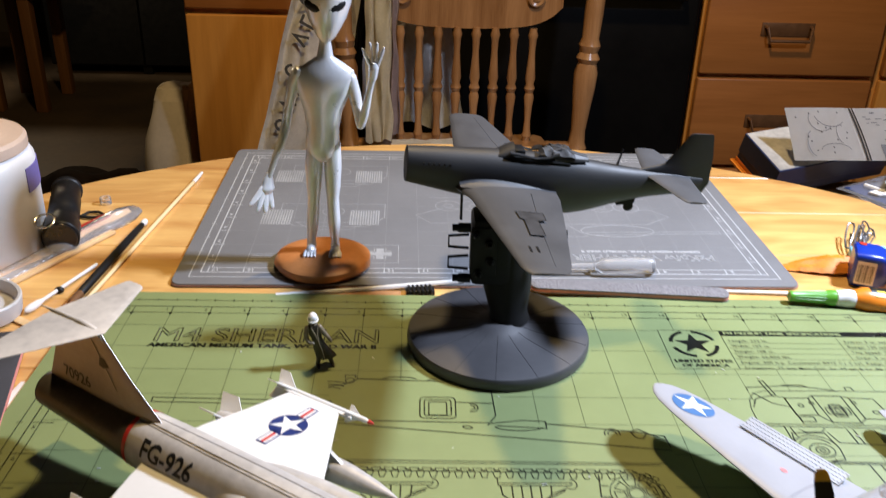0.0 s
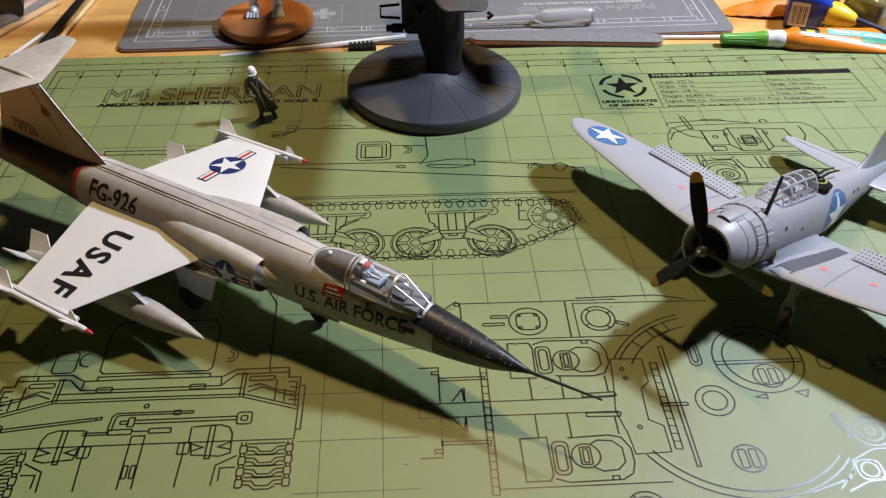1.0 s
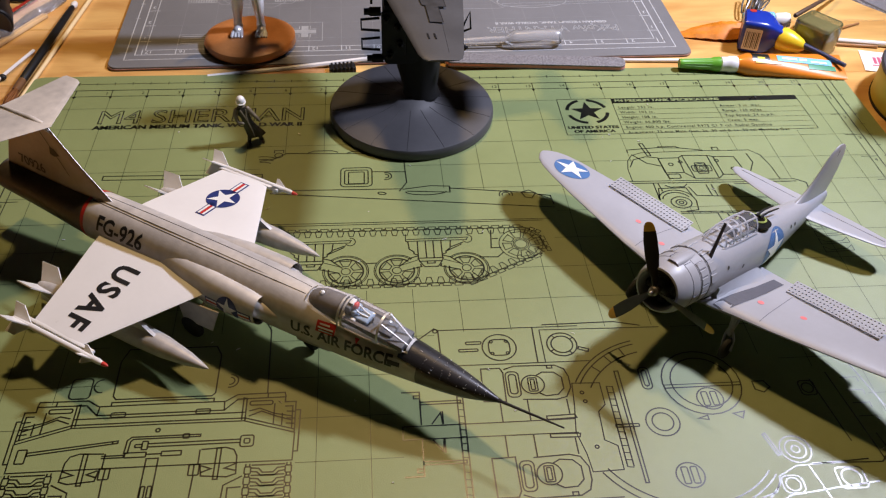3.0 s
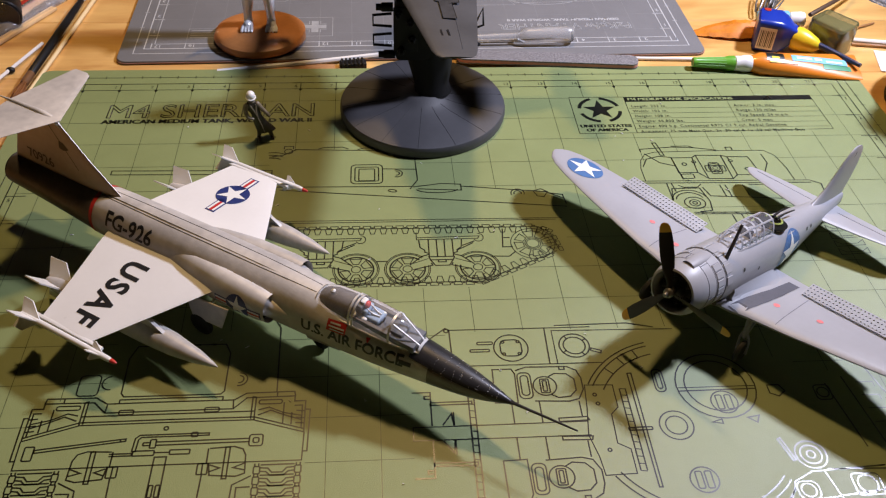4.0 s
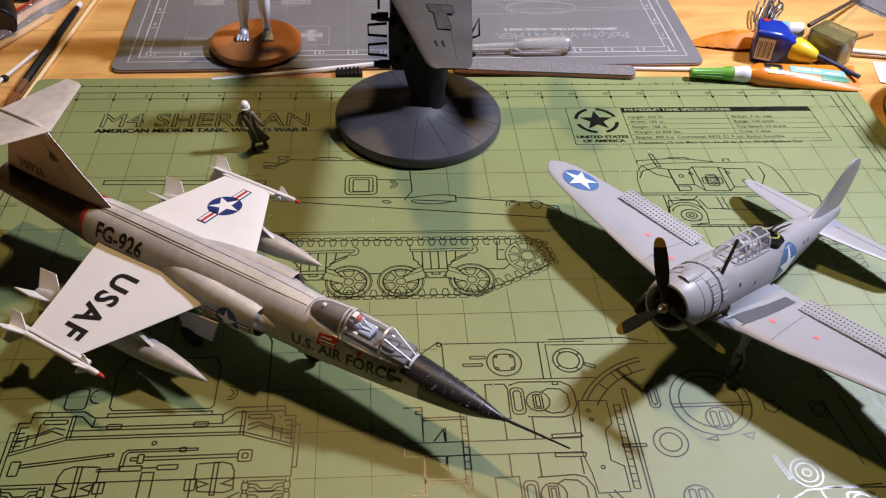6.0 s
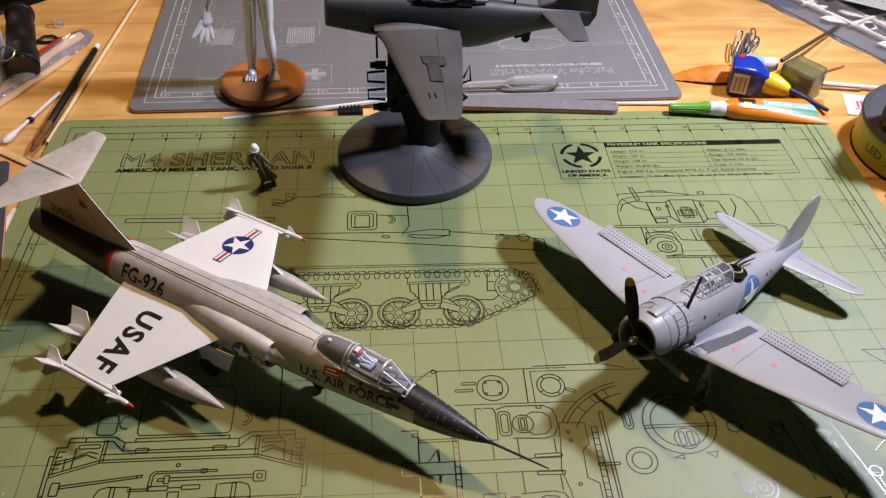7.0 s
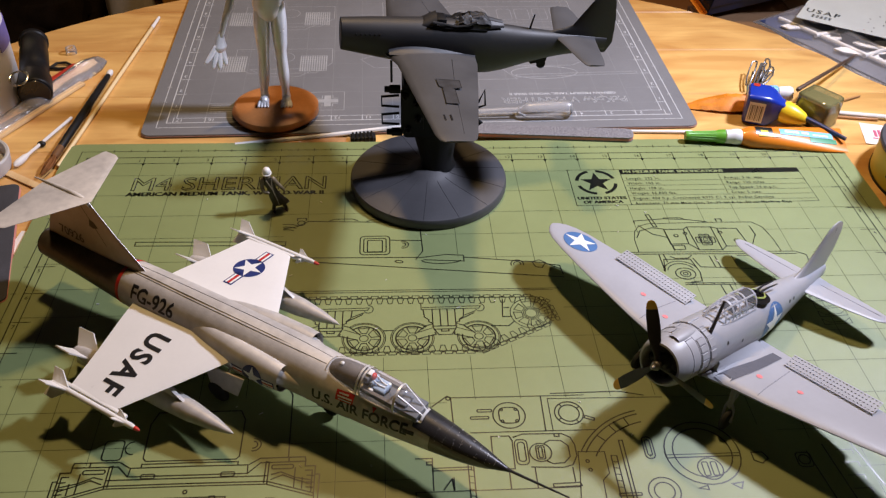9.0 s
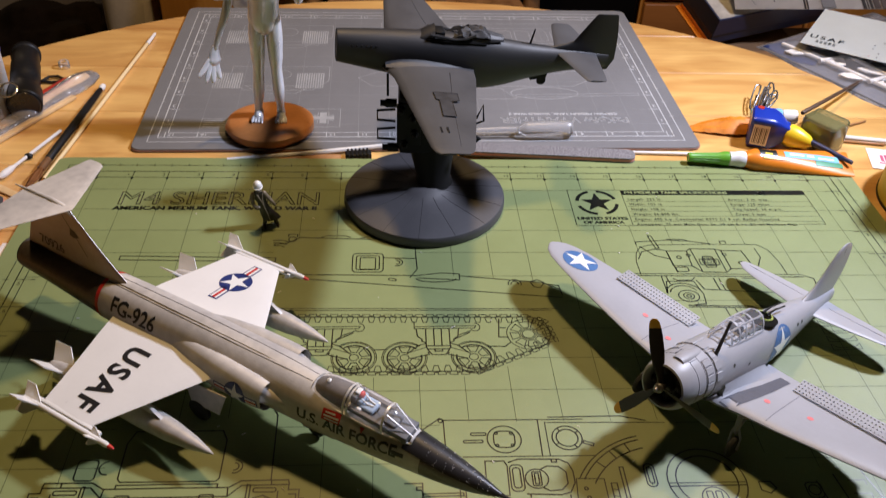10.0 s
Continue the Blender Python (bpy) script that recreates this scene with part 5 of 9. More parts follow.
for s in (1, -1):
    # air intakes with their shock cones
    bm = bmesh.new()
    secs = ((33, 13.6, 6.6, 8.2, -0.6), (26, 13.4, 7.4, 9.4, -0.8), (4, 12.2, 8.4, 10.6, -1.2), (-16, 10.6, 7.4, 10.4, -1.8), (-32, 8.4, 6.6, 9.2, -2.6), (-48, 6.0, 5.6, 7.6, -4.0))
    ring_loft(bm, [[(u, s * (cv + a * math.cos(2 * math.pi * k / 20)), cw + b * math.sin(2 * math.pi * k / 20)) for k in range(20)] for u, cv, a, b, cw in secs], cap=False)
    if s < 0:
        intake_skin = skin(bm)
    part("air_intake", bm, M_silver, jet, "rounded side air intake")
    # dark plug in the intake, coloured for the shade inside it
    bm = bmesh.new()
    ring_loft(bm, [[(u, s * (13.4 + a * math.cos(2 * math.pi * k / 20)), -0.6 + b * math.sin(2 * math.pi * k / 20)) for k in range(20)] for u, a, b in ((23, 6.2, 7.8), (29, 6.0, 7.6))])
    part("intake_shade_plug", bm, M_panel, jet, "dark plug painting the shade inside the intake")
    bm = bmesh.new()
    ring_loft(bm, [[(u, s * (12.4 + a * math.cos(2 * math.pi * k / 18)), -1.0 + b * math.sin(2 * math.pi * k / 18)) for k in range(18)] for u, a, b in ((27, 5.6, 6.6), (34, 4.6, 5.4), (42, 2.2, 2.6), (46, 0.4, 0.5))])
    part("shock_cone", bm, M_silver, jet, "half cone in the intake")
    # thin white wing
    bm = bmesh.new()
    ring_loft(bm, [foil(le, ch, s * v, w, 0.034) for v, le, ch, w in ((10, 8.0, 83, 1.4), (23, 0.0, 72.5, 0.0), (47, -14.8, 52, -2.8), (70.5, -29.6, 32.5, -5.6))])
    wing_skin = skin(bm)
    if s < 0:
        near_skin = wing_skin
    else:
        far_skin = wing_skin
    part("wing", bm, M_white, jet, "thin white wing")
    # wing-tip missile
    mis = part("missile_body", lathe(bmesh.new(), [(0.3, 4), (1.1, 2.0), (1.45, 0), (1.5, -46), (1.2, -57)], 14, axis_m((-16, s * 73.8, -6.2), (0, s * 73.8, -6.1))), M_white, jet, "white wing-tip missile")
    part("missile_nose", lathe(bmesh.new(), [(1.15, 0.0), (1.0, 1.8), (0.4, 3.2), (0.05, 3.5)], 12, axis_m((-13.6, s * 73.8, -6.2), (0, s * 73.8, -6.1))), M_red, mis, "red missile nose")
    part("launch_rail", box(bmesh.new(), -66, -22, s * 71 - 0.9, s * 71 + 0.9, -6.8, -5.0, 0.3), M_white, mis)
    for a in range(4):
        t = Matrix.Translation((0, s * 73.8, -6.2)) @ Matrix.Rotation(radians(45 + 90 * a), 4, "X")
        part("missile_fin", prism(bmesh.new(), [(-61, 1), (-73, 1), (-75, 7.8), (-69, 7.8)], -0.3, 0.3, m=t @ Matrix.Rotation(radians(90), 4, "X")), M_white, mis, smooth=False)
        part("canard", prism(bmesh.new(), [(-19, 1), (-26, 1), (-26.5, 4.6), (-25, 4.6)], -0.25, 0.25, m=t @ Matrix.Rotation(radians(90), 4, "X")), M_white, mis, smooth=False)
    # under-wing drop tank
    tk = part("drop_tank", lathe(bmesh.new(), [(0.2, 0), (1.3, 3), (3.6, 13), (5.6, 28), (6.4, 46), (6.4, 74), (5.4, 94), (3.8, 108), (2.4, 114)], 22, axis_m((24, s * 46, -16.5), (0, s * 46, -16.5))), M_silver, jet, "silver drop tank on a pylon")
    part("pylon", prism(bmesh.new(), [(-8, -11), (-44, -11), (-42, -4.2), (-18, -4.4)], -0.9, 0.9, m=cols((1, 0, 0), (0, 0, 1), (0, -1, 0), (0, s * 46, 0))), M_silver, tk)
    for a in (45, 135, -90):
        t = Matrix.Translation((0, s * 46, -16.5)) @ Matrix.Rotation(radians(a), 4, "X")
        part("tank_fin", prism(bmesh.new(), [(-74, 3), (-90, 2), (-94, 12), (-83, 12.5)], -0.35, 0.35, m=t), M_white, tk, "white tank fin", smooth=False)
    # main gear and its doors
    lg = part("main_leg", tube(bmesh.new(), [(-6, s * 9, -14), (-8, s * 22, -24)], [1.4, 1.1], 8), M_chrome, jet)
    part("wheel", lathe(bmesh.new(), [(0.5, -1.7), (5.0, -1.7), (6.6, -1.0), (6.9, 0), (6.6, 1.0), (5.0, 1.7), (0.5, 1.7)], 22, axis_m((-8, s * 23, -25.2), (-8, s * 30, -25.2))), M_rubber, lg, "small black wheel")
    part("gear_door", prism(bmesh.new(), [(14, -3), (-14, -6), (-12, -21), (7, -20)], -0.4, 0.4, 0.15, m=cols((1, 0, 0), (0, 0, 1), (0, -1, 0), (0, s * 23.5, 0))), M_silver, jet, "hanging landing gear door", smooth=False)
# fin and high tailplane
bm = bmesh.new()
ring_loft(bm, [[(p[0], p[2], p[1]) for p in foil(le, ch, w, 0, 0.05)] for w, le, ch in ((8, -66, 90), (13.5, -74, 80), (31, -92, 54), (49.5, -108, 34))])
fin_skin = skin(bm)
part("fin", bm, M_fin, jet, "tall dull-metal fin")
bm = tube(bmesh.new(), [(-151, 0, 51.2), (-138, 0, 51.6), (-120, 0, 51.5), (-112, 0, 50.4), (-108.6, 0, 47.8), (-105.6, 0, 44)], [0.3, 0.9, 1.5, 1.7, 1.2, 0.4], 12)
part("tail_bullet", bm, M_silver, jet, "slim ridge over the fin top")
bm = bmesh.new()
ring_loft(bm, [foil(le, ch, v, 51.0, 0.035) for v, le, ch in ((-41.5, -129.5, 8.5), (-40, -126.5, 12.5), (0, -105.5, 38), (38.5, -125.5, 12.5), (40, -128.5, 8.5))])
part("tailplane", bm, M_silver, jet, "one-piece tailplane on top of the fin")
# cockpit
CAN = [(53.5, 11.9, 6.4, 6.6), (57, 14.6, 7.2, 6.8), (62, 16.2, 7.8, 6.8), (70, 16.9, 8.1, 6.6), (78, 17.2, 8.2, 6.4), (88, 16.9, 8.1, 5.8), (97, 15.9, 7.6, 5.2), (104, 11.2, 6.2, 4.4), (111, 5.2, 4.2, 3.4)]
can = lambda u: interp(CAN, u)
bm = bmesh.new()
ring_loft(bm, [[(u, can(u)[1] * math.cos(math.pi * k / 16), can(u)[2] + (can(u)[0] - can(u)[2]) * math.sin(math.pi * k / 16) ** 0.85) for k in range(17)] for u in (53.7, 57, 62, 66, 72, 78, 84, 90, 96, 100, 104, 110.8)], closed=False, cap=False)
canopy = part("canopy_glass", bm, M_glass, jet, "clear canopy glass")
canopy.visible_shadow = False
for a, b in ((53.8, 54.7), (73.9, 75.0), (76.0, 77.0), (95.4, 96.5), (109.9, 110.9)):
    part("canopy_frame", shell_strip(bmesh.new(), can, None, a, b, 14, 0.28), M_frame, canopy, "silver canopy hoop")
for s in (1, -1):
    bm = tube(bmesh.new(), [(u, s * (can(u)[1] + 0.1), can(u)[2]) for u in (54, 62, 74, 88, 97, 104, 110.5)], 0.5, 6)
    part("canopy_sill", bm, M_frame, canopy)
    bm = tube(bmesh.new(), [(96.8, s * 4.0, 14.6), (110.2, s * 2.0, 5.4)], 0.5, 6)
    part("windscreen_post", bm, M_frame, canopy)
CP = Matrix.Translation((84.5, 0, 9.1)) @ Matrix.Rotation(radians(4.6), 4, "Y") @ Matrix.Scale(0.9, 4) @ Matrix.Translation((-90, 0, -13.9))
part("cockpit_tub", box(bmesh.new(), 62, 117, -6.8, 6.8, 6.5, 13.9, 0.6), M_tub, jet, "dark cockpit floor and sills", m=CP)
bm = bmesh.new()
ring_loft(bm, [[(u, can(u)[1] * 0.88 * math.cos(math.pi * k / 12), can(u)[2] + (can(u)[0] - can(u)[2] - 1.0) * math.sin(math.pi * k / 12) ** 0.85) for k in range(13)] for u in (54.8, 58, 62, 68, 73)])
part("deck_knob", lathe(bmesh.new(), [(1.0, 0), (1.2, 0.6), (0.5, 1.2)], 10, Matrix.Translation((62, -1, 15.4))), M_wdecal, jet)
part("cockpit_deck", bm, M_deck, jet, "dark deck behind the seat")
seat = part("ejection_seat", box(bmesh.new(), 80.5, 84, -4.6, 4.6, 12, 21.4, 0.9), M_tub, jet, m=CP)
bm = bmesh.new()
bmesh.ops.create_icosphere(bm, subdivisions=2, radius=2.2, matrix=Matrix.Translation((84.8, 0, 20.4)) @ Matrix.Diagonal((0.8, 1.1, 1.0, 1)))
part("headrest", bm, M_red, seat, "red headrest", m=CP)
part("seat_cushion", box(bmesh.new(), 84, 94.5, -4.6, 4.6, 13.8, 16.8, 1.2, 3), M_seatblue, seat, "pale blue cushion and straps", m=CP)
part("back_cushion", box(bmesh.new(), 83.8, 87.0, -4.0, 4.0, 15, 19.4, 1.2, 3), M_seatblue, seat, m=CP)
for q in (-1.8, 1.8):
    part("strap", tube(bmesh.new(), [(85.4, q, 19.6), (87.4, q, 18.4), (89.5, q * 0.8, 17.2), (93, q * 0.5, 17.0)], 0.55, 5), M_wdecal, seat, m=CP)
part("pale_cushion", box(bmesh.new(), 79.5, 88, -6.4, -2.6, 13.9, 16.0, 0.9, 3), M_wdecal, seat, "whitish side cushion", m=CP)
part("head_pad", box(bmesh.new(), 81.5, 84.4, -2.2, 2.2, 21.0, 23.0, 0.7), M_wdecal, seat, "white head pad", m=CP)
part("stick", tube(bmesh.new(), [(95, 0, 14), (96, 0, 18)], 0.5, 6), M_tub, jet, m=CP)
for q in (-1, 1):
    part("side_console", box(bmesh.new(), 80, 103, q * 6.4 - 1.2, q * 6.4 + 1.2, 14.0, 15.4, 0.4), M_deck, jet, m=CP)
part("instrument_hood", box(bmesh.new(), 100, 109, -4.8, 4.8, 12, 16.0, 1.6), M_tub, jet, m=CP)
# nose gear
ng = part("nose_leg", tube(bmesh.new(), [(48, 0, -14), (50, 0, -27)], [1.2, 1.0], 8), M_chrome, jet)
part("wheel", lathe(bmesh.new(), [(0.5, -1.4), (3.6, -1.4), (4.9, -0.8), (5.1, 0), (4.9, 0.8), (3.6, 1.4), (0.5, 1.4)], 20, axis_m((50, 0, -27.4), (50, 5, -27.4))), M_rubber, ng, "small black nose wheel")
part("nose_door", prism(bmesh.new(), [(44, -15), (66, -15), (66, -20.6), (46, -22.4)], -0.35, 0.35, m=cols((1, 0, 0), (0, 0, 1), (0, -1, 0), (0, -5, 0))), M_silver, jet, smooth=False)
# markings
SIDE = lambda u, w: cols((1, 0, 0), (0, 0, 1), (0, -1, 0), (u, -60, w))
part("tail_code", onto(words("FG-926", 7.0, stretch=1.12, weight=0.022), jet_skin, SIDE(-60.5, 6.6), (0, 1, 0)), M_decal, jet, "black code letters on the rear fuselage", smooth=False)
part("air_force_title", onto(words("U.S. AIR FORCE", 5.8, stretch=1.0, weight=0.03), jet_skin, SIDE(77.8, -1.2), (0, 1, 0)), M_decal, jet, "black lettering on the nose side", smooth=False)
bm = bmesh.new()
face(bm, [(71, -1.6), (81, -1.6), (81, 3.4), (71, 3.4)])
part("rescue_panel", onto(bm, jet_skin, SIDE(-6.5, 3.0), (0, 1, 0)), M_red, jet, "red rescue marking with white bars", smooth=False)
bm = bmesh.new()
for y0, y1, x0, x1 in ((1.9, 2.6, 72.6, 78), (0.4, 1.1, 72, 80.2), (-0.9, -0.3, 72.6, 80.2)):
    face(bm, [(x0, y0), (x1, y0), (x1, y1), (x0, y1)])
part("rescue_text", onto(bm, jet_skin, SIDE(-6.5, 3.0), (0, 1, 0), 0.3), M_wdecal, jet, smooth=False)
bm = bmesh.new()
face(bm, [(88, 1.2), (90.4, 1.2), (89.2, -1.4)])
part("warning_triangle", onto(bm, jet_skin, SIDE(-3.0, 3.0), (0, 1, 0)), M_red, jet, "red triangle", smooth=False)
bm = bmesh.new()
face(bm, [(108, 1.0), (114, 1.0), (114, 3.2), (108, 3.2)])
part("data_plate", onto(bm, jet_skin, SIDE(-5.0, -3.6), (0, 1, 0)), M_decal, jet, smooth=False)
part("serial", onto(words("70926", 6.4, stretch=0.95, weight=0.018), fin_skin, SIDE(-131.5, 18.8), (0, 1, 0)), M_decal, jet, "black serial on the fin", smooth=False)
bm = bmesh.new()
face(bm, [(-2.6, 3.2), (2.6, 3.2), (2.6, 0), (0, -3.6), (-2.6, 0)])
ribbon(bm, [(-10, -10), (10, 10)], 0.5, 0)
part("fin_badge", onto(bm, fin_skin, SIDE(-108, 34.5) @ Matrix.Rotation(radians(75), 4, "Z"), (0, 1, 0)), M_decal, jet, "small dark shield and lightning mark", smooth=False)
DOWN = lambda u, v, rot=0: cols((0, -1, 0), (1, 0, 0), (0, 0, 1), (u, v, 30)) @ Matrix.Rotation(radians(rot), 4, "Z")
part("wing_title", onto(words("USAF", 13.2, stretch=0.86, weight=0.032, spacing=1.24), near_skin, DOWN(-42.5, -44.5), (0, 0, -1)), M_decal, jet, "large black lettering on the wing", smooth=False)


def national(parent, surface, m, d, r, lift=0.2, bars=True, blue=None):
    rim = bmesh.new()
    face(rim, circle(0, 0, r, n=36))
    if bars:
        for s in (1, -1):
            face(rim, [(s * r * 0.7, -r * 0.33), (s * r * 2.05, -r * 0.33), (s * r * 2.05, r * 0.33), (s * r * 0.7, r * 0.33)])
    base = part("roundel", onto(rim, surface, m, d, lift), blue or M_blue, parent, "blue national marking with a white star", smooth=False)
    b = bmesh.new()
    face(b, star_pts(0, 0, r * 0.96))
    if bars:
        for s in (1, -1):
            for q in (-0.175, 0.175):
                face(b, [(s * r * 0.98, r * (q - 0.075)), (s * r * 1.96, r * (q - 0.075)), (s * r * 1.96, r * (q + 0.075)), (s * r * 0.98, r * (q + 0.075))])
    part("white_star", onto(b, surface, m, d, lift + 0.15), M_wdecal, base, smooth=False)
    if bars:
        b = bmesh.new()
        for s in (1, -1):
            face(b, [(s * r * 0.98, -r * 0.09), (s * r * 1.96, -r * 0.09), (s * r * 1.96, r * 0.09), (s * r * 0.98, r * 0.09)])
        part("red_bar", onto(b, surface, m, d, lift + 0.15), M_red, base, smooth=False)


national(jet, far_skin, DOWN(-40.5, 45.5), (0, 0, -1), 9.4)
national(jet, intake_skin, SIDE(17.5, -1.4), (0, 1, 0), 6.8)


# ---- grey dive bomber model ----
M_navy = tint("light_grey_paint", (0.355, 0.355, 0.382), 0.42, var=0.05, scale=40, bump=0.05, bscale=900)
M_prop = tint("propeller_black", (0.013, 0.012, 0.013), 0.40, var=0.3, scale=80)
M_yellow = tint("yellow_paint", (0.62, 0.36, 0.03), 0.45, var=0.12, scale=80)
M_engine = tint("engine_metal", (0.07, 0.065, 0.065), 0.4, 0.5, var=0.4, scale=120)
M_blue2 = tint("faded_blue", (0.066, 0.155, 0.35), 0.45, var=0.1, scale=80)
M_pink = tint("faded_red_dot", (0.72, 0.20, 0.20), 0.5, var=0.1, scale=80)
M_seam = tint("grey_seam", (0.16, 0.16, 0.18), 0.6, var=0.1)
M_hub = tint("grey_hub_metal", (0.26, 0.25, 0.25), 0.32, 0.7, var=0.3, scale=160)
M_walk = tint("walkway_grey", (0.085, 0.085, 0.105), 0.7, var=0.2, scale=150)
M_dgreen = tint("interior_green", (0.35, 0.42, 0.10), 0.6, var=0.2, scale=100)

sbd = thing("model_dive_bomber", "light grey model dive bomber with a black three-bladed propeller", "model aircraft", craft(345.7, -242.0, 48.2, -142.0, 12.0, 1.8))
SF = [(-12, 13.8, 14.0, 0), (-24, 14.4, 14.8, -0.2), (-38, 14.2, 15.4, -0.8), (-55, 13.8, 15.8, -1.6), (-75, 13.4, 16.2, -2.6), (-95, 12.6, 15.6, -3.4), (-112, 11.0, 13.8, -2.9), (-130, 9.0, 11.4, -1.8), (-150, 6.6, 8.8, -0.6), (-170, 4.0, 6.4, 0.6), (-186, 1.6, 4.4, 1.0)]
bm = fuselage(bmesh.new(), SF, -27, -185, 32, 4.0, ex=2.15)
sbd_skin = skin(bm)
part("fuselage", bm, M_navy, sbd)
bm = lathe(bmesh.new(), [(9.8, -13), (9.9, -3.5), (10.5, -1.6), (11.6, -1.8), (12.7, -4.0), (13.6, -9), (14.2, -16), (14.4, -24), (14.4, -29), (13.8, -29)], 40, cols((0, 1, 0), (0, 0, 1), (1, 0, 0)), cap=False)
cowl = part("engine_cowl", bm, M_navy, sbd)
AX = cols((0, 1, 0), (0, 0, 1), (1, 0, 0))
part("cowl_joint", lathe(bmesh.new(), [(13.75, -11.5), (13.95, -11.65), (13.98, -11.95), (13.8, -12.1)], 40, AX, cap=False), M_seam, cowl)
part("cowl_joint", lathe(bmesh.new(), [(14.0, -17.5), (14.35, -17.65), (14.35, -17.9), (14.0, -18.05)], 40, AX, cap=False), M_seam, cowl)
part("cowl_joint", lathe(bmesh.new(), [(14.2, -25.7), (14.55, -25.85), (14.55, -26.2), (14.2, -26.4)], 40, AX, cap=False), M_seam, cowl)
part("cowl_lip", lathe(bmesh.new(), [(10.0, -2.4), (10.8, -0.9), (11.8, -1.2), (12.85, -3.6), (13.4, -6.0)], 40, AX, cap=False), M_navy, cowl)
for a in (-18, 18, 90, -90):
    part("cowl_joint", box(bmesh.new(), -17.6, -12.2, -0.13, 0.13, 13.5, 14.3, 0, m=Matrix.Rotation(radians(a), 4, "X")), M_walk, cowl, smooth=False)
for side in (1, -1):
    for a in (34, 50, 66, 82, 98):
        t = Matrix.Rotation(radians(-side * a), 4, "X")
        hatch = part("cowl_hatch", box(bmesh.new(), -24.2, -18.6, -1.75, 1.75, 14.0, 14.62, 0.3, 1, t), M_navy, cowl, smooth=False)
        part("hatch_gap", box(bmesh.new(), -24.45, -18.35, -2.0, 2.0, 14.0, 14.36, 0.1, 1, t), M_seam, hatch, smooth=False)
part("scoop", ring_loft(bmesh.new(), [[(u, w * math.cos(math.pi * k / 8), 13.2 + h * math.sin(math.pi * k / 8)) for k in range(9)] for u, w, h in ((-8, 3.2, 1.4), (-14, 3.8, 2.2), (-24, 3.2, 1.6), (-30, 2.0, 0.5))], closed=False, cap=False), M_navy, cowl, "small air scoop")
for a in range(7):
    part("cowl_flap", box(bmesh.new(), -31.5, -26.5, -2.2, 2.2, 14.2, 14.9, 0.2, 1, Matrix.Rotation(radians(-70 + a * 23.3), 4, "X")), M_navy, cowl, smooth=False)
bm = lathe(bmesh.new(), [(0.5, -12), (9.85, -12)], 32, cols((0, 1, 0), (0, 0, 1), (1, 0, 0)), cap=False)
part("engine_bulkhead", bm, M_engine, sbd)
for a in range(9):
    t = radians(a * 40)
    p = Vector((-8, math.cos(t), math.sin(t)))
    bm = lathe(bmesh.new(), [(2.2, 3.5), (2.2, 5), (2.6, 5.3), (2.2, 5.8), (2.6, 6.4), (2.2, 7), (2.6, 7.6), (2.2, 8.2), (2.6, 8.6), (2.0, 9.0), (2.0, 9.5), (0.4, 9.7)], 10, axis_m((-8, 0, 0), (-8, math.cos(t), math.sin(t))))
    part("cylinder", bm, M_engine, sbd, "dark radial engine cylinder")
part("gear_case", lathe(bmesh.new(), [(4.6, -9), (4.4, -5), (3.0, -3), (1.6, -2.4)], 20, cols((0, 1, 0), (0, 0, 1), (1, 0, 0))), M_engine, sbd)
# propeller
prop = part("propeller_hub", lathe(bmesh.new(), [(1.9, -3), (2.0, 0), (1.7, 1.4), (1.0, 2.2), (0.9, 3.4), (0.2, 3.8)], 18, cols((0, 1, 0), (0, 0, 1), (1, 0, 0))), M_engine, sbd, "dark metal propeller hub")
part("hub_cap", lathe(bmesh.new(), [(2.3, 1.0), (2.6, 1.6), (2.3, 2.6), (1.5, 3.2), (1.4, 4.4), (0.9, 5.2), (0.2, 5.4)], 16, cols((0, 1, 0), (0, 0, 1), (1, 0, 0))), M_hub, prop, "dull metal hub cap")
for a in range(3):
    rot = Matrix.Rotation(radians(25.8 + 120 * a), 4, "X")
    sec = ((2.0, 1.1, 1.1, 30), (6, 1.5, 1.2, 38), (11, 2.8, 0.8, 36), (18, 3.4, 0.6, 28), (25, 3.4, 0.5, 23), (29.6, 3.0, 0.42, 21))
    rings = lambda rows: [[Matrix.Rotation(radians(tw), 4, "Z") @ Vector((0.5 * th * math.sin(2 * math.pi * k / 12), hw * math.cos(2 * math.pi * k / 12), r)) for k in range(12)] for r, hw, th, tw in rows]
    part("propeller_blade", ring_loft(bmesh.new(), rings(sec)), M_prop, prop, "black blade", m=rot)
    part("blade_tip", ring_loft(bmesh.new(), rings(((29.62, 3.0, 0.44, 21), (32.4, 2.5, 0.4, 20), (33.9, 1.6, 0.35, 20), (34.3, 0.5, 0.3, 20)))), M_yellow, prop, "yellow blade tip", m=rot)
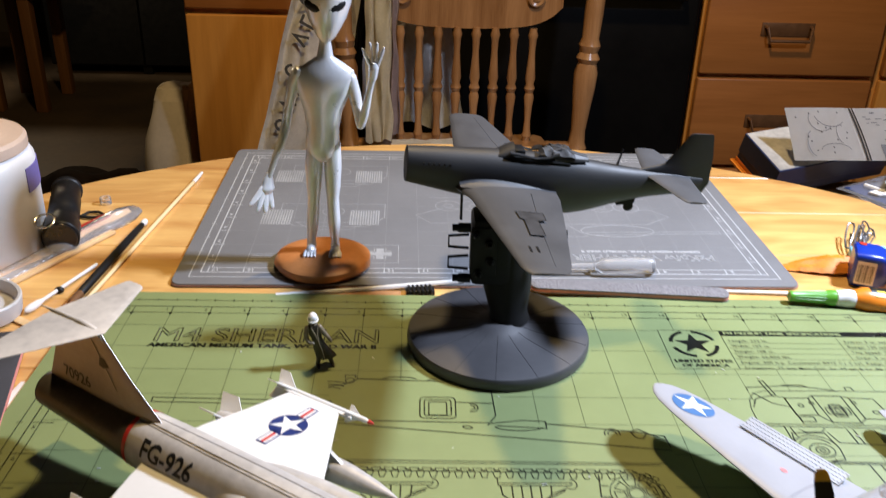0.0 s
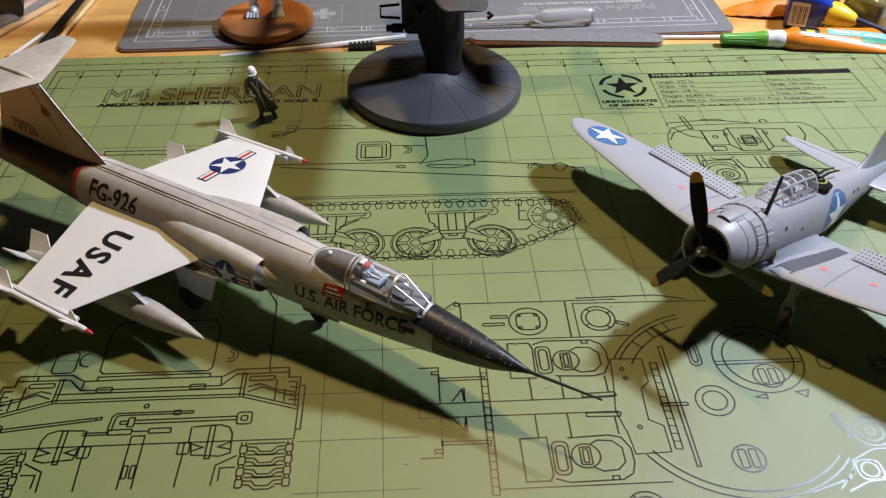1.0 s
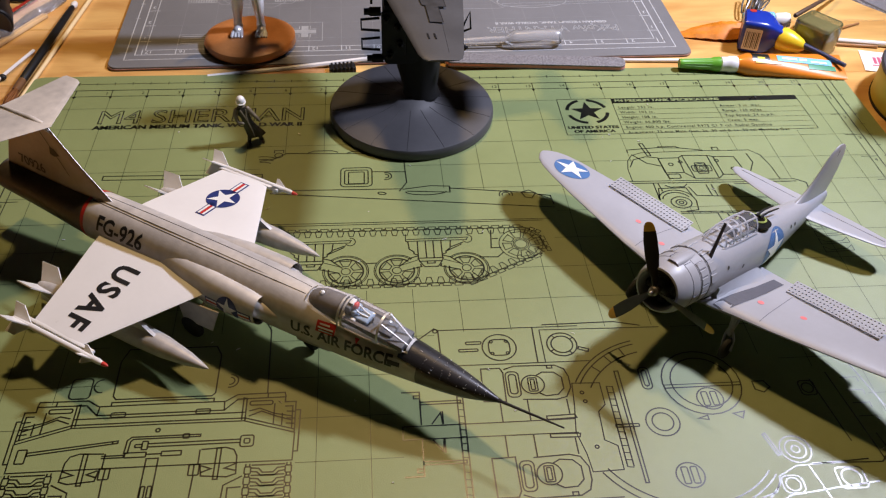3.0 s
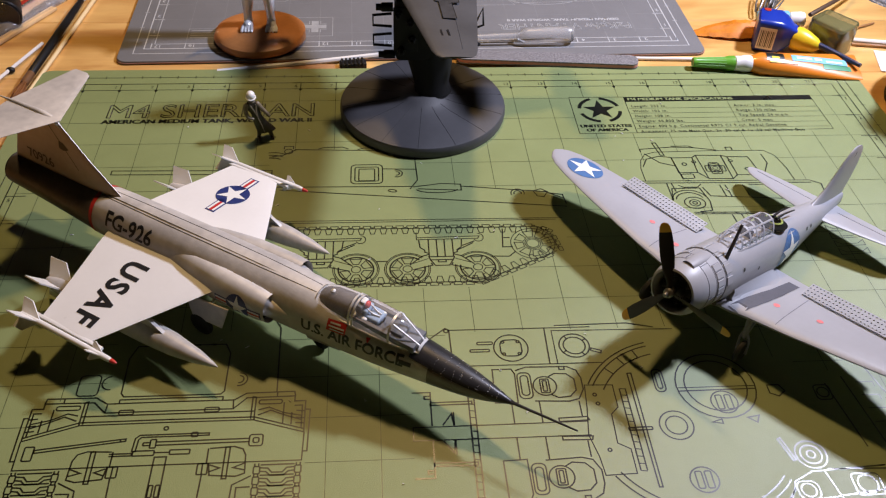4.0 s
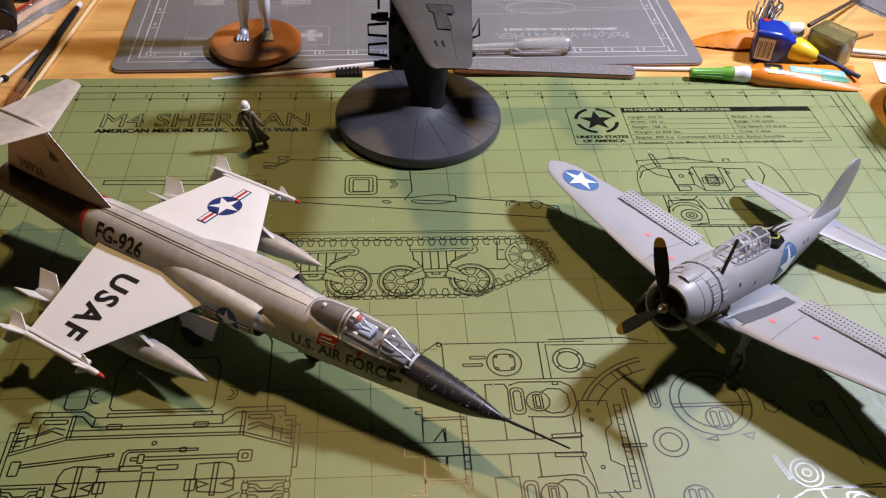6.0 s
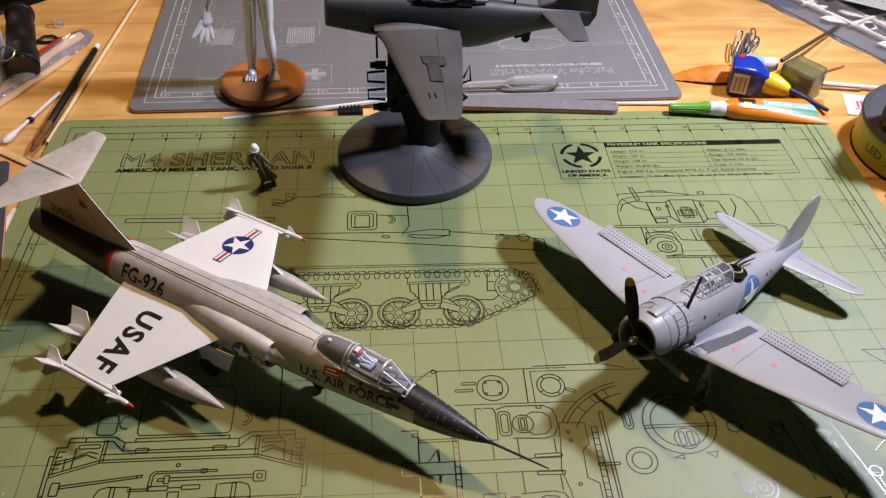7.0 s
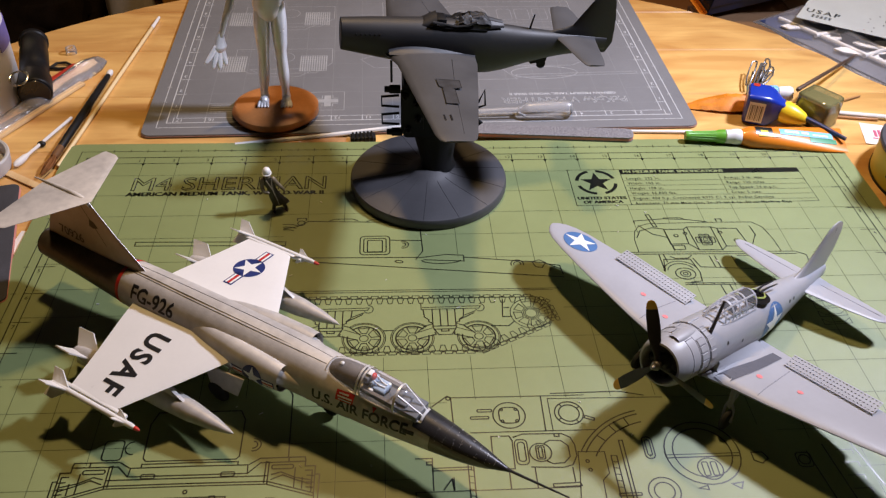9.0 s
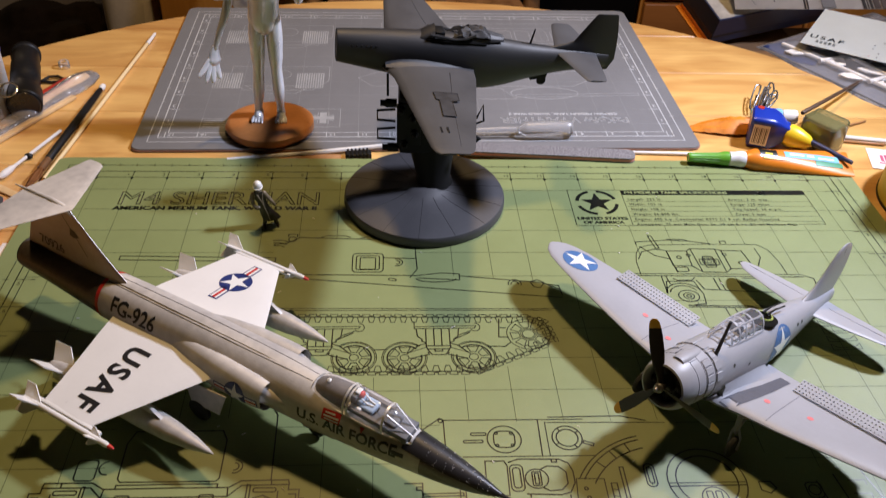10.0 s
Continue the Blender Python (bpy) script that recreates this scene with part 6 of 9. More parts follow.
# wings: flat centre, outer panels rising to rounded tips
WING = [(0, -33.0, 64, -14.0), (16, -35.5, 61, -14.0), (26, -38.5, 57.5, -13.6), (45, -40.2, 52.8, -11.6), (70, -44.0, 45.5, -8.8), (92, -47.6, 37.5, -6.4), (110, -51.5, 30.5, -4.6), (120, -54.5, 24.5, -3.6), (126, -58.0, 17.5, -3.0), (129.5, -62.5, 9.0, -2.7), (131, -66, 2.2, -2.6)]
for s in (1, -1):
    bm = bmesh.new()
    ring_loft(bm, [foil(le, ch, s * v, w, 0.13 if v < 40 else 0.10, 11) for v, le, ch, w in WING])
    wsk = skin(bm)
    wing = part("wing", bm, M_navy, sbd, "light grey wing with rounded tip")
    # perforated dive flap, raised behind the wing
    bm = bmesh.new()
    nu, nv, v0, v1 = 4, 25, 33.0, 84.0
    hinge = lambda v: (-93.0 + (v - 33) * 0.10, interp(WING, v)[2])
    for i in range(nv):
        for j in range(nu):
            va, vb = v0 + (v1 - v0) * i / nv, v0 + (v1 - v0) * (i + 1) / nv
            cell = []
            for q in range(8):
                t = radians(45 * q + 22.5)
                cell.append((0.5 + 0.22 * math.cos(t), 0.5 + 0.22 * math.sin(t)))
            out = []
            for q in range(8):
                t = radians(45 * q + 22.5)
                k = 0.5 / max(abs(math.cos(t)), abs(math.sin(t)))
                x, y = 0.5 + k * math.cos(t), 0.5 + k * math.sin(t)
                out.append((round(x) if abs(x - 0.5) > 0.2 and abs(y - 0.5) > 0.2 else x, round(y) if abs(y - 0.5) > 0.2 and abs(x - 0.5) > 0.2 else y))

            def place(a, b):
                v = va + (vb - va) * a
                hu, hw = hinge(v)
                d = 1.0 + (j + b) * 2.7
                return (hu + 13.5 - d * 0.99, s * v, hw + 2.4 + d * 0.24)
            inn = [bm.verts.new(place(*p)) for p in cell]
            oo = [bm.verts.new(place(*p)) for p in out]
            for q in range(8):
                bm.faces.new((oo[q], oo[(q + 1) % 8], inn[(q + 1) % 8], inn[q]))
    bmesh.ops.remove_doubles(bm, verts=bm.verts, dist=0.05)
    ex = bmesh.ops.extrude_face_region(bm, geom=list(bm.faces))
    bmesh.ops.translate(bm, vec=(0, 0, -0.5), verts=[g for g in ex["geom"] if isinstance(g, bmesh.types.BMVert)])
    part("dive_flap", bm, M_navy, wing, "raised perforated dive flap", smooth=False)
    bm = bmesh.new()
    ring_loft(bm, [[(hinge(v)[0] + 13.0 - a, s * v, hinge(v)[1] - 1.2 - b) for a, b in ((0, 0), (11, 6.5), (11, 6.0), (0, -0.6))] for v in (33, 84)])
    # dark grey here paints the shade under the raised flap
    part("lower_flap", bm, M_walk, wing, "lower dive flap, its shade put into a dark colour", smooth=False)
    DN = cols((0, -1, 0), (1, 0, 0), (0, 0, 1), (0, 0, 30))
    national(sbd, wsk, DN @ Matrix.Translation((-s * 107, -67.5, 0)), (0, 0, -1), 11.2, 0.2, False, M_blue2)
    b = bmesh.new()
    for du, v in ((-56, 31), (-62, 51.5)):
        face(b, circle(-s * v, du, 1.7, n=16))
    part("fuel_mark", onto(b, wsk, DN, (0, 0, -1)), M_pink, wing, "small faded red dot", smooth=False)
    if s > 0:
        b = bmesh.new()
        face(b, [(-s * 15.5, -36.5), (-s * 22.5, -37.2), (-s * 25.0, -46), (-s * 27.0, -56), (-s * 28.2, -68), (-s * 28.6, -88), (-s * 22.5, -88), (-s * 21.5, -68), (-s * 19.5, -56), (-s * 17.5, -46)])
        part("walkway", onto(b, wsk, DN, (0, 0, -1), 0.25), M_walk, wing, "dark non-slip walkway", smooth=False)
    b = bmesh.new()
    ribbon(b, [(-s * 38.5, -41.5), (-s * 38.5, -60), (-s * 38.0, -78)], 0.4, 0)
    part("wing_joint", onto(b, wsk, DN, (0, 0, -1), 0.15), M_seam, wing, "fine joint of the outer wing panel", smooth=False)
    bm = bmesh.new()
    ring_loft(bm, [[(u, s * (h - 1.5), -2 - q), (u, s * (h + 1.0), -6.0 - q), (u, s * (h + w * 0.45), -9.6 - q * 0.5), (u, s * (h + w), -11.2 - 0.06 * max(0, -60 - u)), (u, s * (h + w), -14), (u, s * (h - 2), -14)] for u, h, w, q in ((-40, 13.6, 1.5, 0), (-52, 13.0, 5, 0), (-66, 12.2, 9, 0.4), (-78, 11.4, 11, 1.2), (-86, 10.8, 9.5, 2.8), (-91, 10.4, 3.4, 5.4))])
    part("wing_fillet", bm, M_navy, wing)
    # undercarriage
    leg = part("main_leg", tube(bmesh.new(), [(-43, s * 26, -16), (-41, s * 27.5, -26)], [1.6, 1.4], 10), M_navy, sbd, "grey landing gear leg")
    for q in (-2.5, 2.5):
        part("fork", tube(bmesh.new(), [(-41.4, s * 27.3 + q * 0.5, -24), (-40.8, s * 28.2 + q, -27), (-39.2, s * 29.5 + q, -33.5)], 0.75, 8), M_navy, leg)
    part("drag_strut", tube(bmesh.new(), [(-54, s * 26, -18), (-41, s * 27.6, -27)], 0.8, 6), M_navy, leg)
    part("wheel", lathe(bmesh.new(), [(0.6, -1.8), (4.2, -1.8), (5.8, -1.1), (6.2, 0), (5.8, 1.1), (4.2, 1.8), (0.6, 1.8)], 22, axis_m((-39, s * 29.5, -33), (-39, s * 36, -33))), M_rubber, leg, "black main wheel")
    # tailplane
    bm = bmesh.new()
    TP = [(2, -146, 29, 0.6), (10, -148.5, 26, 0.0), (28, -153, 21, 0.0), (44, -158, 14.5, 0.0), (49, -160.5, 11, 0.0), (52, -163.5, 6.5, 0.0), (53, -166, 2.4, 0.0)]
    ring_loft(bm, [foil(le, ch, s * v, w, 0.09) for v, le, ch, w in TP])
    tp = part("tailplane", bm, M_navy, sbd)
    part("hinge_line", tube(bmesh.new(), [(-165.0, s * 7, 1.0), (-167.0, s * 47, 0.7)], 0.13, 4), M_walk, tp)
# fin and rudder
bm = bmesh.new()
FN = [(6, -132, 52), (9.5, -143, 42), (15, -151.5, 35), (22.5, -157.5, 30), (31, -162.5, 24), (36, -166.5, 17.8), (38.4, -169.5, 11.4), (39.4, -172.5, 5.4)]
ring_loft(bm, [[(p[0], p[2], p[1]) for p in foil(le, ch, w, 0, 0.085)] for w, le, ch in FN])
part("fin", bm, M_navy, sbd, "tall rounded fin and rudder")
part("rudder_hinge", tube(bmesh.new(), [(-172, 0.9, 8), (-174.0, 0.7, 36)], 0.3, 4), M_walk, sbd)
# greenhouse canopy
CS = [(-38.0, 13.2, 4.4, 11.6), (-41.5, 17.0, 5.8, 11.2), (-46, 19.8, 6.6, 10.6), (-55, 21.2, 7.0, 10.0), (-65, 21.4, 7.1, 9.6), (-75, 21.0, 7.0, 9.2), (-80, 20.6, 6.8, 9.0)]
sc = lambda u: interp(list(reversed(CS)), u)
bm = bmesh.new()
ring_loft(bm, [[(u, sc(u)[1] * math.cos(math.pi * k / 14), sc(u)[2] + (sc(u)[0] - sc(u)[2]) * math.sin(math.pi * k / 14) ** 0.75) for k in range(15)] for u in (-38.1, -39.5, -41.5, -43.5, -46, -50, -55, -61, -67, -73, -79.8)], closed=False, cap=False)
M_green_house = film("canopy_perspex", (0.72, 0.73, 0.77), 0.13, 0.05)
gh = part("canopy_glass", bm, M_green_house, sbd, "framed greenhouse canopy glass")
gh.visible_shadow = False
for a in (-38.1, -46.0, -53.5, -60.0, -67.5, -78.4):
    rows = [[(u, (sc(u)[1] + 0.2) * math.cos(math.pi * k / 14), sc(u)[2] + (sc(u)[0] - sc(u)[2] + 0.2) * math.sin(math.pi * k / 14) ** 0.75) for k in range(15)] for u in (a, a - 1.55)]
    part("canopy_frame", ring_loft(bmesh.new(), rows, closed=False, cap=False), M_navy, gh, "grey canopy hoop")
for s in (1, -1):
    for k in (0.6, 4.6):
        pts = [(u, s * (sc(u)[1] + 0.15) * math.cos(math.pi * k / 14), sc(u)[2] + (sc(u)[0] - sc(u)[2] + 0.15) * math.sin(math.pi * k / 14) ** 0.75) for u in (-38.2, -41.5, -46, -55, -65, -79.6)]
        part("canopy_rail", tube(bmesh.new(), pts, 0.6, 5), M_navy, gh)
part("cockpit_floor", box(bmesh.new(), -80, -42, -5.8, 5.8, 9, 13.4, 0.6), M_walk, sbd, "dark cockpit interior")
part("front_seat", box(bmesh.new(), -62, -59, -4, 4, 12, 17.6, 0.8), M_walk, sbd)
# black dish on the closed fuselage paints the shade in the rear pit
part("gunner_pit_shade", lathe(bmesh.new(), [(0.5, 0.6), (7.6, 0.6), (8.4, 1.2), (8.6, 1.9)], 24, Matrix.Translation((-89.5, 0, 10.9)) @ Matrix.Rotation(radians(-6), 4, "Y") @ Matrix.Diagonal((1.3, 1.0, 1, 1))), M_black, sbd, "black dish painting the shade of the rear gunner's cockpit")
part("gun_ring", tube(bmesh.new(), [(-92 + 4.6 * math.cos(radians(q)), 4.6 * math.sin(radians(q)), 13.4) for q in range(0, 300, 20)], 0.55, 5), M_dgreen, sbd, "green gun ring")
for s in (1, -1):
    part("machine_gun", tube(bmesh.new(), [(-92, s * 1.2, 14.6), (-100, s * 1.4, 15.6), (-112, s * 1.6, 14.6)], [0.8, 0.6, 0.4], 6), M_prop, sbd)
part("aerial_mast", tube(bmesh.new(), [(-31, 7.0, 11.5), (-38.5, 5.2, 29.5)], [1.1, 0.8], 6), M_engine, sbd, "dark grey aerial mast")
part("gun_trough", box(bmesh.new(), -36, -26, 3.4, 5.0, 13.6, 14.7, 0.3), M_navy, sbd)
part("gun_trough", box(bmesh.new(), -36, -26, -5.0, -3.4, 13.6, 14.7, 0.3), M_navy, sbd)
part("exhaust_pipe", tube(bmesh.new(), [(-26, 12, -9), (-34, 13.6, -9.5)], 1.3, 8), M_engine, sbd)
part("tail_wheel", lathe(bmesh.new(), [(0.3, -0.9), (2.2, -0.9), (2.8, 0), (2.2, 0.9), (0.3, 0.9)], 14, axis_m((-168, 0, -9.5), (-168, 5, -9.5))), M_rubber, sbd)
part("pitot_tube", tube(bmesh.new(), [(-52, 116, -4), (-44, 116, -7)], 0.5, 6), M_chrome, sbd)
for u, w in ((-44, 5.5), (-61, 1.0), (-122, 3.6), (-128, 3.4)):
    b = bmesh.new()
    face(b, circle(0, 0, 1.1, n=12))
    part("port_hole", onto(b, sbd_skin, cols((-1, 0, 0), (0, 0, 1), (0, 1, 0), (u, 60, w)), (0, -1, 0), 0.15), M_prop, sbd, "small dark port", smooth=False)
LEFT = cols((-1, 0, 0), (0, 0, 1), (0, 1, 0), (-100.0, 60, -2.6))
national(sbd, sbd_skin, LEFT, (0, -1, 0), 12.0, 0.2, False, M_blue2)
RIGHT = cols((1, 0, 0), (0, 0, 1), (0, -1, 0), (-101.0, -60, -2.6))
national(sbd, sbd_skin, RIGHT, (0, 1, 0), 11.4, 0.2, False, M_blue2)


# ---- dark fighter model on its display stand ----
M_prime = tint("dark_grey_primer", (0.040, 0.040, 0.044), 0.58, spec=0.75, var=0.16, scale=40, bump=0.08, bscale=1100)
# same primer, with the shade on fuselage, fin and cockpit put into its colour
M_prime_shaded = tint("primer_shaded", (0.013, 0.013, 0.015), 0.56, spec=0.65, var=0.2, scale=40, bump=0.08, bscale=1100)
M_hatch = tint("worn_dark_primer", (0.026, 0.026, 0.029), 0.6, var=0.5, scale=140)
M_stand = tint("stand_black", (0.008, 0.008, 0.009), 0.55, spec=0.2, var=0.2, scale=60, bump=0.1, bscale=900)
M_disc = tint("stand_grey", (0.046, 0.045, 0.050), 0.52, spec=0.7, var=0.16, scale=30, bump=0.12, bscale=900)
stand = thing("display_stand", "round dark grey display stand with a black machine block", "model stand", mm(239, -13, 0))
bm = lathe(bmesh.new(), [(53, 0), (57, 0.6), (57.4, 3), (57.2, 5.8), (56.2, 7.4), (53, 8.1), (40, 9.3), (24, 10.6), (15, 12.4), (11, 15)], 64)
part("base_disc", bm, M_disc, stand, "sloping grey disc with faint radial joints")
for a in range(14):
    t = radians(a * 360 / 14 + 7)
    bm = tube(bmesh.new(), [(r * math.cos(t), r * math.sin(t), z) for r, z in ((16, 12.3), (24, 10.62), (40, 9.32), (53, 8.12), (56, 7.45))], 0.14, 4)
    part("radial_joint", bm, M_stand, stand)
bm = bmesh.new()
ring_loft(bm, [[(cx + a * math.cos(2 * math.pi * k / 18), cy + b * math.sin(2 * math.pi * k / 18), z) for k in range(18)] for z, cx, cy, a, b in ((14, 7, 4, 13, 12), (20, 6, 5, 12, 11), (34, 5, 8, 15, 12), (48, 4, 10, 16, 13), (62, 4, 10, 15, 13), (84, 6, 10, 13, 11))])
part("column", bm, M_stand, stand, "black tapering column")
blk = part("machine_block", box(bmesh.new(), -19, 6, -3.8, 22, 40, 84, 3.5), M_stand, stand, "black block of pipes and brackets")
part("cross_plate", box(bmesh.new(), -20, -4, -5.0, -3.8, 48, 80, 0.8), M_stand, blk)
for x, z in ((-17, 76), (-9, 70), (-15, 50), (-8, 58)):
    part("fitting", lathe(bmesh.new(), [(2.6, 0), (2.6, 2.4), (1.6, 3.0), (1.2, 5.5), (0.4, 5.8)], 10, axis_m((x, -5.4, z), (x, -12, z))), M_stand, blk)
for x0, z in ((-31, 77), (-30, 43)):
    part("spigot", lathe(bmesh.new(), [(3, 0), (3, 7), (2.2, 8), (2.2, 11)], 14, axis_m((x0 + 11, 2, z), (x0, 2, z))), M_stand, blk)
for z0 in (52, 66):
    part("bracket", tube(bmesh.new(), [(-21, -1, z0 + 8), (-33, -1, z0 + 7), (-33, -1, z0), (-21, -1, z0 - 1)], 0.9, 6), M_stand, blk, "thin bent bracket")
part("rod", tube(bmesh.new(), [(-26, 3, 82), (-26, 3, 98)], 0.9, 6), M_stand, blk)
part("bracket", tube(bmesh.new(), [(34, 2, 62), (39, 2, 64), (38, 2, 76), (34, 2, 66)], 0.8, 6), M_stand, blk)
part("bracket", tube(bmesh.new(), [(34, 2, 48), (37, 2, 50), (34, 2, 52)], 1.2, 6), M_stand, blk)
part("strut", tube(bmesh.new(), [(8, 4, 60), (34, 2, 62)], 1.4, 6), M_stand, blk)

p51 = thing("model_fighter", "dark grey primed model fighter without propeller, on a stand", "model aircraft", craft(180.7, -1.7, 124.7, 187.6, 4.3, -1.4))
PF = [(0, 8.2, 10.8, -10.9), (-18, 9.6, 12.9, -12.6), (-36, 10.6, 14.8, -14.4), (-56, 11.2, 15.8, -15.4), (-76, 11.4, 17.4, -17.6), (-97, 11.2, 18.6, -20.4), (-112, 10.2, 16.6, -20.4), (-130, 8.4, 12.6, -19.0), (-150, 6.2, 9.0, -17.6), (-172, 3.6, 6.6, -17.0), (-189, 1.2, 4.4, -17.0)]
bm = fuselage(bmesh.new(), PF, 0, -188, 32, 4.0, ex=2.2)
part("fuselage", bm, M_prime_shaded, p51)
# flat black disc paints the shade inside the empty nose
part("nose_shade_disc", lathe(bmesh.new(), [(0.4, 0.15), (7.4, 0.15), (8.2, 0.3)], 28, cols((0, 1, 0), (0, 0, 1), (1, 0, 0), (0, 0, -10.9)) @ Matrix.Diagonal((1, 1.27, 1, 1))), M_black, p51, "black disc painting the shade of the empty nose")
for s in (1, -1):
    for q in range(6):
        part("exhaust_stub", lathe(bmesh.new(), [(0.8, 0), (0.9, 1.0), (0.5, 1.1)], 8, axis_m((-9 - 3.1 * q, s * (9.0 + 0.1 * q), -7.2), (-11 - 3.1 * q, s * 12, -7.4))), M_stand, p51)
    bm = bmesh.new()
    ring_loft(bm, [foil(le, ch, s * v, w, th, 11) for v, le, ch, w, th in ((4, -27, 66, -21.5, 0.13), (14, -31, 59, -20.8, 0.12), (26, -35, 54, -20.2, 0.11), (70, -40, 40, -19.3, 0.10), (112, -44.6, 26, -18.4, 0.09), (117, -46.2, 22.6, -18.3, 0.08), (119.5, -49, 17, -18.2, 0.06))])
    wing = part("wing", bm, M_prime, p51, "dark grey wing with square tip")
    bm = bmesh.new()
    rows = []
    for i in range(19):
        f = i / 18
        u = -31 - 53 * f
        reach = 11.0 * math.sin(math.pi * (0.14 + 0.78 * f)) ** 0.6
        top = -20.6 + 3.4 * math.sin(math.pi * min(1.0, 0.12 + 0.88 * f) ** 0.75) * (1.0 - 0.55 * f)
        rise = 5.5 * math.sin(math.pi * (0.12 + 0.76 * f)) ** 0.7
        rows.append([(u, s * (8.6 + reach * q), top + rise * (1 - q) ** 2.2 + 0.2 - 0.9 * max(0.0, q - 0.85)) for q in [k / 8 for k in range(9)]])
    ring_loft(bm, rows, closed=False, cap=False)
    part("root_fairing", bm, M_prime, wing, "smooth fairing at the wing root")
    if s > 0:
        bm = bmesh.new()
        tee = [(-56, 50), (-71, 52), (-70.6, 61.5), (-66, 61.5), (-65.4, 80), (-57.4, 79.4), (-58.4, 60), (-56.4, 59)]
        face(bm, [(x, s * y) for x, y in tee], -16.8)
        part("gun_bay_cover", bm, M_hatch, wing, "slightly darker gun bay cover", smooth=False)
        bm = bmesh.new()
        ribbon(bm, [(x, s * y) for x, y in tee], 0.32, -16.7, True)
        part("gun_bay_joint", bm, M_stand, wing, smooth=False)
        part("shell_chute", box(bmesh.new(), -58, -57, min(s * 92, s * 98), max(s * 92, s * 98), -17.6, -16.9), M_stand, wing, smooth=False)
        part("shell_chute", box(bmesh.new(), -54, -53, min(s * 92, s * 98), max(s * 92, s * 98), -17.6, -16.9), M_stand, wing, smooth=False)
    part("flap_line", tube(bmesh.new(), [(-72, s * 22, -18.3), (-66, s * 66, -18.0), (-62, s * 112, -17.7)], 0.3, 4), M_stand, wing)
    bm = bmesh.new()
    ring_loft(bm, [foil(le, ch, s * v, w, 0.08) for v, le, ch, w in ((2, -149, 29, -11.6), (10, -151, 25.6, -11.4), (36, -156.4, 17, -11.0), (42.5, -158.2, 13.8, -10.9), (43.8, -160, 11, -10.9))])
    part("tailplane", bm, M_prime, p51)
    part("bubble_frame", tube(bmesh.new(), [(-58, s * 6.5, -1.5), (-70, s * 8, -2.6), (-98, s * 7, -4.4)], 0.7, 6), M_stand, p51)
bm = bmesh.new()
ring_loft(bm, [[(p[0], p[2], p[1]) for p in foil(le, ch, w, 0, 0.075)] for w, le, ch in ((-24, -170, 19), (-16, -150, 43), (-9, -141, 51.5), (-5.6, -155, 37.4), (-3.5, -161, 31), (2, -164.6, 27), (13, -171.8, 17.6), (15.4, -173.4, 15.4), (16.2, -174.6, 13.6))])
part("fin", bm, M_prime_shaded, p51)
# solid block, black to paint the shade inside the open cockpit
part("cockpit_shade_block", box(bmesh.new(), -98, -62, -6.6, 6.6, -5.4, -1.6, 0.8), M_black, p51, "black block painting the shade of the open cockpit")
bm = bmesh.new()
WS = [[(u, w * math.cos(math.pi * k / 10), -2.2 + h * math.sin(math.pi * k / 10)) for k in range(11)] for u, w, h in ((-53, 6.5, 1.5), (-58, 7.2, 5.0), (-63, 7.4, 7.6))]
ring_loft(bm, WS, closed=False, cap=False)
part("windscreen", bm, M_prime_shaded, p51, "painted-over windscreen")
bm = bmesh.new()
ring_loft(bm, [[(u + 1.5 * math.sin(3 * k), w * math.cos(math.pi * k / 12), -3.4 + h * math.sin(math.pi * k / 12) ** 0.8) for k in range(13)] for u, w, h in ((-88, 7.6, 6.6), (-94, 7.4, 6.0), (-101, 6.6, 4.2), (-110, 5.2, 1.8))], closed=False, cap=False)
part("rear_fairing", bm, M_prime_shaded, p51, "raised fairing behind the open cockpit")
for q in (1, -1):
    part("cockpit_rim", tube(bmesh.new(), [(-60, q * 7.2, 1.0), (-66, q * 7.6, 0.4), (-76, q * 7.8, -1.6), (-84, q * 7.7, -0.8), (-90, q * 7.4, 1.6)], [0.9, 0.8, 0.7, 0.8, 0.9], 6), M_prime_shaded, p51)
bm = bmesh.new()
g = []
for i in range(15):
    row = []
    for j in range(11):
        u, q = -72 - 30 * i / 14, -1 + 2 * j / 10
        e = min(1.0, i / 4.0) * min(1.0, (14 - i) / 3.0 + 0.25)
        row.append(bm.verts.new((u + 1.6 * noise.noise((i * 0.6, j * 0.5, 2)), 7.4 * q, -2.6 + e * (6.6 * math.sqrt(max(0.0, 1 - 0.8 * q * q)) + 1.9 * noise.noise((i * 0.5, j * 0.45, 9))))))
    g.append(row)
for i in range(14):
    for j in range(10):
        if not (4 <= i <= 6 and 2 <= j <= 5) and not (i < 3 and 4 <= j <= 8):
            bm.faces.new((g[i][j], g[i + 1][j], g[i + 1][j + 1], g[i][j + 1]))
bmesh.ops.solidify(bm, geom=list(bm.faces), thickness=0.4)
part("crumpled_cover", bm, M_prime, p51, "crumpled grey cover over the rear cockpit", angle=22)
part("pilot_seat", box(bmesh.new(), -88, -84, -4.5, 4.5, -4, 3.0, 1.0), M_prime, p51)
part("seat_frame", tube(bmesh.new(), [(-86, -4, 2), (-92, -4, 3.6), (-97, 0, 2.6), (-92, 4, 3.6), (-86, 4, 2)], 0.8, 6), M_disc, p51)
part("instrument_hood", box(bmesh.new(), -70, -63, -5.5, 5.5, -3, 2.4, 1.2), M_stand, p51)
part("aerial", tube(bmesh.new(), [(-130, 0, -8), (-132, 0, 4)], [0.8, 0.5], 6), M_stand, p51)
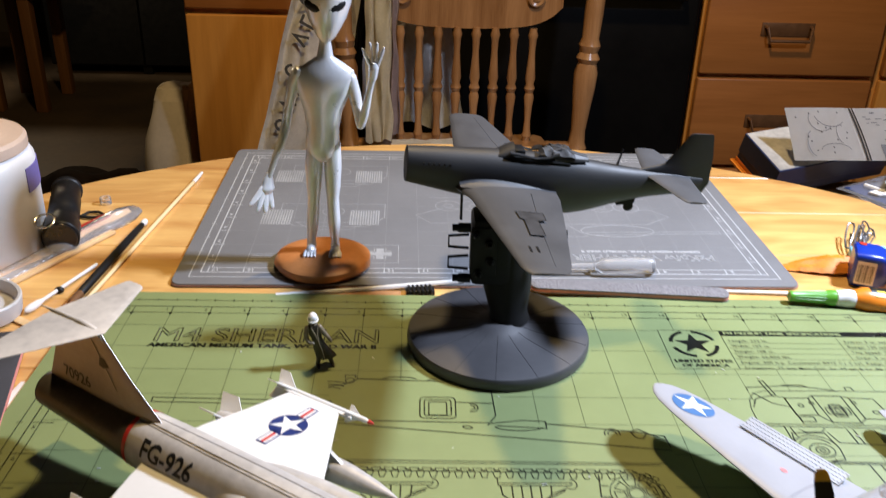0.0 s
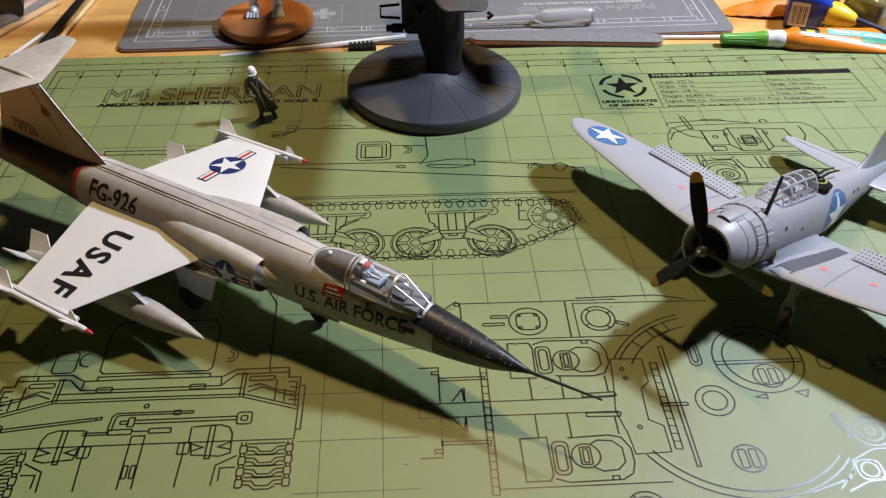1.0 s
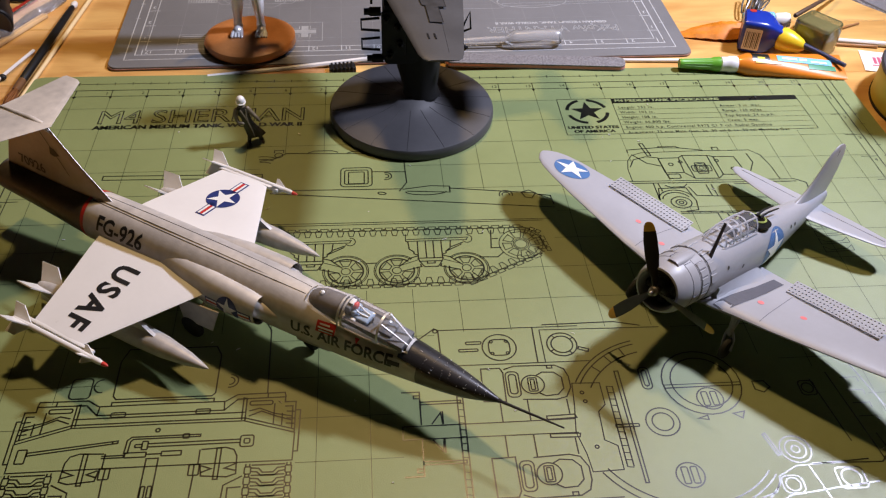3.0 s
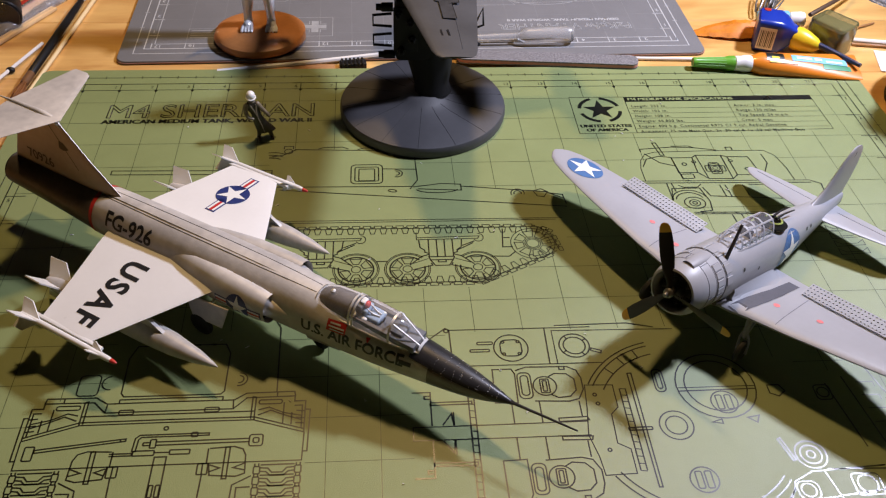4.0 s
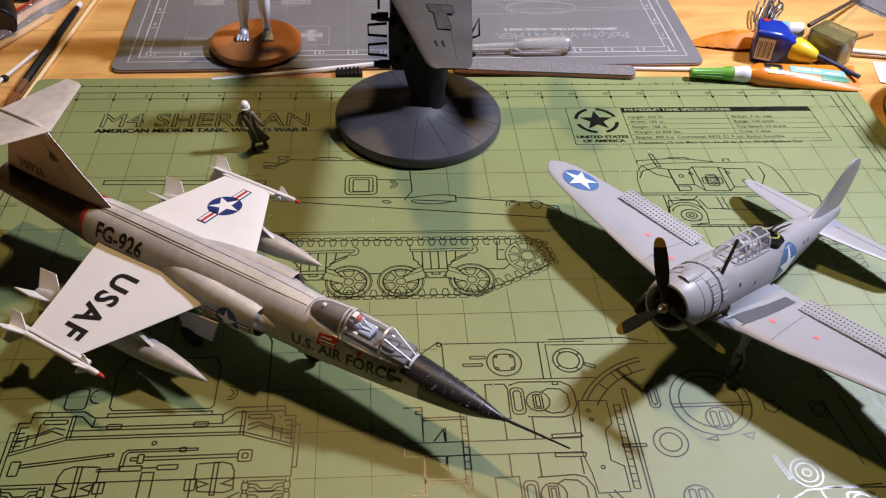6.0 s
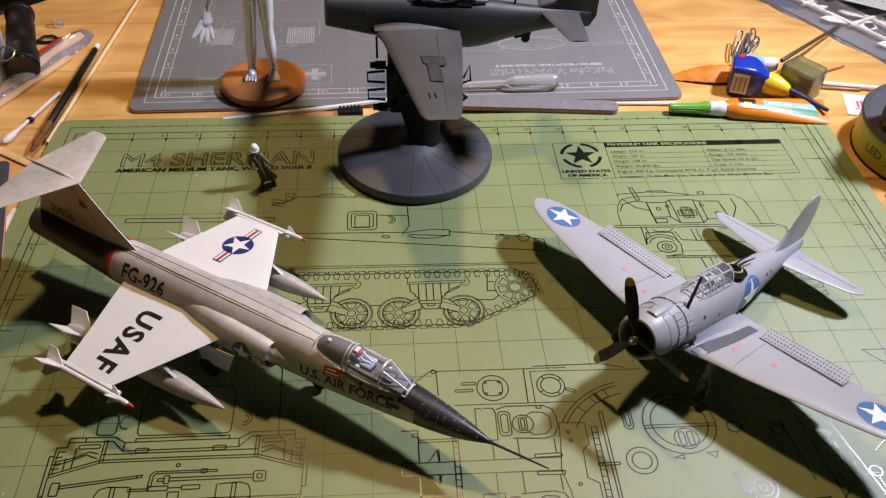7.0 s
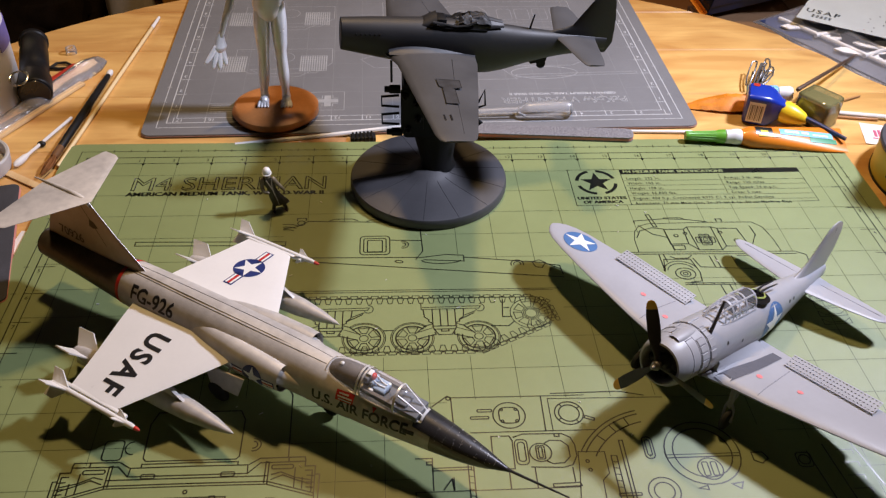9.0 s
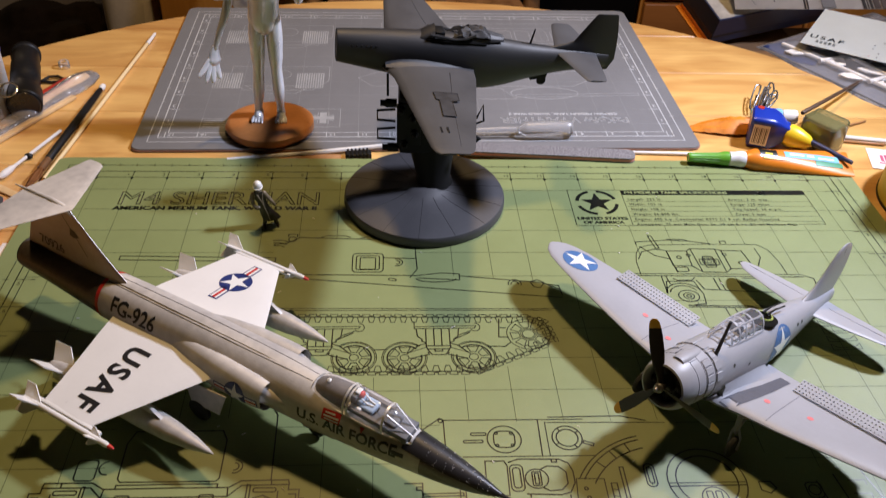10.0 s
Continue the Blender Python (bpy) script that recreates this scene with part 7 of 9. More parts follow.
tw = part("tail_wheel_leg", tube(bmesh.new(), [(-138, 0, -26), (-142, 0, -33)], 1.4, 6), M_stand, p51)
part("tail_wheel", lathe(bmesh.new(), [(0.4, -1.2), (2.8, -1.2), (3.4, 0), (2.8, 1.2), (0.4, 1.2)], 14, axis_m((-143, 0, -33.5), (-143, 5, -33.5))), M_stand, tw)
for s in (1, -1):
    part("tail_wheel_door", prism(bmesh.new(), [(-130, -26), (-146, -24), (-145, -30), (-134, -32)], -0.3, 0.3, m=cols((1, 0, 0), (0, 0, 1), (0, -1, 0), (0, s * 2.6, 0))), M_stand, p51, smooth=False)


# ---- silver statuette ----
M_alien = tint("silver_lacquer", (0.86, 0.86, 0.885), 0.30, 0.36, var=0.06, scale=60, coat=0.45)
M_clay = tint("terracotta", (0.44, 0.172, 0.050), 0.42, var=0.18, scale=40, bump=0.15, bscale=500)


def limb(bm, pts, rs, seg=14):
    """A smooth limb through points, rounded at both ends."""
    fine, fr = [], []
    n = len(pts)
    for i in range(n - 1):
        p0, p1, p2, p3 = Vector(pts[max(0, i - 1)]), Vector(pts[i]), Vector(pts[i + 1]), Vector(pts[min(n - 1, i + 2)])
        for k in range(5):
            t = k / 5
            fine.append(0.5 * ((2 * p1) + (p2 - p0) * t + (2 * p0 - 5 * p1 + 4 * p2 - p3) * t * t + (3 * p1 - p0 - 3 * p2 + p3) * t**3))
            fr.append(rs[i] + (rs[i + 1] - rs[i]) * (3 * t * t - 2 * t**3))
    fine.append(Vector(pts[-1]))
    fr.append(rs[-1] * 0.9)
    d0, d1 = (fine[0] - fine[1]).normalized(), (fine[-1] - fine[-2]).normalized()
    fine = [fine[0] + d0 * fr[0] * 0.85, fine[0] + d0 * fr[0] * 0.6] + fine + [fine[-1] + d1 * fr[-1] * 0.6, fine[-1] + d1 * fr[-1] * 0.85]
    fr = [fr[0] * 0.35, fr[0] * 0.8] + fr + [fr[-1] * 0.75, fr[-1] * 0.3]
    return tube(bm, fine, fr, seg)


bm = bmesh.new()
# torso
ring_loft(bm, [[(x + a * math.cos(2 * math.pi * k / 24), y + b * math.sin(2 * math.pi * k / 24), z) for k in range(24)] for z, x, y, a, b in ((80, 2, 0, 5, 5), (84, 2, 0, 10, 7.5), (92, 2, 0, 11.8, 8), (104, 3, 0, 11.2, 7.4), (116, 3.4, 0, 13.2, 7.8), (128, 4.4, 0, 17.6, 8.8), (138, 5.4, 0, 20.4, 9.0), (144, 6, 0, 19.0, 7.6), (149, 6, 0, 12, 5.8), (153, 6, 0, 5.6, 4.4), (162, 6.4, -0.5, 3.9, 3.6), (176, 7, -1, 4.0, 4.0))])
# head
ring_loft(bm, [[(x + 1.12 * a * math.cos(2 * math.pi * k / 24), y + 1.1 * b * math.sin(2 * math.pi * k / 24), z + 8) for k in range(24)] for z, x, y, a, b in ((156, 7.5, -5, 2.6, 2.8), (159, 7.8, -4.4, 5.4, 5.6), (165, 8.2, -3.0, 8.4, 9.2), (171, 8.4, -1.6, 11.2, 12.6), (179, 8.6, 0.4, 13.6, 15.2), (188, 8.6, 1.6, 15.4, 17), (197, 8.6, 2, 15.2, 16.6), (205, 8.4, 2, 12, 13.6), (210, 8.2, 2, 7, 8.4), (212, 8, 2, 2, 2.5))])
# legs
for hx, kx, ax, fx in ((-4.4, -5.6, -8.6, -0.6), (8.8, 8.0, 8.6, 0.8)):
    limb(bm, [(hx + 0.8, 0, 92), (hx, 0, 76), ((hx + kx) / 2, 0.2, 62), (kx, 0.4, 50), ((kx + ax) / 2, 0.8, 33), (ax, 0.4, 18), (ax, 0, 12.5)], [5.2, 6.2, 5.6, 4.5, 4.6, 3.2, 3.8])
    limb(bm, [(ax, 2.6, 11.8), (ax + fx * 0.4, -4, 11.4), (ax + fx, -7, 10.6)], [3.4, 3.6, 3.0])
    for t in range(4):
        limb(bm, [(ax + (t - 1.5) * 1.3, -2, 11.4), (ax + fx + (t - 1.5) * 2.1, -8, 10.8), (ax + fx + (t - 1.5) * 2.5, -12, 9.8)], [1.6, 1.5, 1.2], 8)
# lowered arm with open hand
limb(bm, [(-12, 0, 142), (-16.5, 1, 132), (-20.5, 1, 116), (-23, 0, 104), (-26, -4, 93), (-29.8, -8, 84), (-32.6, -9.4, 76), (-34.6, -10.5, 70.5)], [4.8, 4.3, 3.5, 3.3, 3.1, 2.5, 2.2, 1.9])
palm = bmesh.new()
limb(palm, [(0, 0, 3), (-0.6, 0, -2), (-1.4, 0, -8)], [2.0, 3.4, 4.8], 12)
for dx, dz in ((-10.5, -8), (-6.5, -14), (-2.0, -16.5), (2.4, -15)):
    limb(palm, [(-1.4 + dx * 0.24, 0, -6), (-1.7 + dx * 0.7, -0.8, -7 + dz * 0.6), (-1.9 + dx, -1.8, -7 + dz)], [2.3, 2.0, 1.4], 8)
merge(bm, palm, Matrix.Translation((-34.8, -10.6, 69.5)) @ Matrix.Rotation(radians(42), 4, "Z") @ Matrix.Diagonal((1.3, 0.55, 1.0, 1)))
# raised arm, hand up
limb(bm, [(22, 0, 139), (25, 0, 128), (28, -2, 112), (29, -3, 107)], [4.6, 4.3, 3.5, 3.2])
limb(bm, [(29, -3, 107), (32, -6, 116), (36, -9, 134), (38, -10, 142)], [3.2, 3.0, 2.2, 2.4])
limb(bm, [(38, -10, 142), (39, -10.5, 150)], [3.0, 3.6])
for dx, dz in ((-7, 11), (-2.5, 15), (2.2, 15), (6.5, 12)):
    limb(bm, [(39 + dx * 0.3, -10.5, 150), (39 + dx * 0.75, -11, 150 + dz * 0.6), (39 + dx, -11.5, 150 + dz)], [1.6, 1.3, 0.9], 8)
# almond eyes, as raised dark lids
eye0 = len(bm.faces)
for s in (1, -1):
    e = Matrix.Translation((8.2 + s * 7.8, -12.6, 188)) @ Matrix.Rotation(radians(s * 28), 4, "Z") @ Matrix.Rotation(radians(-s * 22), 4, "Y") @ Matrix.Diagonal((6.6, 1.8, 3.6, 1))
    bmesh.ops.create_icosphere(bm, subdivisions=2, radius=1.0, matrix=e)
statue = part("alien_statuette", bm, M_alien, None)
statue.matrix_basis = mm(118, 93, 0)
statue.data.materials.append(M_dark)
for f in statue.data.polygons[eye0:]:
    f.material_index = 1
tagged(statue, "shiny silver alien statuette with one raised arm", "statuette")
bm = bmesh.new()
ring_loft(bm, [[((r + 0.6 * math.sin(3 * t + z)) * math.cos(t), (r + 0.5 * math.sin(2 * t)) * math.sin(t) * 0.96, z) for t in (2 * math.pi * k / 48 for k in range(48))] for r, z in ((31.5, 0), (34, 1.2), (35, 4), (34.2, 6.8), (31, 8.3), (20, 8.8), (8, 9.0))])
base = part("clay_base", bm, M_clay, None)
base.matrix_basis = mm(118, 88, 0)
tagged(base, "round orange-brown clay base under the silver statuette", "statue base")

# ---- small standing figurine ----
M_fig = tint("dark_leather_paint", (0.030, 0.023, 0.016), 0.30, var=0.6, scale=260, spec=0.6, bump=0.5, bscale=700)
M_cloth = tint("khaki_paint", (0.17, 0.135, 0.085), 0.45, var=0.4, scale=300)
bm = bmesh.new()
# long coat, open in front and flared to one side
ring_loft(bm, [[(x + a * (1 + 0.10 * math.sin(5 * t + z * 0.2)) * math.cos(t), y + b * (1 + 0.12 * math.cos(4 * t + z * 0.3)) * math.sin(t), z) for t in (2 * math.pi * k / 20 for k in range(20))] for z, x, y, a, b in ((5.6, 4.6, 0, 6.0, 3.6), (8, 3.6, 0, 5.6, 3.5), (12.5, 1.8, 0, 4.3, 3.1), (17, 0.3, 0, 3.1, 2.5), (18.2, 0.0, 0, 3.2, 2.6), (19.2, -0.3, 0, 2.9, 2.3), (23.5, -1.5, 0, 3.9, 2.5), (26.6, -2.0, 0, 4.0, 2.4), (28.4, -2.2, 0, 2.6, 1.8), (29.4, -2.2, 0, 1.4, 1.3), (31, -2.2, 0, 1.4, 1.3))])
for hx, fx, fy in ((0.6, -0.6, -1.6), (6.4, 8.0, -0.6)):
    limb(bm, [(hx, 0, 7), ((hx + fx) / 2, -0.6, 3.8), (fx, -1, 1.5)], [1.7, 1.4, 1.3], 10)
    limb(bm, [(fx, 0.2, 1.2), (fx + 0.2, -2.4 + fy * 0.3, 1.0), (fx + 0.4, -3.8 + fy * 0.4, 0.8)], [1.3, 1.1, 0.8], 8)
cloth0 = len(bm.faces)
limb(bm, [(-5.4, 0, 26.6), (-6.6, -0.8, 22.4), (-5.6, -2.4, 18.6), (-2.8, -3.4, 17.6)], [1.7, 1.5, 1.25, 1.0], 10)
limb(bm, [(1.4, 0, 26.6), (3.8, -0.8, 23), (6.6, -1.8, 19.4), (7.8, -2.4, 17.4)], [1.7, 1.5, 1.2, 0.9], 10)
tube(bm, [(-3.4, -2.5, 27.2), (-1.4, -3.0, 23), (0.4, -2.9, 18.4)], 0.45, 6)
tube(bm, [(0.2, -2.2, 27.4), (-0.2, -2.9, 23), (0.4, -2.9, 18.4)], 0.4, 6)
tube(bm, [(0.4, -2.9, 17.8), (2.2, -3.6, 12), (3.4, -3.9, 6.6)], 0.4, 6)
tube(bm, [(-2.2 + 1.9 * math.cos(q), -0.2 + 1.7 * math.sin(q), 29.0) for q in [2 * math.pi * k / 12 for k in range(13)]], 0.6, 6)
helm0 = len(bm.faces)
bmesh.ops.create_icosphere(bm, subdivisions=3, radius=2.9, matrix=Matrix.Translation((-2.2, 0.2, 33.2)) @ Matrix.Diagonal((0.98, 1.05, 1.06, 1)))
lathe(bm, [(2.8, -0.5), (3.3, -0.6), (3.3, 0), (2.7, 0.2)], 18, Matrix.Translation((-2.2, -0.4, 32.4)) @ Matrix.Rotation(radians(12), 4, "X"), cap=False)
fig = part("pilot_figurine", bm, M_fig, None)
fig.matrix_basis = mm(129, -44, 0, 0, 0, 12)
for extra in (M_cloth, M_white):
    fig.data.materials.append(extra)
for k, f in enumerate(fig.data.polygons):
    f.material_index = 2 if k >= helm0 else 1 if k >= cloth0 else 0
tagged(fig, "tiny dark painted pilot figurine with a white helmet", "figurine")


# ---- hobby clutter on the table ----
ZT = -3.0
M_pvc = tint("white_polythene", (0.70, 0.70, 0.72), 0.4, var=0.04, scale=30)
M_tan = tint("tan_collar", (0.55, 0.42, 0.33), 0.5, var=0.08)
M_stickw = timber("pale_birch", (0.72, 0.52, 0.28), (0.56, 0.36, 0.16), 3.0, 0.55, 0.0, "Y")
M_skewer = timber("pale_bamboo", (0.84, 0.68, 0.40), (0.70, 0.52, 0.26), 3.0, 0.5, 0.0, "Z")
M_whitep = tint("white_card", (0.74, 0.72, 0.70), 0.6, var=0.05, scale=30)
M_red = tint("red_plastic", (0.42, 0.035, 0.02), 0.35, var=0.12, scale=60)
M_chrome = tint("bright_steel", (0.62, 0.60, 0.57), 0.22, 1.0, var=0.1, scale=80)
M_film = film("clear_plastic_film", (0.70, 0.66, 0.66), 0.27, 0.13, 0.5)
M_bagfilm = film("clear_bag_film", (0.66, 0.64, 0.66), 0.16, 0.14, 0.4)
M_clearp = film("clear_polythene", (0.80, 0.80, 0.82), 0.24, 0.30)
M_bristle = tint("brown_bristle", (0.20, 0.075, 0.02), 0.5, var=0.35, scale=160, bump=0.4, bscale=1500)
M_pad = tint("sanding_grit", (0.045, 0.045, 0.055), 0.85, var=0.3, scale=70, bump=0.6, bscale=3000)
M_padw = tint("grey_grit", (0.22, 0.21, 0.22), 0.7, var=0.4, scale=800, bump=0.6, bscale=3000, fleck=(0.05, 0.05, 0.055))
M_pink = tint("pink_foam", (0.60, 0.24, 0.20), 0.8, var=0.1)
M_lime = tint("lime_green_plastic", (0.12, 0.36, 0.03), 0.3, var=0.08, scale=60, spec=0.6)
M_orange = tint("orange_foil", (0.72, 0.22, 0.015), 0.3, var=0.1, scale=40, coat=0.3)
M_orangeleaf = tint("crumpled_orange_foil", (0.60, 0.19, 0.008), 0.5, 0.0, var=0.35, scale=50, bump=0.3, bscale=130, spec=0.25)
M_blue = tint("royal_blue_plastic", (0.012, 0.035, 0.33), 0.3, var=0.08, scale=50, spec=0.6)
M_navy = tint("navy_plastic", (0.02, 0.035, 0.11), 0.35, var=0.12)
M_yellow = tint("yellow_plastic", (0.80, 0.58, 0.015), 0.35, var=0.06)
M_label = tint("yellow_label", (0.62, 0.47, 0.035), 0.45, var=0.08, scale=20)
M_sky = tint("pale_blue_print", (0.20, 0.50, 0.72), 0.4, var=0.06)
M_green2 = tint("green_print", (0.02, 0.24, 0.10), 0.4)
M_olive = film("olive_glass", (0.26, 0.24, 0.10), 0.50, 0.06)
M_olivep = tint("olive_paint", (0.13, 0.115, 0.045), 0.4, var=0.3, scale=70)
M_lid = tint("grey_lacquered_lid", (0.075, 0.075, 0.085), 0.5, 0.2, var=0.12, scale=20)
M_brownglass = tint("reddish_brown_paint", (0.20, 0.06, 0.035), 0.25, var=0.35, scale=40, coat=0.5)
M_frost = tint("frosted_polythene", (0.72, 0.70, 0.69), 0.45, var=0.06, scale=30)
M_frost.node_tree.nodes["Principled BSDF"].inputs["Transmission Weight"].default_value = 0.35
M_pinkink = tint("pink_ink", (0.50, 0.10, 0.18), 0.5)


def rod(name, p0, p1, r, material, label, category, r1=None, seg=10):
    """A thin stick lying between two points."""
    d = Vector(p1) - Vector(p0)
    rr = r if r1 is None else r1
    bm = bmesh.new()
    tube(bm, [(0, 0, 0), (0, 0, 0.8), (0, 0, d.length * 0.5), (0, 0, d.length - 0.8), (0, 0, d.length)], [r * 0.75, r, (r + rr) / 2, rr, rr * 0.75], seg)
    ob = part(name, bm, material, None)
    ob.matrix_basis = Matrix.Scale(0.001, 4) @ axis_m(p0, p1) @ Matrix.Scale(1000, 4)
    return tagged(ob, label, category)


def lying(name, label, category, p0, p1):
    """A thing whose z axis runs from p0 to p1 (millimetres)."""
    m = axis_m(p0, p1)
    m.translation = Vector(p0) * 0.001
    return thing(name, label, category, m)


# large white bottle
bt = thing("white_bottle", "large plain white plastic bottle with a tan collar", "bottle", mm(-146, 110, ZT))
part("body", lathe(bmesh.new(), [(46, 0), (50, 1.5), (52, 5), (52.6, 34), (53.2, 66), (52.6, 72), (50.5, 76), (48, 78)], 56), M_pvc, bt)
part("collar", lathe(bmesh.new(), [(48, 78.2), (50, 79), (50.2, 81), (50, 86), (48, 88.5), (43, 89)], 56), M_tan, bt, "tan collar")
part("cap", lathe(bmesh.new(), [(30, 89.2), (31.5, 90), (31.5, 104), (30, 107), (20, 108.5)], 48), M_pvc, bt)
part("label", prism(bmesh.new(), [(52.0 * math.cos(a), 52.9 * math.sin(a)) for a in [radians(-8 + 3 * i) for i in range(14)]] + [(53.6 * math.cos(a), 53.6 * math.sin(a)) for a in [radians(31 - 3 * i) for i in range(14)]], 50, 68), tint("violet_print", (0.16, 0.14, 0.42), 0.5), bt, "violet printed label")
M_lens = tint("dark_lens", (0.012, 0.014, 0.02), 0.2, var=0.2)
# pocket torch with ring and strap
tc0, tc1 = Vector((-78, 104, ZT + 13.4)), Vector((-108, 198, ZT + 13.4))
tl = (tc1 - tc0).length
torch = lying("pocket_torch", "black metal pocket torch lying on the table", "torch", tc0, tc1)
part("barrel", lathe(bmesh.new(), [(9, 0), (12.6, 0), (13.4, 1), (13.4, 22), (11.6, 25), (11.2, 27), (11.2, 40), (11.8, 41), (11.8, 74), (11.2, 75), (11.2, tl - 6), (12.4, tl - 5), (12.4, tl - 1), (11, tl)], 36), M_dark, torch)
part("lens", lathe(bmesh.new(), [(11.4, -1.2), (11.8, -0.6), (11.8, 0.6), (8, 0.9)], 32), M_lens, torch, "dark glass lens")
tagged(part("key_ring", tube(bmesh.new(), [(7.2 * math.cos(a), 7.2 * math.sin(a), 0) for a in [2 * math.pi * i / 24 for i in range(25)]], 0.8, 8), M_chrome, None, m=Matrix.Translation((-87, 103, 24.6)) @ Matrix.Rotation(radians(22), 4, "X")), "bright steel key ring resting on the torch", "key ring")
bm = bmesh.new()
tube(bm, [(-88, 168, 1), (-84, 176, 1.4), (-77, 178, 1), (-71, 174, 0.4), (-73, 169, 0.4), (-80, 167, 0.8), (-88, 168, 1)], 1.3, 8)
tagged(part("wrist_strap", bm, M_dark, None, m=Matrix.Translation((0, 0, ZT + 1.2))), "black cord wrist strap in a loop beside the torch", "strap")
# red stick, sleeve of sticks, brush, skewer, swab
bm = bmesh.new()
box(bm, -2.6, 2.6, 0, 56, 0, 3.2, 1.0)
tagged(part("red_stick", bm, M_red, None, m=Matrix.Translation((-91, 124, ZT)) @ Matrix.Rotation(radians(-25), 4, "Z")), "flat red plastic stick behind the clear sleeve", "stick")
s0, s1 = Vector((-112, 34, ZT + 3)), Vector((-42, 172, ZT + 7))
sleeve = thing("plastic_sleeve", "clear plastic sleeve holding a flat wooden stick", "packaging")
d2 = (s1 - s0).normalized()
rings = []
for i in range(17):
    f = i / 16
    c = s0.lerp(s1, f)
    n = Vector((-d2.y, d2.x, 0))
    hw = 7.2 + 3.6 * f + 0.7 * math.sin(9 * f)
    hh = (3.2 + 3.4 * f) * (1 - 0.55 * max(0, f - 0.9) / 0.1) + 0.4 * math.sin(14 * f + 1)
    rings.append([c + n * (hw * math.cos(a) * (0.7 if i == 16 else 1) + 3) + Vector((0, 0, max(0.3 - c.z + ZT, hh * math.sin(a) + 0.25 * math.sin(7 * a + 11 * f)))) for a in [2 * math.pi * k / 20 for k in range(20)]])
bm = bmesh.new()
ring_loft(bm, rings)
ob = part("film", bm, M_film, sleeve, "crinkled clear film")
ob.visible_shadow = False
bm = bmesh.new()
box(bm, -3, 3, 0, 118, 0, 2.4, 0.5)
part("flat_stick", bm, M_stickw, sleeve, m=Matrix.Translation((-105.5, 36, ZT + 0.6)) @ Matrix.Rotation(radians(-26.5), 4, "Z"))
brush = lying("paint_brush", "paintbrush with a black handle and brown bristles", "brush", (-43, 22, ZT + 3.6), (-33, 152, ZT + 3.6))
part("handle", lathe(bmesh.new(), [(2.4, 16), (2.9, 17), (3.0, 60), (2.7, 110), (2.3, 128), (1.6, 130)], 20), M_dark, brush)
# white tip of a swab under the brush, added as part of its handle
part("swab_end", lathe(bmesh.new(), [(1.6, 130.2), (2.5, 131.5), (2.7, 134), (2.0, 137), (0.6, 138)], 16), M_whitep, brush, "white swab tip added at the end of the handle")
part("ferrule", lathe(bmesh.new(), [(2.6, 2), (2.9, 4), (2.9, 15.9), (2.4, 16)], 20), M_brass, brush, "brass ferrule")
bm = bmesh.new()
rnd = random.Random(4)
for i in range(26):
    a, q = rnd.uniform(0, 6.28), rnd.uniform(0.3, 2.6)
    e = rnd.uniform(1.0, 2.1)
    tube(bm, [(q * math.cos(a), q * math.sin(a), 3), (q * math.cos(a) * e, q * math.sin(a) * e, -8), (q * math.cos(a) * e * 0.6 + rnd.uniform(-1, 1), q * math.sin(a) * e * 0.5, -19 - rnd.uniform(0, 4))], [0.5, 0.5, 0.15], 5)
tagged(part("bristles", bm, M_bristle, brush, "splayed brown bristles"), "splayed brown bristles", kind="stuff")
rod("wooden_skewer", (-37.5, 14, ZT + 2.2), (-15.5, 247, ZT + 2.2), 1.5, M_skewer, "long pale wooden skewer lying on the table", "skewer", 1.6)
rod("skewer_tip", (-15.4, 247.5, ZT + 2.2), (-13.2, 271, ZT + 2.2), 1.75, M_whitep, "pale plastic tip on the wooden skewer", "tip", 1.3)
swab = lying("cotton_swab", "white cotton swab on a pale wooden stick", "swab", (-69, 14, ZT + 3), (-46, 84, ZT + 2.6))
part("stem", tube(bmesh.new(), [(0, 0, 8), (0, 0, 40), (0, 0, 73)], 1.25, 8), M_whitep, swab)
part("cotton_tip", lathe(bmesh.new(), [(0.6, 0), (2.2, 2), (2.7, 6), (2.4, 12), (1.4, 16.5)], 16), M_whitep, swab, "white cotton tip")
bm = bmesh.new()
bmesh.ops.create_icosphere(bm, subdivisions=2, radius=3.0, matrix=Matrix.Diagonal((1.1, 0.9, 0.8, 1)))
tagged(part("dark_bead", bm, M_dark, None, m=Matrix.Translation((-58.5, 45, ZT + 2.4))), "small dark rounded scrap beside the swab", "scrap")
bm = bmesh.new()
lathe(bm, [(2.2, 0), (4.6, 0), (4.9, 1), (4.6, 6), (2.6, 6.2), (2.2, 5)], 20, cap=False)
tagged(part("plastic_ferrule", bm, M_clearp, None, m=Matrix.Translation((-78, 200, ZT)) @ Matrix.Rotation(radians(6), 4, "X")), "small clear plastic ring lying by itself", "ring")
# frosted lid, sanding pad, sticks under it
bm = bmesh.new()
lathe(bm, [(22.5, 0), (25, 0.6), (25.4, 2), (25.4, 12), (24.4, 13), (22.8, 12.4), (22.4, 3.4), (2, 3)], 48)
tagged(part("frosted_lid", bm, M_frost, None, m=Matrix.Translation((-97, 12, ZT + 4)) @ Matrix.Rotation(radians(8), 4, "Y")), "translucent round plastic lid lying open side up", "lid")
bm = bmesh.new()
box(bm, 0, 46, 0, 6, 0, 1.6, 0.3)
tagged(part("flat_wooden_stick", bm, M_stickw, None, m=Matrix.Translation((-84, 12, ZT + 0.2)) @ Matrix.Rotation(radians(-33), 4, "Z")), "pale flat wooden stick under the lid", "stick")
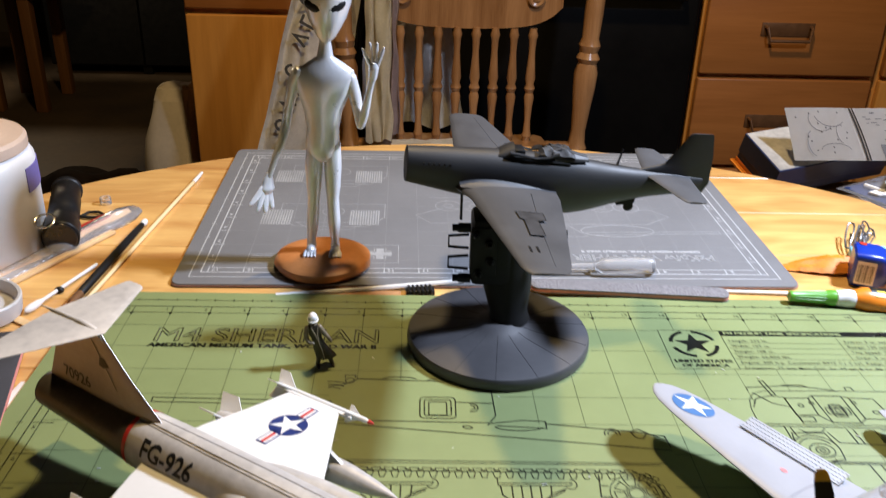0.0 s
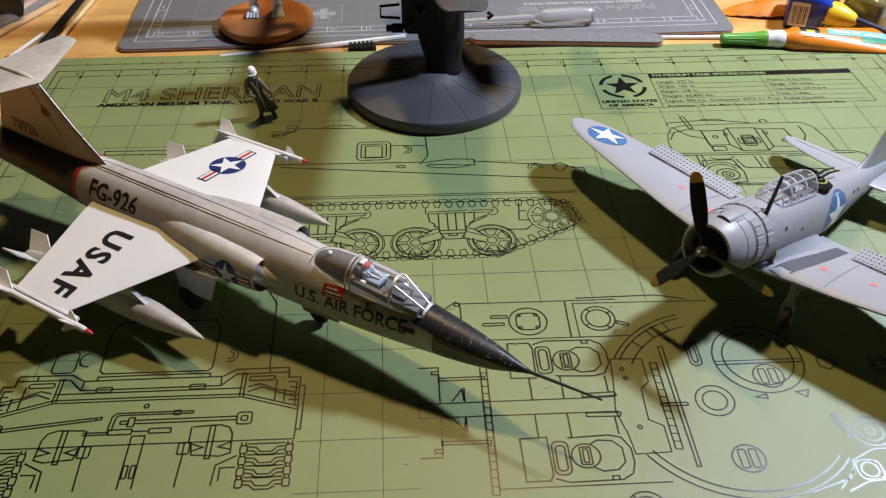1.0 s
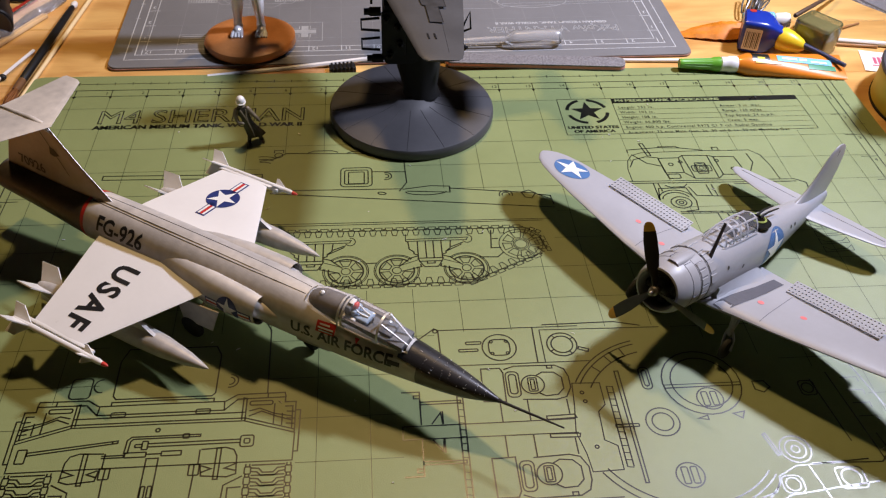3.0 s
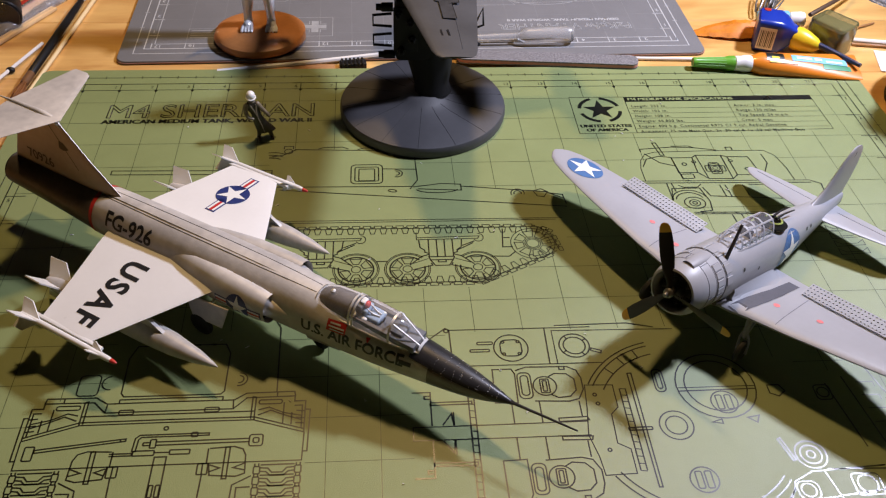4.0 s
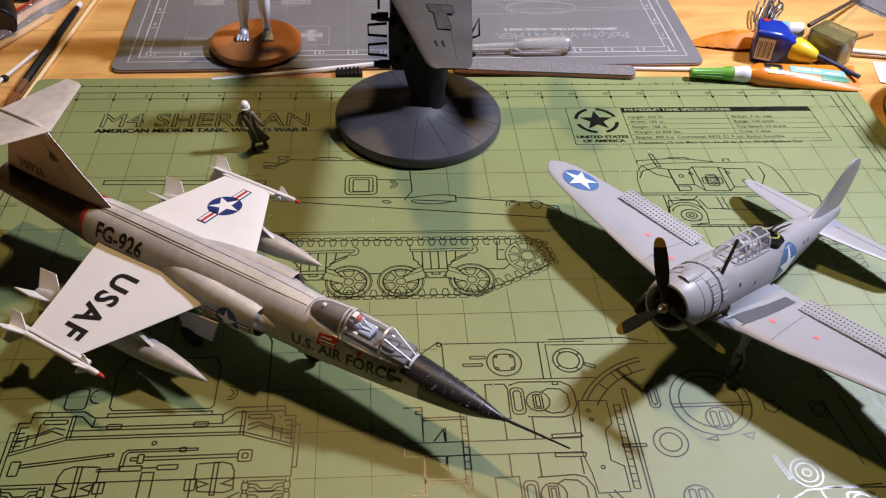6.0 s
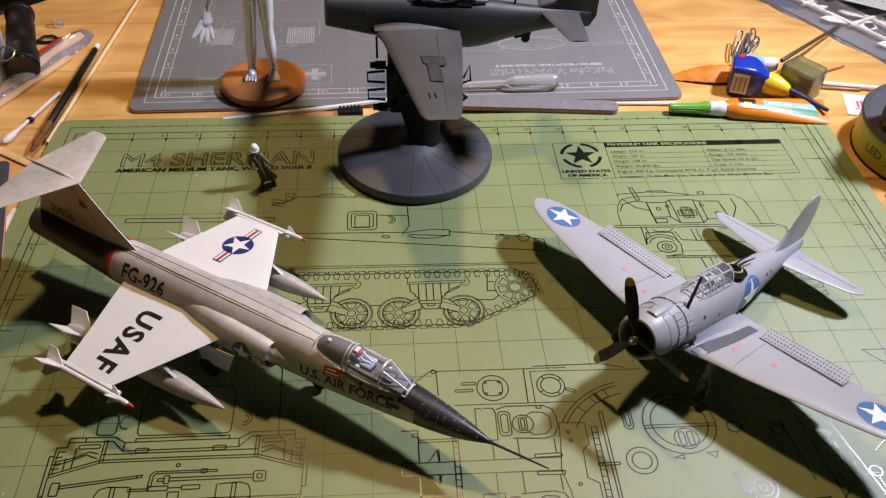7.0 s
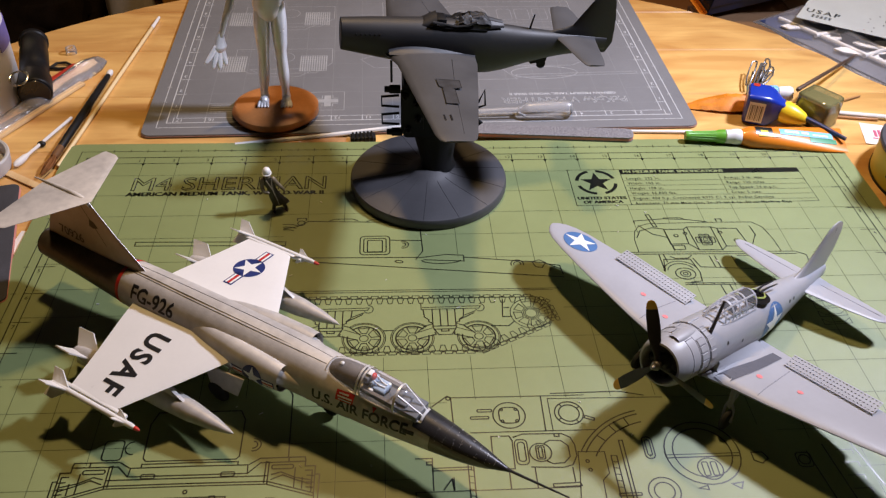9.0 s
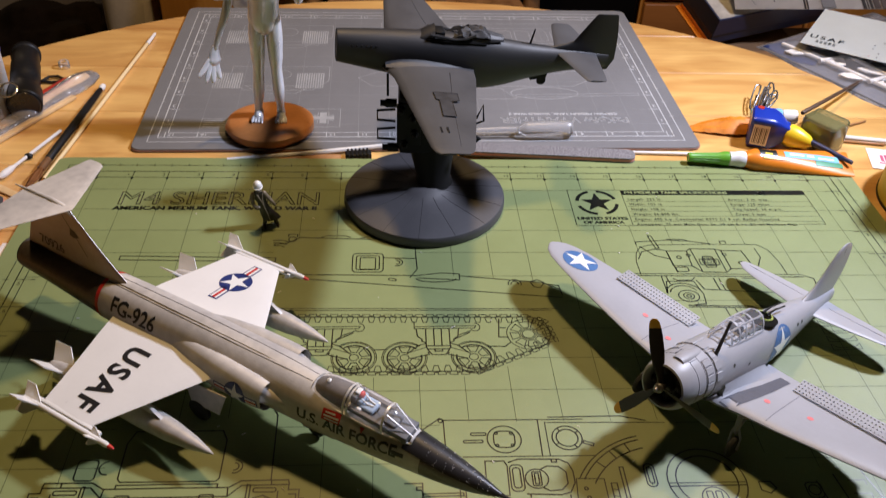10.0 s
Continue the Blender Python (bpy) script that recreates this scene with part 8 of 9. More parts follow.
pad = thing("sanding_pad", "dark worn sanding pad with a pink foam core", "sanding pad", mm(-57, -10, ZT + 0.2, 0, 0, 14))
part("grit_top", prism(bmesh.new(), rrect(-34, -128, 0, 0, 5), 3.4, 4.4, 0.25), M_pad, pad, "dark dusty grit face")
part("foam_core", prism(bmesh.new(), rrect(-34.3, -128.3, 0.3, 0.3, 5), 0.8, 3.38), M_pink, pad, "pink foam core")
part("grit_base", prism(bmesh.new(), rrect(-34, -128, 0, 0, 5), 0, 0.78), M_pad, pad)
bm = bmesh.new()
box(bm, -4.5, 4.5, -84, 0, 0, 1.0, 0.2)
tagged(part("white_strip", bm, M_whitep, None, m=Matrix.Translation((-36, -62, ZT + 0.2)) @ Matrix.Rotation(radians(-8), 4, "Z")), "white plastic strip beside the green mat", "strip")
# in the gap between the mats
bm = bmesh.new()
tube(bm, [(90, 42, 0), (150, 51.5, 0.6), (221, 63, 2.2)], 1.9, 8)
tagged(part("white_rod", bm, M_whitep, None, m=Matrix.Translation((0, 0, ZT + 1.7))), "thin white plastic rod across the gap", "rod")
bm = bmesh.new()
box(bm, 118, 176, 41, 50, 0, 1.4, 0.3)
tagged(part("brown_strip", bm, M_chair, None, m=Matrix.Translation((0, 2, ZT + 0.1))), "brown flat wooden strip lying in the gap", "strip")
clip = thing("ribbed_clip", "small black ribbed plastic clip lying between mats", "clip", mm(180, 45, ZT, 0, 0, 6))
part("body", box(bmesh.new(), 0, 20, 0, 8, 0, 4.4, 0.8), M_dark, clip)
for i in range(6):
    part("rib", box(bmesh.new(), 1.4 + 3 * i, 3.0 + 3 * i, -0.5, 8.5, 0.6, 5.4, 0.3, 1), M_dark, clip, smooth=False)
em = thing("emery_board", "long grey emery board with a pink core", "emery board", mm(268, 55.5, 0.25, 0, 0, -4.5))
for nm, za, zb, mt in (("grit_base", 0, 0.9, M_padw), ("foam_core", 0.92, 3.0, M_pink), ("grit_top", 3.02, 4.0, M_padw)):
    part(nm, prism(bmesh.new(), rrect(0, -7, 138, 7, 5.5, 6), za, zb), mt, em)
pip = lying("pipette", "clear plastic pipette with a squeeze bulb", "pipette", (361, 80, 7.0), (258, 76.5, 4.8))
ob = part("bulb", lathe(bmesh.new(), [(1, -1), (5.4, 0), (6.6, 2), (6.8, 6), (6.8, 36), (6.2, 39), (3.8, 42), (3.2, 44)], 24), M_clearp, pip)
part("stem", lathe(bmesh.new(), [(3.2, 44.2), (3.2, 60), (2.6, 82), (1.9, 103)], 16), M_clearp, pip)
rod("white_rod", (404, 57, ZT + 1.6), (458, 55, ZT + 1.6), 1.4, M_whitep, "thin white plastic rod beside the glue tube", "rod")
# tube of glue
gt = lying("glue_tube", "orange foil glue tube with lime green cap", "glue tube", (446, 39, 5.6), (574, 32, 4.6))
part("cap", lathe(bmesh.new(), [(2.6, 0.4), (3.4, 0), (3.7, 1.2), (3.5, 2.6), (4.0, 13), (4.6, 24), (5.5, 27), (5.7, 31), (4.6, 31.4)], 28), M_lime, gt, "lime green screw cap")
for i in range(14):
    a = 2 * math.pi * i / 14
    part("ridge", tube(bmesh.new(), [(3.45 * math.cos(a), 3.45 * math.sin(a), 3.4), (4.55 * math.cos(a), 4.55 * math.sin(a), 25.5)], 0.28, 6), M_lime, gt)
part("neck", lathe(bmesh.new(), [(4.8, 31.5), (5.5, 32), (5.7, 37), (6.2, 38), (6.4, 42), (6.0, 44), (5.6, 45)], 28), M_pvc, gt, "white collar")
rings = []
for i in range(13):
    f = i / 12
    z = 44 + (128 - 44) * f
    hw, hh = 8.6 + 4.6 * min(1, f * 1.3), 8.4 * (1 - f) ** 0.8 + 0.6
    if i == 0:
        hw, hh = 5.8, 5.8
    rings.append([(hw * math.cos(a), hh * math.sin(a) - 0.6 * f, z) for a in [2 * math.pi * k / 24 for k in range(24)]])
turn = Matrix.Rotation(radians(14), 4, "Z")
part("tube_body", ring_loft(bmesh.new(), rings), M_orange, gt, "orange foil tube body", m=turn)


def on_tube(bm, poly, lift=0.25):
    """A print on the tube's upper side: x across, y along from the neck."""
    vs = []
    for x, y in poly:
        f = min(1.0, y / 84)
        hw, hh = 8.6 + 4.6 * min(1, f * 1.3), 8.4 * (1 - f) ** 0.8 + 0.6
        vs.append(bm.verts.new((x, hh * math.sqrt(max(0.0, 1 - (x / (hw + 0.3)) ** 2)) - 0.6 * f + lift, 44 + y)))
    bm.faces.new(vs)


def tube_print(name, material, polys, lift, label):
    bm = bmesh.new()
    for q in polys:
        on_tube(bm, q, lift)
    bmesh.ops.triangulate(bm, faces=bm.faces)
    part(name, bm, material, gt, label, smooth=False, m=turn)


def strip_polys(x0, x1, y0, y1, n=5, k=6):
    out = []
    for i in range(n):
        for j in range(k):
            xa, xb, ya, yb = x0 + (x1 - x0) * i / n, x0 + (x1 - x0) * (i + 1) / n, y0 + (y1 - y0) * j / k, y0 + (y1 - y0) * (j + 1) / k
            out.append([(xa, ya), (xb, ya), (xb, yb), (xa, yb)])
    return out


tube_print("black_patch", M_ink, strip_polys(-3.5, 5.0, 10, 24), 0.25, "black printed patch")
tube_print("yellow_patch", M_yellow, strip_polys(-5.0, -3.0, 12, 34, 2) + strip_polys(-1.5, 0.5, 14, 20, 2, 2), 0.4, "yellow printed mark")
tube_print("blue_panel", M_sky, strip_polys(-2.0, 4.4, 30, 74), 0.3, "pale blue printed panel")
tube_print("white_bars", M_whitep, strip_polys(0.2, 2.6, 34, 46, 2, 3) + strip_polys(0.2, 2.6, 48, 54, 2, 3) + strip_polys(-0.6, 1.2, 57, 70, 2, 3), 0.5, "white printed bars")
tube_print("green_patch", M_green2, strip_polys(-7.0, -2.4, 54, 76), 0.3, "green printed patch")
# blue glue bottle with yellow nozzle, lying
gb = thing("glue_bottle", "blue angular glue bottle with yellow nozzle lying down", "glue bottle", mm(508, 82, ZT, 0, 0, -21) @ Matrix.Scale(0.86, 4))
bm = bmesh.new()
ring_loft(bm, [[(x, y * w, 15.5 + (z - 15.5) * h) for y, z in rrect(-15, 0, 15, 31, 4, 3)] for x, w, h in ((0, 0.86, 0.86), (1.5, 0.97, 0.97), (5, 1, 1), (20, 1, 1), (26, 0.86, 0.84), (33, 0.52, 0.5), (36, 0.46, 0.45))])
part("body", bm, M_blue, gb)
bm = bmesh.new()
face(bm, rrect(3, 4, 18, 25, 0.6))
part("barcode_label", bm, M_whitep, gb, "white barcode label", smooth=False, m=Matrix.Translation((0, -15.25, 0)) @ Matrix.Rotation(radians(90), 4, "X"))
for i in range(9):
    part("bar", box(bmesh.new(), 4.4 + 1.45 * i, 4.4 + 1.45 * i + (0.5, 0.9, 0.4)[i % 3], -15.5, -15.3, 6, 22), M_ink, gb, smooth=False)
part("red_mark", prism(bmesh.new(), circle(7, 9, 3.2, n=16), 31.05, 31.3), M_red, gb, "red printed mark")
part("nozzle_cone", lathe(bmesh.new(), [(9.0, 35), (10.4, 36), (10.6, 40), (9.6, 46), (6.2, 56), (3.6, 59), (2.6, 60)], 12, Matrix.Translation((0, 0, 15)) @ Matrix.Rotation(radians(93), 4, "Y")), M_yellow, gb, "yellow ribbed nozzle base", m=Matrix.Translation((35, 0, 0)) @ Matrix.Rotation(radians(-20), 4, "Z") @ Matrix.Translation((-35, 0, 0)))
part("nozzle_tip", tube(bmesh.new(), [(56, -7.5, 13.4), (74, -20, 13.4), (92, -33, 13.2)], [2.7, 2.3, 1.9], 12), M_navy, gb, "dark blue narrow tip")
# folded orange foil, pointed at one end
rnd = random.Random(11)
bm = bmesh.new()
rings = []
for i in range(15):
    f = i / 14
    c = Vector((462, 97, 0)).lerp(Vector((518, 97, 0)), f)
    w = 0.8 + 11.0 * math.sin(math.pi * min(1, 0.05 + f * 0.62)) ** 0.9
    h = 1.0 + 9.5 * min(1, f * 1.5) ** 0.8
    prof = ((-1.0, 0.25), (-0.7, 0.55), (-0.35, 0.72), (-0.05, 0.95), (0.12, 1.0), (0.35, 0.82), (0.62, 0.86), (0.85, 0.5), (1.0, 0.2), (0.5, 0.0), (-0.5, 0.0))
    rings.append([(c.x + 0.3 * w * v, c.y + w * v + 1.2 * math.sin(5 * f), (h * q + (rnd.uniform(-0.5, 0.5) if q > 0.1 else 0.0)) if q else 0.0) for v, q in prof])
ring_loft(bm, rings)
tagged(part("orange_foil", bm, M_orangeleaf, None, m=Matrix.Translation((0, 0, ZT + 0.05)), angle=12), "folded pointed orange foil wrapper scrap", "wrapper")
M_wire = tint("grey_steel_wire", (0.30, 0.29, 0.29), 0.36, 0.9, var=0.25, scale=120)
# steel spring clip of bent wire
wc = thing("wire_clips", "bunch of bent bright steel wire clips", "wire clips", mm(531, 119, ZT))
rnd = random.Random(21)
for i in range(8):
    n, wd = rnd.uniform(32, 46), rnd.uniform(2.2, 3.6)
    bow = rnd.uniform(2.0, 5.0)
    pts = [(2, -wd * 0.4, 0.8), (n * 0.3, -wd, bow), (n * 0.65, -wd, bow), (n - 2, -wd * 0.7, 1.0), (n, 0, 0.6), (n - 2, wd * 0.7, 1.0), (n * 0.6, wd, 0.7), (n * 0.25, wd, 0.7), (-2, wd * 0.6, 0.7), (-3.4, 0, 0.7), (-2, -wd * 0.5, 0.9), (n * 0.5, -wd * 0.25, 1.2)]
    part("wire", tube(bmesh.new(), pts, 0.75, 8), M_wire, wc, m=Matrix.Translation((rnd.uniform(-7, 5), rnd.uniform(-5, 6), 0.4 + 1.0 * i)) @ Matrix.Rotation(radians(rnd.uniform(48, 66)), 4, "Z") @ Matrix.Rotation(radians(rnd.uniform(-16, -4)), 4, "Y") @ Matrix.Rotation(radians(rnd.uniform(-40, 40)), 4, "X"))
# small light-blue tube with white cap
st = lying("small_tube", "small pale blue tube with white cap", "tube", (518, 104, 5), (543, 95, 10.5))
part("tube_body", lathe(bmesh.new(), [(6.4, 0), (7.4, 1), (7.6, 12), (7.2, 24), (6, 25)], 24), M_sky, st)
part("cap", lathe(bmesh.new(), [(5.6, 25.2), (6.2, 26), (6.2, 34), (5.2, 36.5), (3, 37.2)], 24), M_whitep, st, "white cap")
# square paint jar
jar = thing("paint_jar", "square glass jar of olive paint lying near glue", "jar", mm(566, 72, ZT, 0, 0, 36))
bm = bmesh.new()
prism(bm, rrect(-12.5, -15, 12.5, 15, 4), 0, 26, 2.2, seg=3)
ob = part("glass", bm, M_olive, jar, "thick olive glass")
bm = bmesh.new()
prism(bm, rrect(-11, -13.5, 11, 13.5, 3), 1.5, 22, 1.2)
part("paint", bm, M_olivep, jar, "olive paint inside")
M_darkwood = timber("dark_brown_wood", (0.13, 0.075, 0.04), (0.05, 0.026, 0.014), 3.0, 0.5, 0.0, "Z")
rod("brush_handle", (551, 85, 20), (656, 188, 0.2), 1.9, M_darkwood, "dark tapered wooden brush handle leaning on the jar", "brush handle", 1.4)
rod("toothpick", (580, 92, ZT + 3), (624, 112, ZT + 1), 0.9, M_chair, "thin brown wooden toothpick", "toothpick")
rod("white_rod", (583, 83, ZT + 2.4), (652, 70, ZT + 2.4), 2.2, M_whitep, "white plastic rod beside the round tin", "rod")
rod("brown_stick", (583, 78, ZT + 1.4), (622, 72, ZT + 1.4), 1.2, M_chair, "thin brown wooden stick", "stick")
card = thing("paper_label", "small white paper label with pink printing", "label", mm(597, 38, ZT + 0.1, 0, 0, -14))
part("paper", box(bmesh.new(), 0, 38, 0, 32, 0, 0.3), M_whitep, card, smooth=False)
for i in range(4):
    part("pink_bar", box(bmesh.new(), 9 + 3.4 * i, 11.4 + 3.4 * i, 12 - (i % 2), 22 + (i % 3), 0.32, 0.45), M_pinkink, card, smooth=False)
part("pink_bar", box(bmesh.new(), 7, 24, 8.6, 10.2, 0.32, 0.45), M_pinkink, card, smooth=False)
# round tin with a paint bottle on it
TX, TY, TR = 640.0, -19.0, 60.0
tin = thing("round_tin", "round tin with yellow printed band and grey lid", "tin", mm(TX, TY, ZT))
part("body", lathe(bmesh.new(), [(TR - 3, 0), (TR - 1, 0.6), (TR, 2), (TR, 25), (TR - 1, 26)], 96), M_label, tin, "yellow printed band")
part("lid", lathe(bmesh.new(), [(TR - 0.6, 26.2), (TR + 0.8, 26.4), (TR + 1.0, 28.2), (TR, 29.6), (TR - 3, 30), (TR - 4, 29.2), (20, 29.4)], 96), M_lid, tin, "dark grey lid")
part("foot_rim", lathe(bmesh.new(), [(TR - 2, 0.1), (TR + 0.7, 0.2), (TR + 0.7, 1.8), (TR - 1, 2)], 96, cap=False), M_dark, tin)


def band_words(text, size, a0, z, weight=0.0):
    """Lettering bent round the tin, its middle at the angle a0."""
    w = words(text, size, weight=weight)
    bmesh.ops.triangulate(w, faces=w.faces)
    for v in w.verts:
        a = radians(a0) + v.co.x / TR
        v.co = Vector(((TR + 0.25) * math.cos(a), (TR + 0.25) * math.sin(a), z + v.co.y))
    return w


M_tinink = tint("blue_grey_ink", (0.10, 0.12, 0.10), 0.5)
part("lettering", band_words("LED", 7, 193, 14, 0.02), M_tinink, tin, smooth=False)
part("lettering", band_words("LED", 10, 238, 11, 0.02), M_tinink, tin, smooth=False)
for i in range(3):
    for a0, w in ((206, 9 - 2 * i), (229, 6)):
        bm = bmesh.new()
        for k in range(4):
            aa, ab = radians(a0) + w * k / 4 / TR, radians(a0) + w * (k + 1) / 4 / TR
            vs = [bm.verts.new(((TR + 0.25) * math.cos(a), (TR + 0.25) * math.sin(a), z)) for a, z in ((aa, 10 + 3 * i), (ab, 10 + 3 * i), (ab, 11.2 + 3 * i), (aa, 11.2 + 3 * i))]
            bm.faces.new(vs)
        part("print_bar", bm, M_tinink, tin, smooth=False)
pb = thing("paint_bottle", "small reddish brown paint bottle with black label", "bottle", mm(607, -26, ZT + 29.5))
part("glass", lathe(bmesh.new(), [(19, 0), (21.5, 1), (22, 4), (22, 40), (20, 46), (14, 50), (13, 52), (13, 55)], 40), M_brownglass, pb)
part("cap", lathe(bmesh.new(), [(13.2, 55.2), (14.4, 56), (14.4, 70), (13, 72), (6, 72.4)], 32), M_dark, pb, "black cap")
bm = bmesh.new()
lathe(bm, [(22.15, 6), (22.3, 6), (22.3, 30), (22.15, 30)], 40, cap=False)
part("label", bm, M_dark, pb, "black paper label")
for i, z in enumerate((12, 20)):
    bm = bmesh.new()
    for k in range(8):
        vs = [bm.verts.new((22.5 * math.cos(radians(a)), 22.5 * math.sin(radians(a)), zz)) for a, zz in ((200 + 6 * k, z), (206 + 6 * k, z), (206 + 6 * k, z + 5 - i * 2), (200 + 6 * k, z + 5 - i * 2))]
        bm.faces.new(vs)
    part("label_bar", bm, M_whitep, pb, smooth=False)
bm = bmesh.new()
box(bm, 0, 34, -3, 3, 0, 3, 0.6)
tagged(part("brown_stick", bm, M_chair, None, m=Matrix.Translation((582, -66, ZT + 0.1)) @ Matrix.Rotation(radians(-52), 4, "Z")), "short brown wooden stick beside the tin", "stick")
# bag of sprues with a decal sheet on it
bag = thing("kit_bag", "clear plastic bag of white kit sprues", "plastic bag", mm(578, 262, ZT + 0.4, 0, 0, -60))
bm = bmesh.new()
rnd = random.Random(8)
NX, NY = 26, 20
grid = {}
for side in (0, 1):
    for i in range(NX + 1):
        for j in range(NY + 1):
            x, y = 176 * i / NX, 190 * j / NY
            rim = min(1.0, min(i, NX - i) / 3.0) * min(1.0, min(j, NY - j) / 3.0)
            h = (9 + 3 * math.sin(i * 0.9) * math.cos(j * 0.7) + 1.6 * rnd.uniform(-1, 1)) * rim if side else 0.0
            grid[side, i, j] = bm.verts.new((x, y + 2 * math.sin(i * 0.6), h + (0.25 if side else 0)))
for side in (0, 1):
    for i in range(NX):
        for j in range(NY):
            q = [grid[side, i, j], grid[side, i + 1, j], grid[side, i + 1, j + 1], grid[side, i, j + 1]]
            bm.faces.new(q if side else q[::-1])
ob = part("film", bm, M_bagfilm, bag, "wrinkled clear film", angle=60)
ob.visible_shadow = False
# added sheet whose colour gives the dark table and shadow seen through the film
part("dark_backing", box(bmesh.new(), 3, 172, 5, 80, 0.5, 1.0, 0.2), tint("bag_shade_grey", (0.12, 0.125, 0.15), 0.5, var=0.4, scale=14), bag, "added blue-grey sheet for the shade seen through the bag", smooth=False)
bm = bmesh.new()
prism(bm, [(4, 6), (46, 6), (60, 16), (52, 30), (6, 34)], 1.1, 1.5)
part("navy_patch", bm, M_navy, bag, "navy blue printed patch", smooth=False)
for k, (x, y, L, a) in enumerate(((14, 22, 150, 4), (20, 58, 140, -3), (28, 96, 130, 6), (60, 20, 96, 78), (112, 24, 90, 84))):
    s = part("sprue", tube(bmesh.new(), [(0, 0, 4.4 + 0.3 * k), (L * 0.5, 0.8, 4.8 + 0.3 * k), (L, 0, 4.4 + 0.3 * k)], 2.1, 8), M_whitep, bag, m=Matrix.Translation((x, y, 0)) @ Matrix.Rotation(radians(a), 4, "Z"))
    for i in range(5):
        q = 12 + L * i / 5
        poly = ((0, 0), (9 + 3 * (i % 2), 1), (15 + 4 * (i % 3), 11), (6, 14 + 3 * (i % 2)), (1, 8))
        bm = bmesh.new()
        prism(bm, poly, 3.6, 5.2, 0.3, seg=1)
        part("kit_piece", bm, M_whitep, s, m=Matrix.Translation((x, y, 0)) @ Matrix.Rotation(radians(a), 4, "Z") @ Matrix.Translation((q, 2.2 if i % 2 else -14, 0)))
dec = thing("decal_sheet", "pale decal sheet with black and red markings", "decal sheet", mm(612, 243, 11, 2, -1, -36))
part("sheet", box(bmesh.new(), 0, 150, 0, 96, 0, 0.35), tint("pale_decal_paper", (0.50, 0.53, 0.52), 0.4, var=0.05), dec, smooth=False)
part("lettering", words("USAF", 8.5, weight=0.02, spacing=1.3), M_ink, dec, smooth=False, m=Matrix.Translation((20, 22, 0.5)))
part("lettering", words("USAF", 8.5, weight=0.02, spacing=1.3), M_ink, dec, smooth=False, m=Matrix.Translation((128, 13, 0.5)))
for i in range(5):
    for j in range(3):
        part("marking", box(bmesh.new(), 12 + 4 * i, 14.6 + 4 * i, 9 + 2.2 * j, 10.2 + 2.2 * j, 0.4, 0.5), M_ink, dec, smooth=False)
for i in range(7):
    for j in range(5):
        if (i * 3 + j * 5) % 7 < 4:
            part("marking", box(bmesh.new(), 62 + 7 * i, 63.4 + 7 * i, 6 + 9 * j, 6.9 + 9 * j + (i % 3) * 0.8, 0.4, 0.5), M_ink if (i + j) % 6 else M_red, dec, smooth=False)
for i in range(3):
    part("roundel", prism(bmesh.new(), circle(88 + 4 * i, 42 + 15 * i, 7, 4.6, 24, rot=30), 0.4, 0.5), M_navy, dec, "dark blue roundel")
    part("roundel_centre", prism(bmesh.new(), circle(88 + 4 * i, 42 + 15 * i, 3.6, 2.4, 20, rot=30), 0.52, 0.62), M_red, dec, "red roundel centre")
# tall carton behind the table, with a tilted kit box and an open booklet on it
M_carton = tint("brown_cardboard", (0.30, 0.17, 0.085), 0.85, var=0.12, scale=12, bump=0.2, bscale=120)
carton = thing("cardboard_carton", "tall plain brown cardboard carton behind the table", "carton", mm(0, 0, -750))
part("carton_body", box(bmesh.new(), 668, 960, 500, 650, 0, 600, 2), M_carton, carton)
part("carton_flap", box(bmesh.new(), 668, 812, 500, 650, 600.5, 603, 0.5), M_carton, carton, smooth=False)
part("carton_flap", box(bmesh.new(), 813, 960, 500, 650, 600.5, 603, 0.5), M_carton, carton, smooth=False)
part("tape", box(bmesh.new(), 788, 838, 499, 651, 603.2, 603.5), M_tan, carton, "tan packing tape", smooth=False)
kx = Vector((0.94, 0.32, 0.06)).normalized()
ky = Vector((-0.36, 0.87, 0.34))
ky = (ky - kx * ky.dot(kx)).normalized()
kz = kx.cross(ky)
km = cols(kx, ky, kz, Vector((655, 556, -96)) * 0.001 - kz * 0.046)
kb = thing("kit_box", "navy and white model kit box with orange edge", "box", km)
part("tray", box(bmesh.new(), 0, 190, 0, 78, 0, 22, 0.8), M_navy, kb, smooth=False)
part("lid", box(bmesh.new(), -1.2, 191.2, -1.2, 79.2, 16, 45.4, 0.8), M_navy, kb, smooth=False)
part("lid_print", box(bmesh.new(), 0.5, 190, 0.5, 78, 45.5, 46), tint("pale_box_print", (0.46, 0.44, 0.41), 0.4, var=0.4, scale=16), kb, "pale printed lid picture", smooth=False)
part("orange_edge", box(bmesh.new(), -1.9, -1.3, 0, 78, 0.6, 7, 0), M_orange, kb, "orange printed edge", smooth=False)
part("orange_strip", box(bmesh.new(), -9, -2.2, -8, 80, -1, 2.0, 0.4), M_orange, kb, "orange card edge", smooth=False)
bx = Vector((0.992, 0.04, 0.0)).normalized()
by = Vector((-0.16, 0.42, 0.88))
by = (by - bx * by.dot(bx)).normalized()
bk = thing("instruction_booklet", "open white instruction booklet leaning on the box", "booklet", cols(bx, by, bx.cross(by), (0.674, 0.562, -0.084)))
M_newsp = tint("whitish_newsprint", (0.68, 0.64, 0.60), 0.8, var=0.06, scale=20)
M_faint = tint("grey_ink", (0.20, 0.19, 0.19), 0.6)
M_borderink = tint("dark_border_ink", (0.035, 0.028, 0.025), 0.7, var=0.2, scale=60)
M_photo = tint("dark_brown_print", (0.075, 0.055, 0.045), 0.6, var=0.5, scale=40)
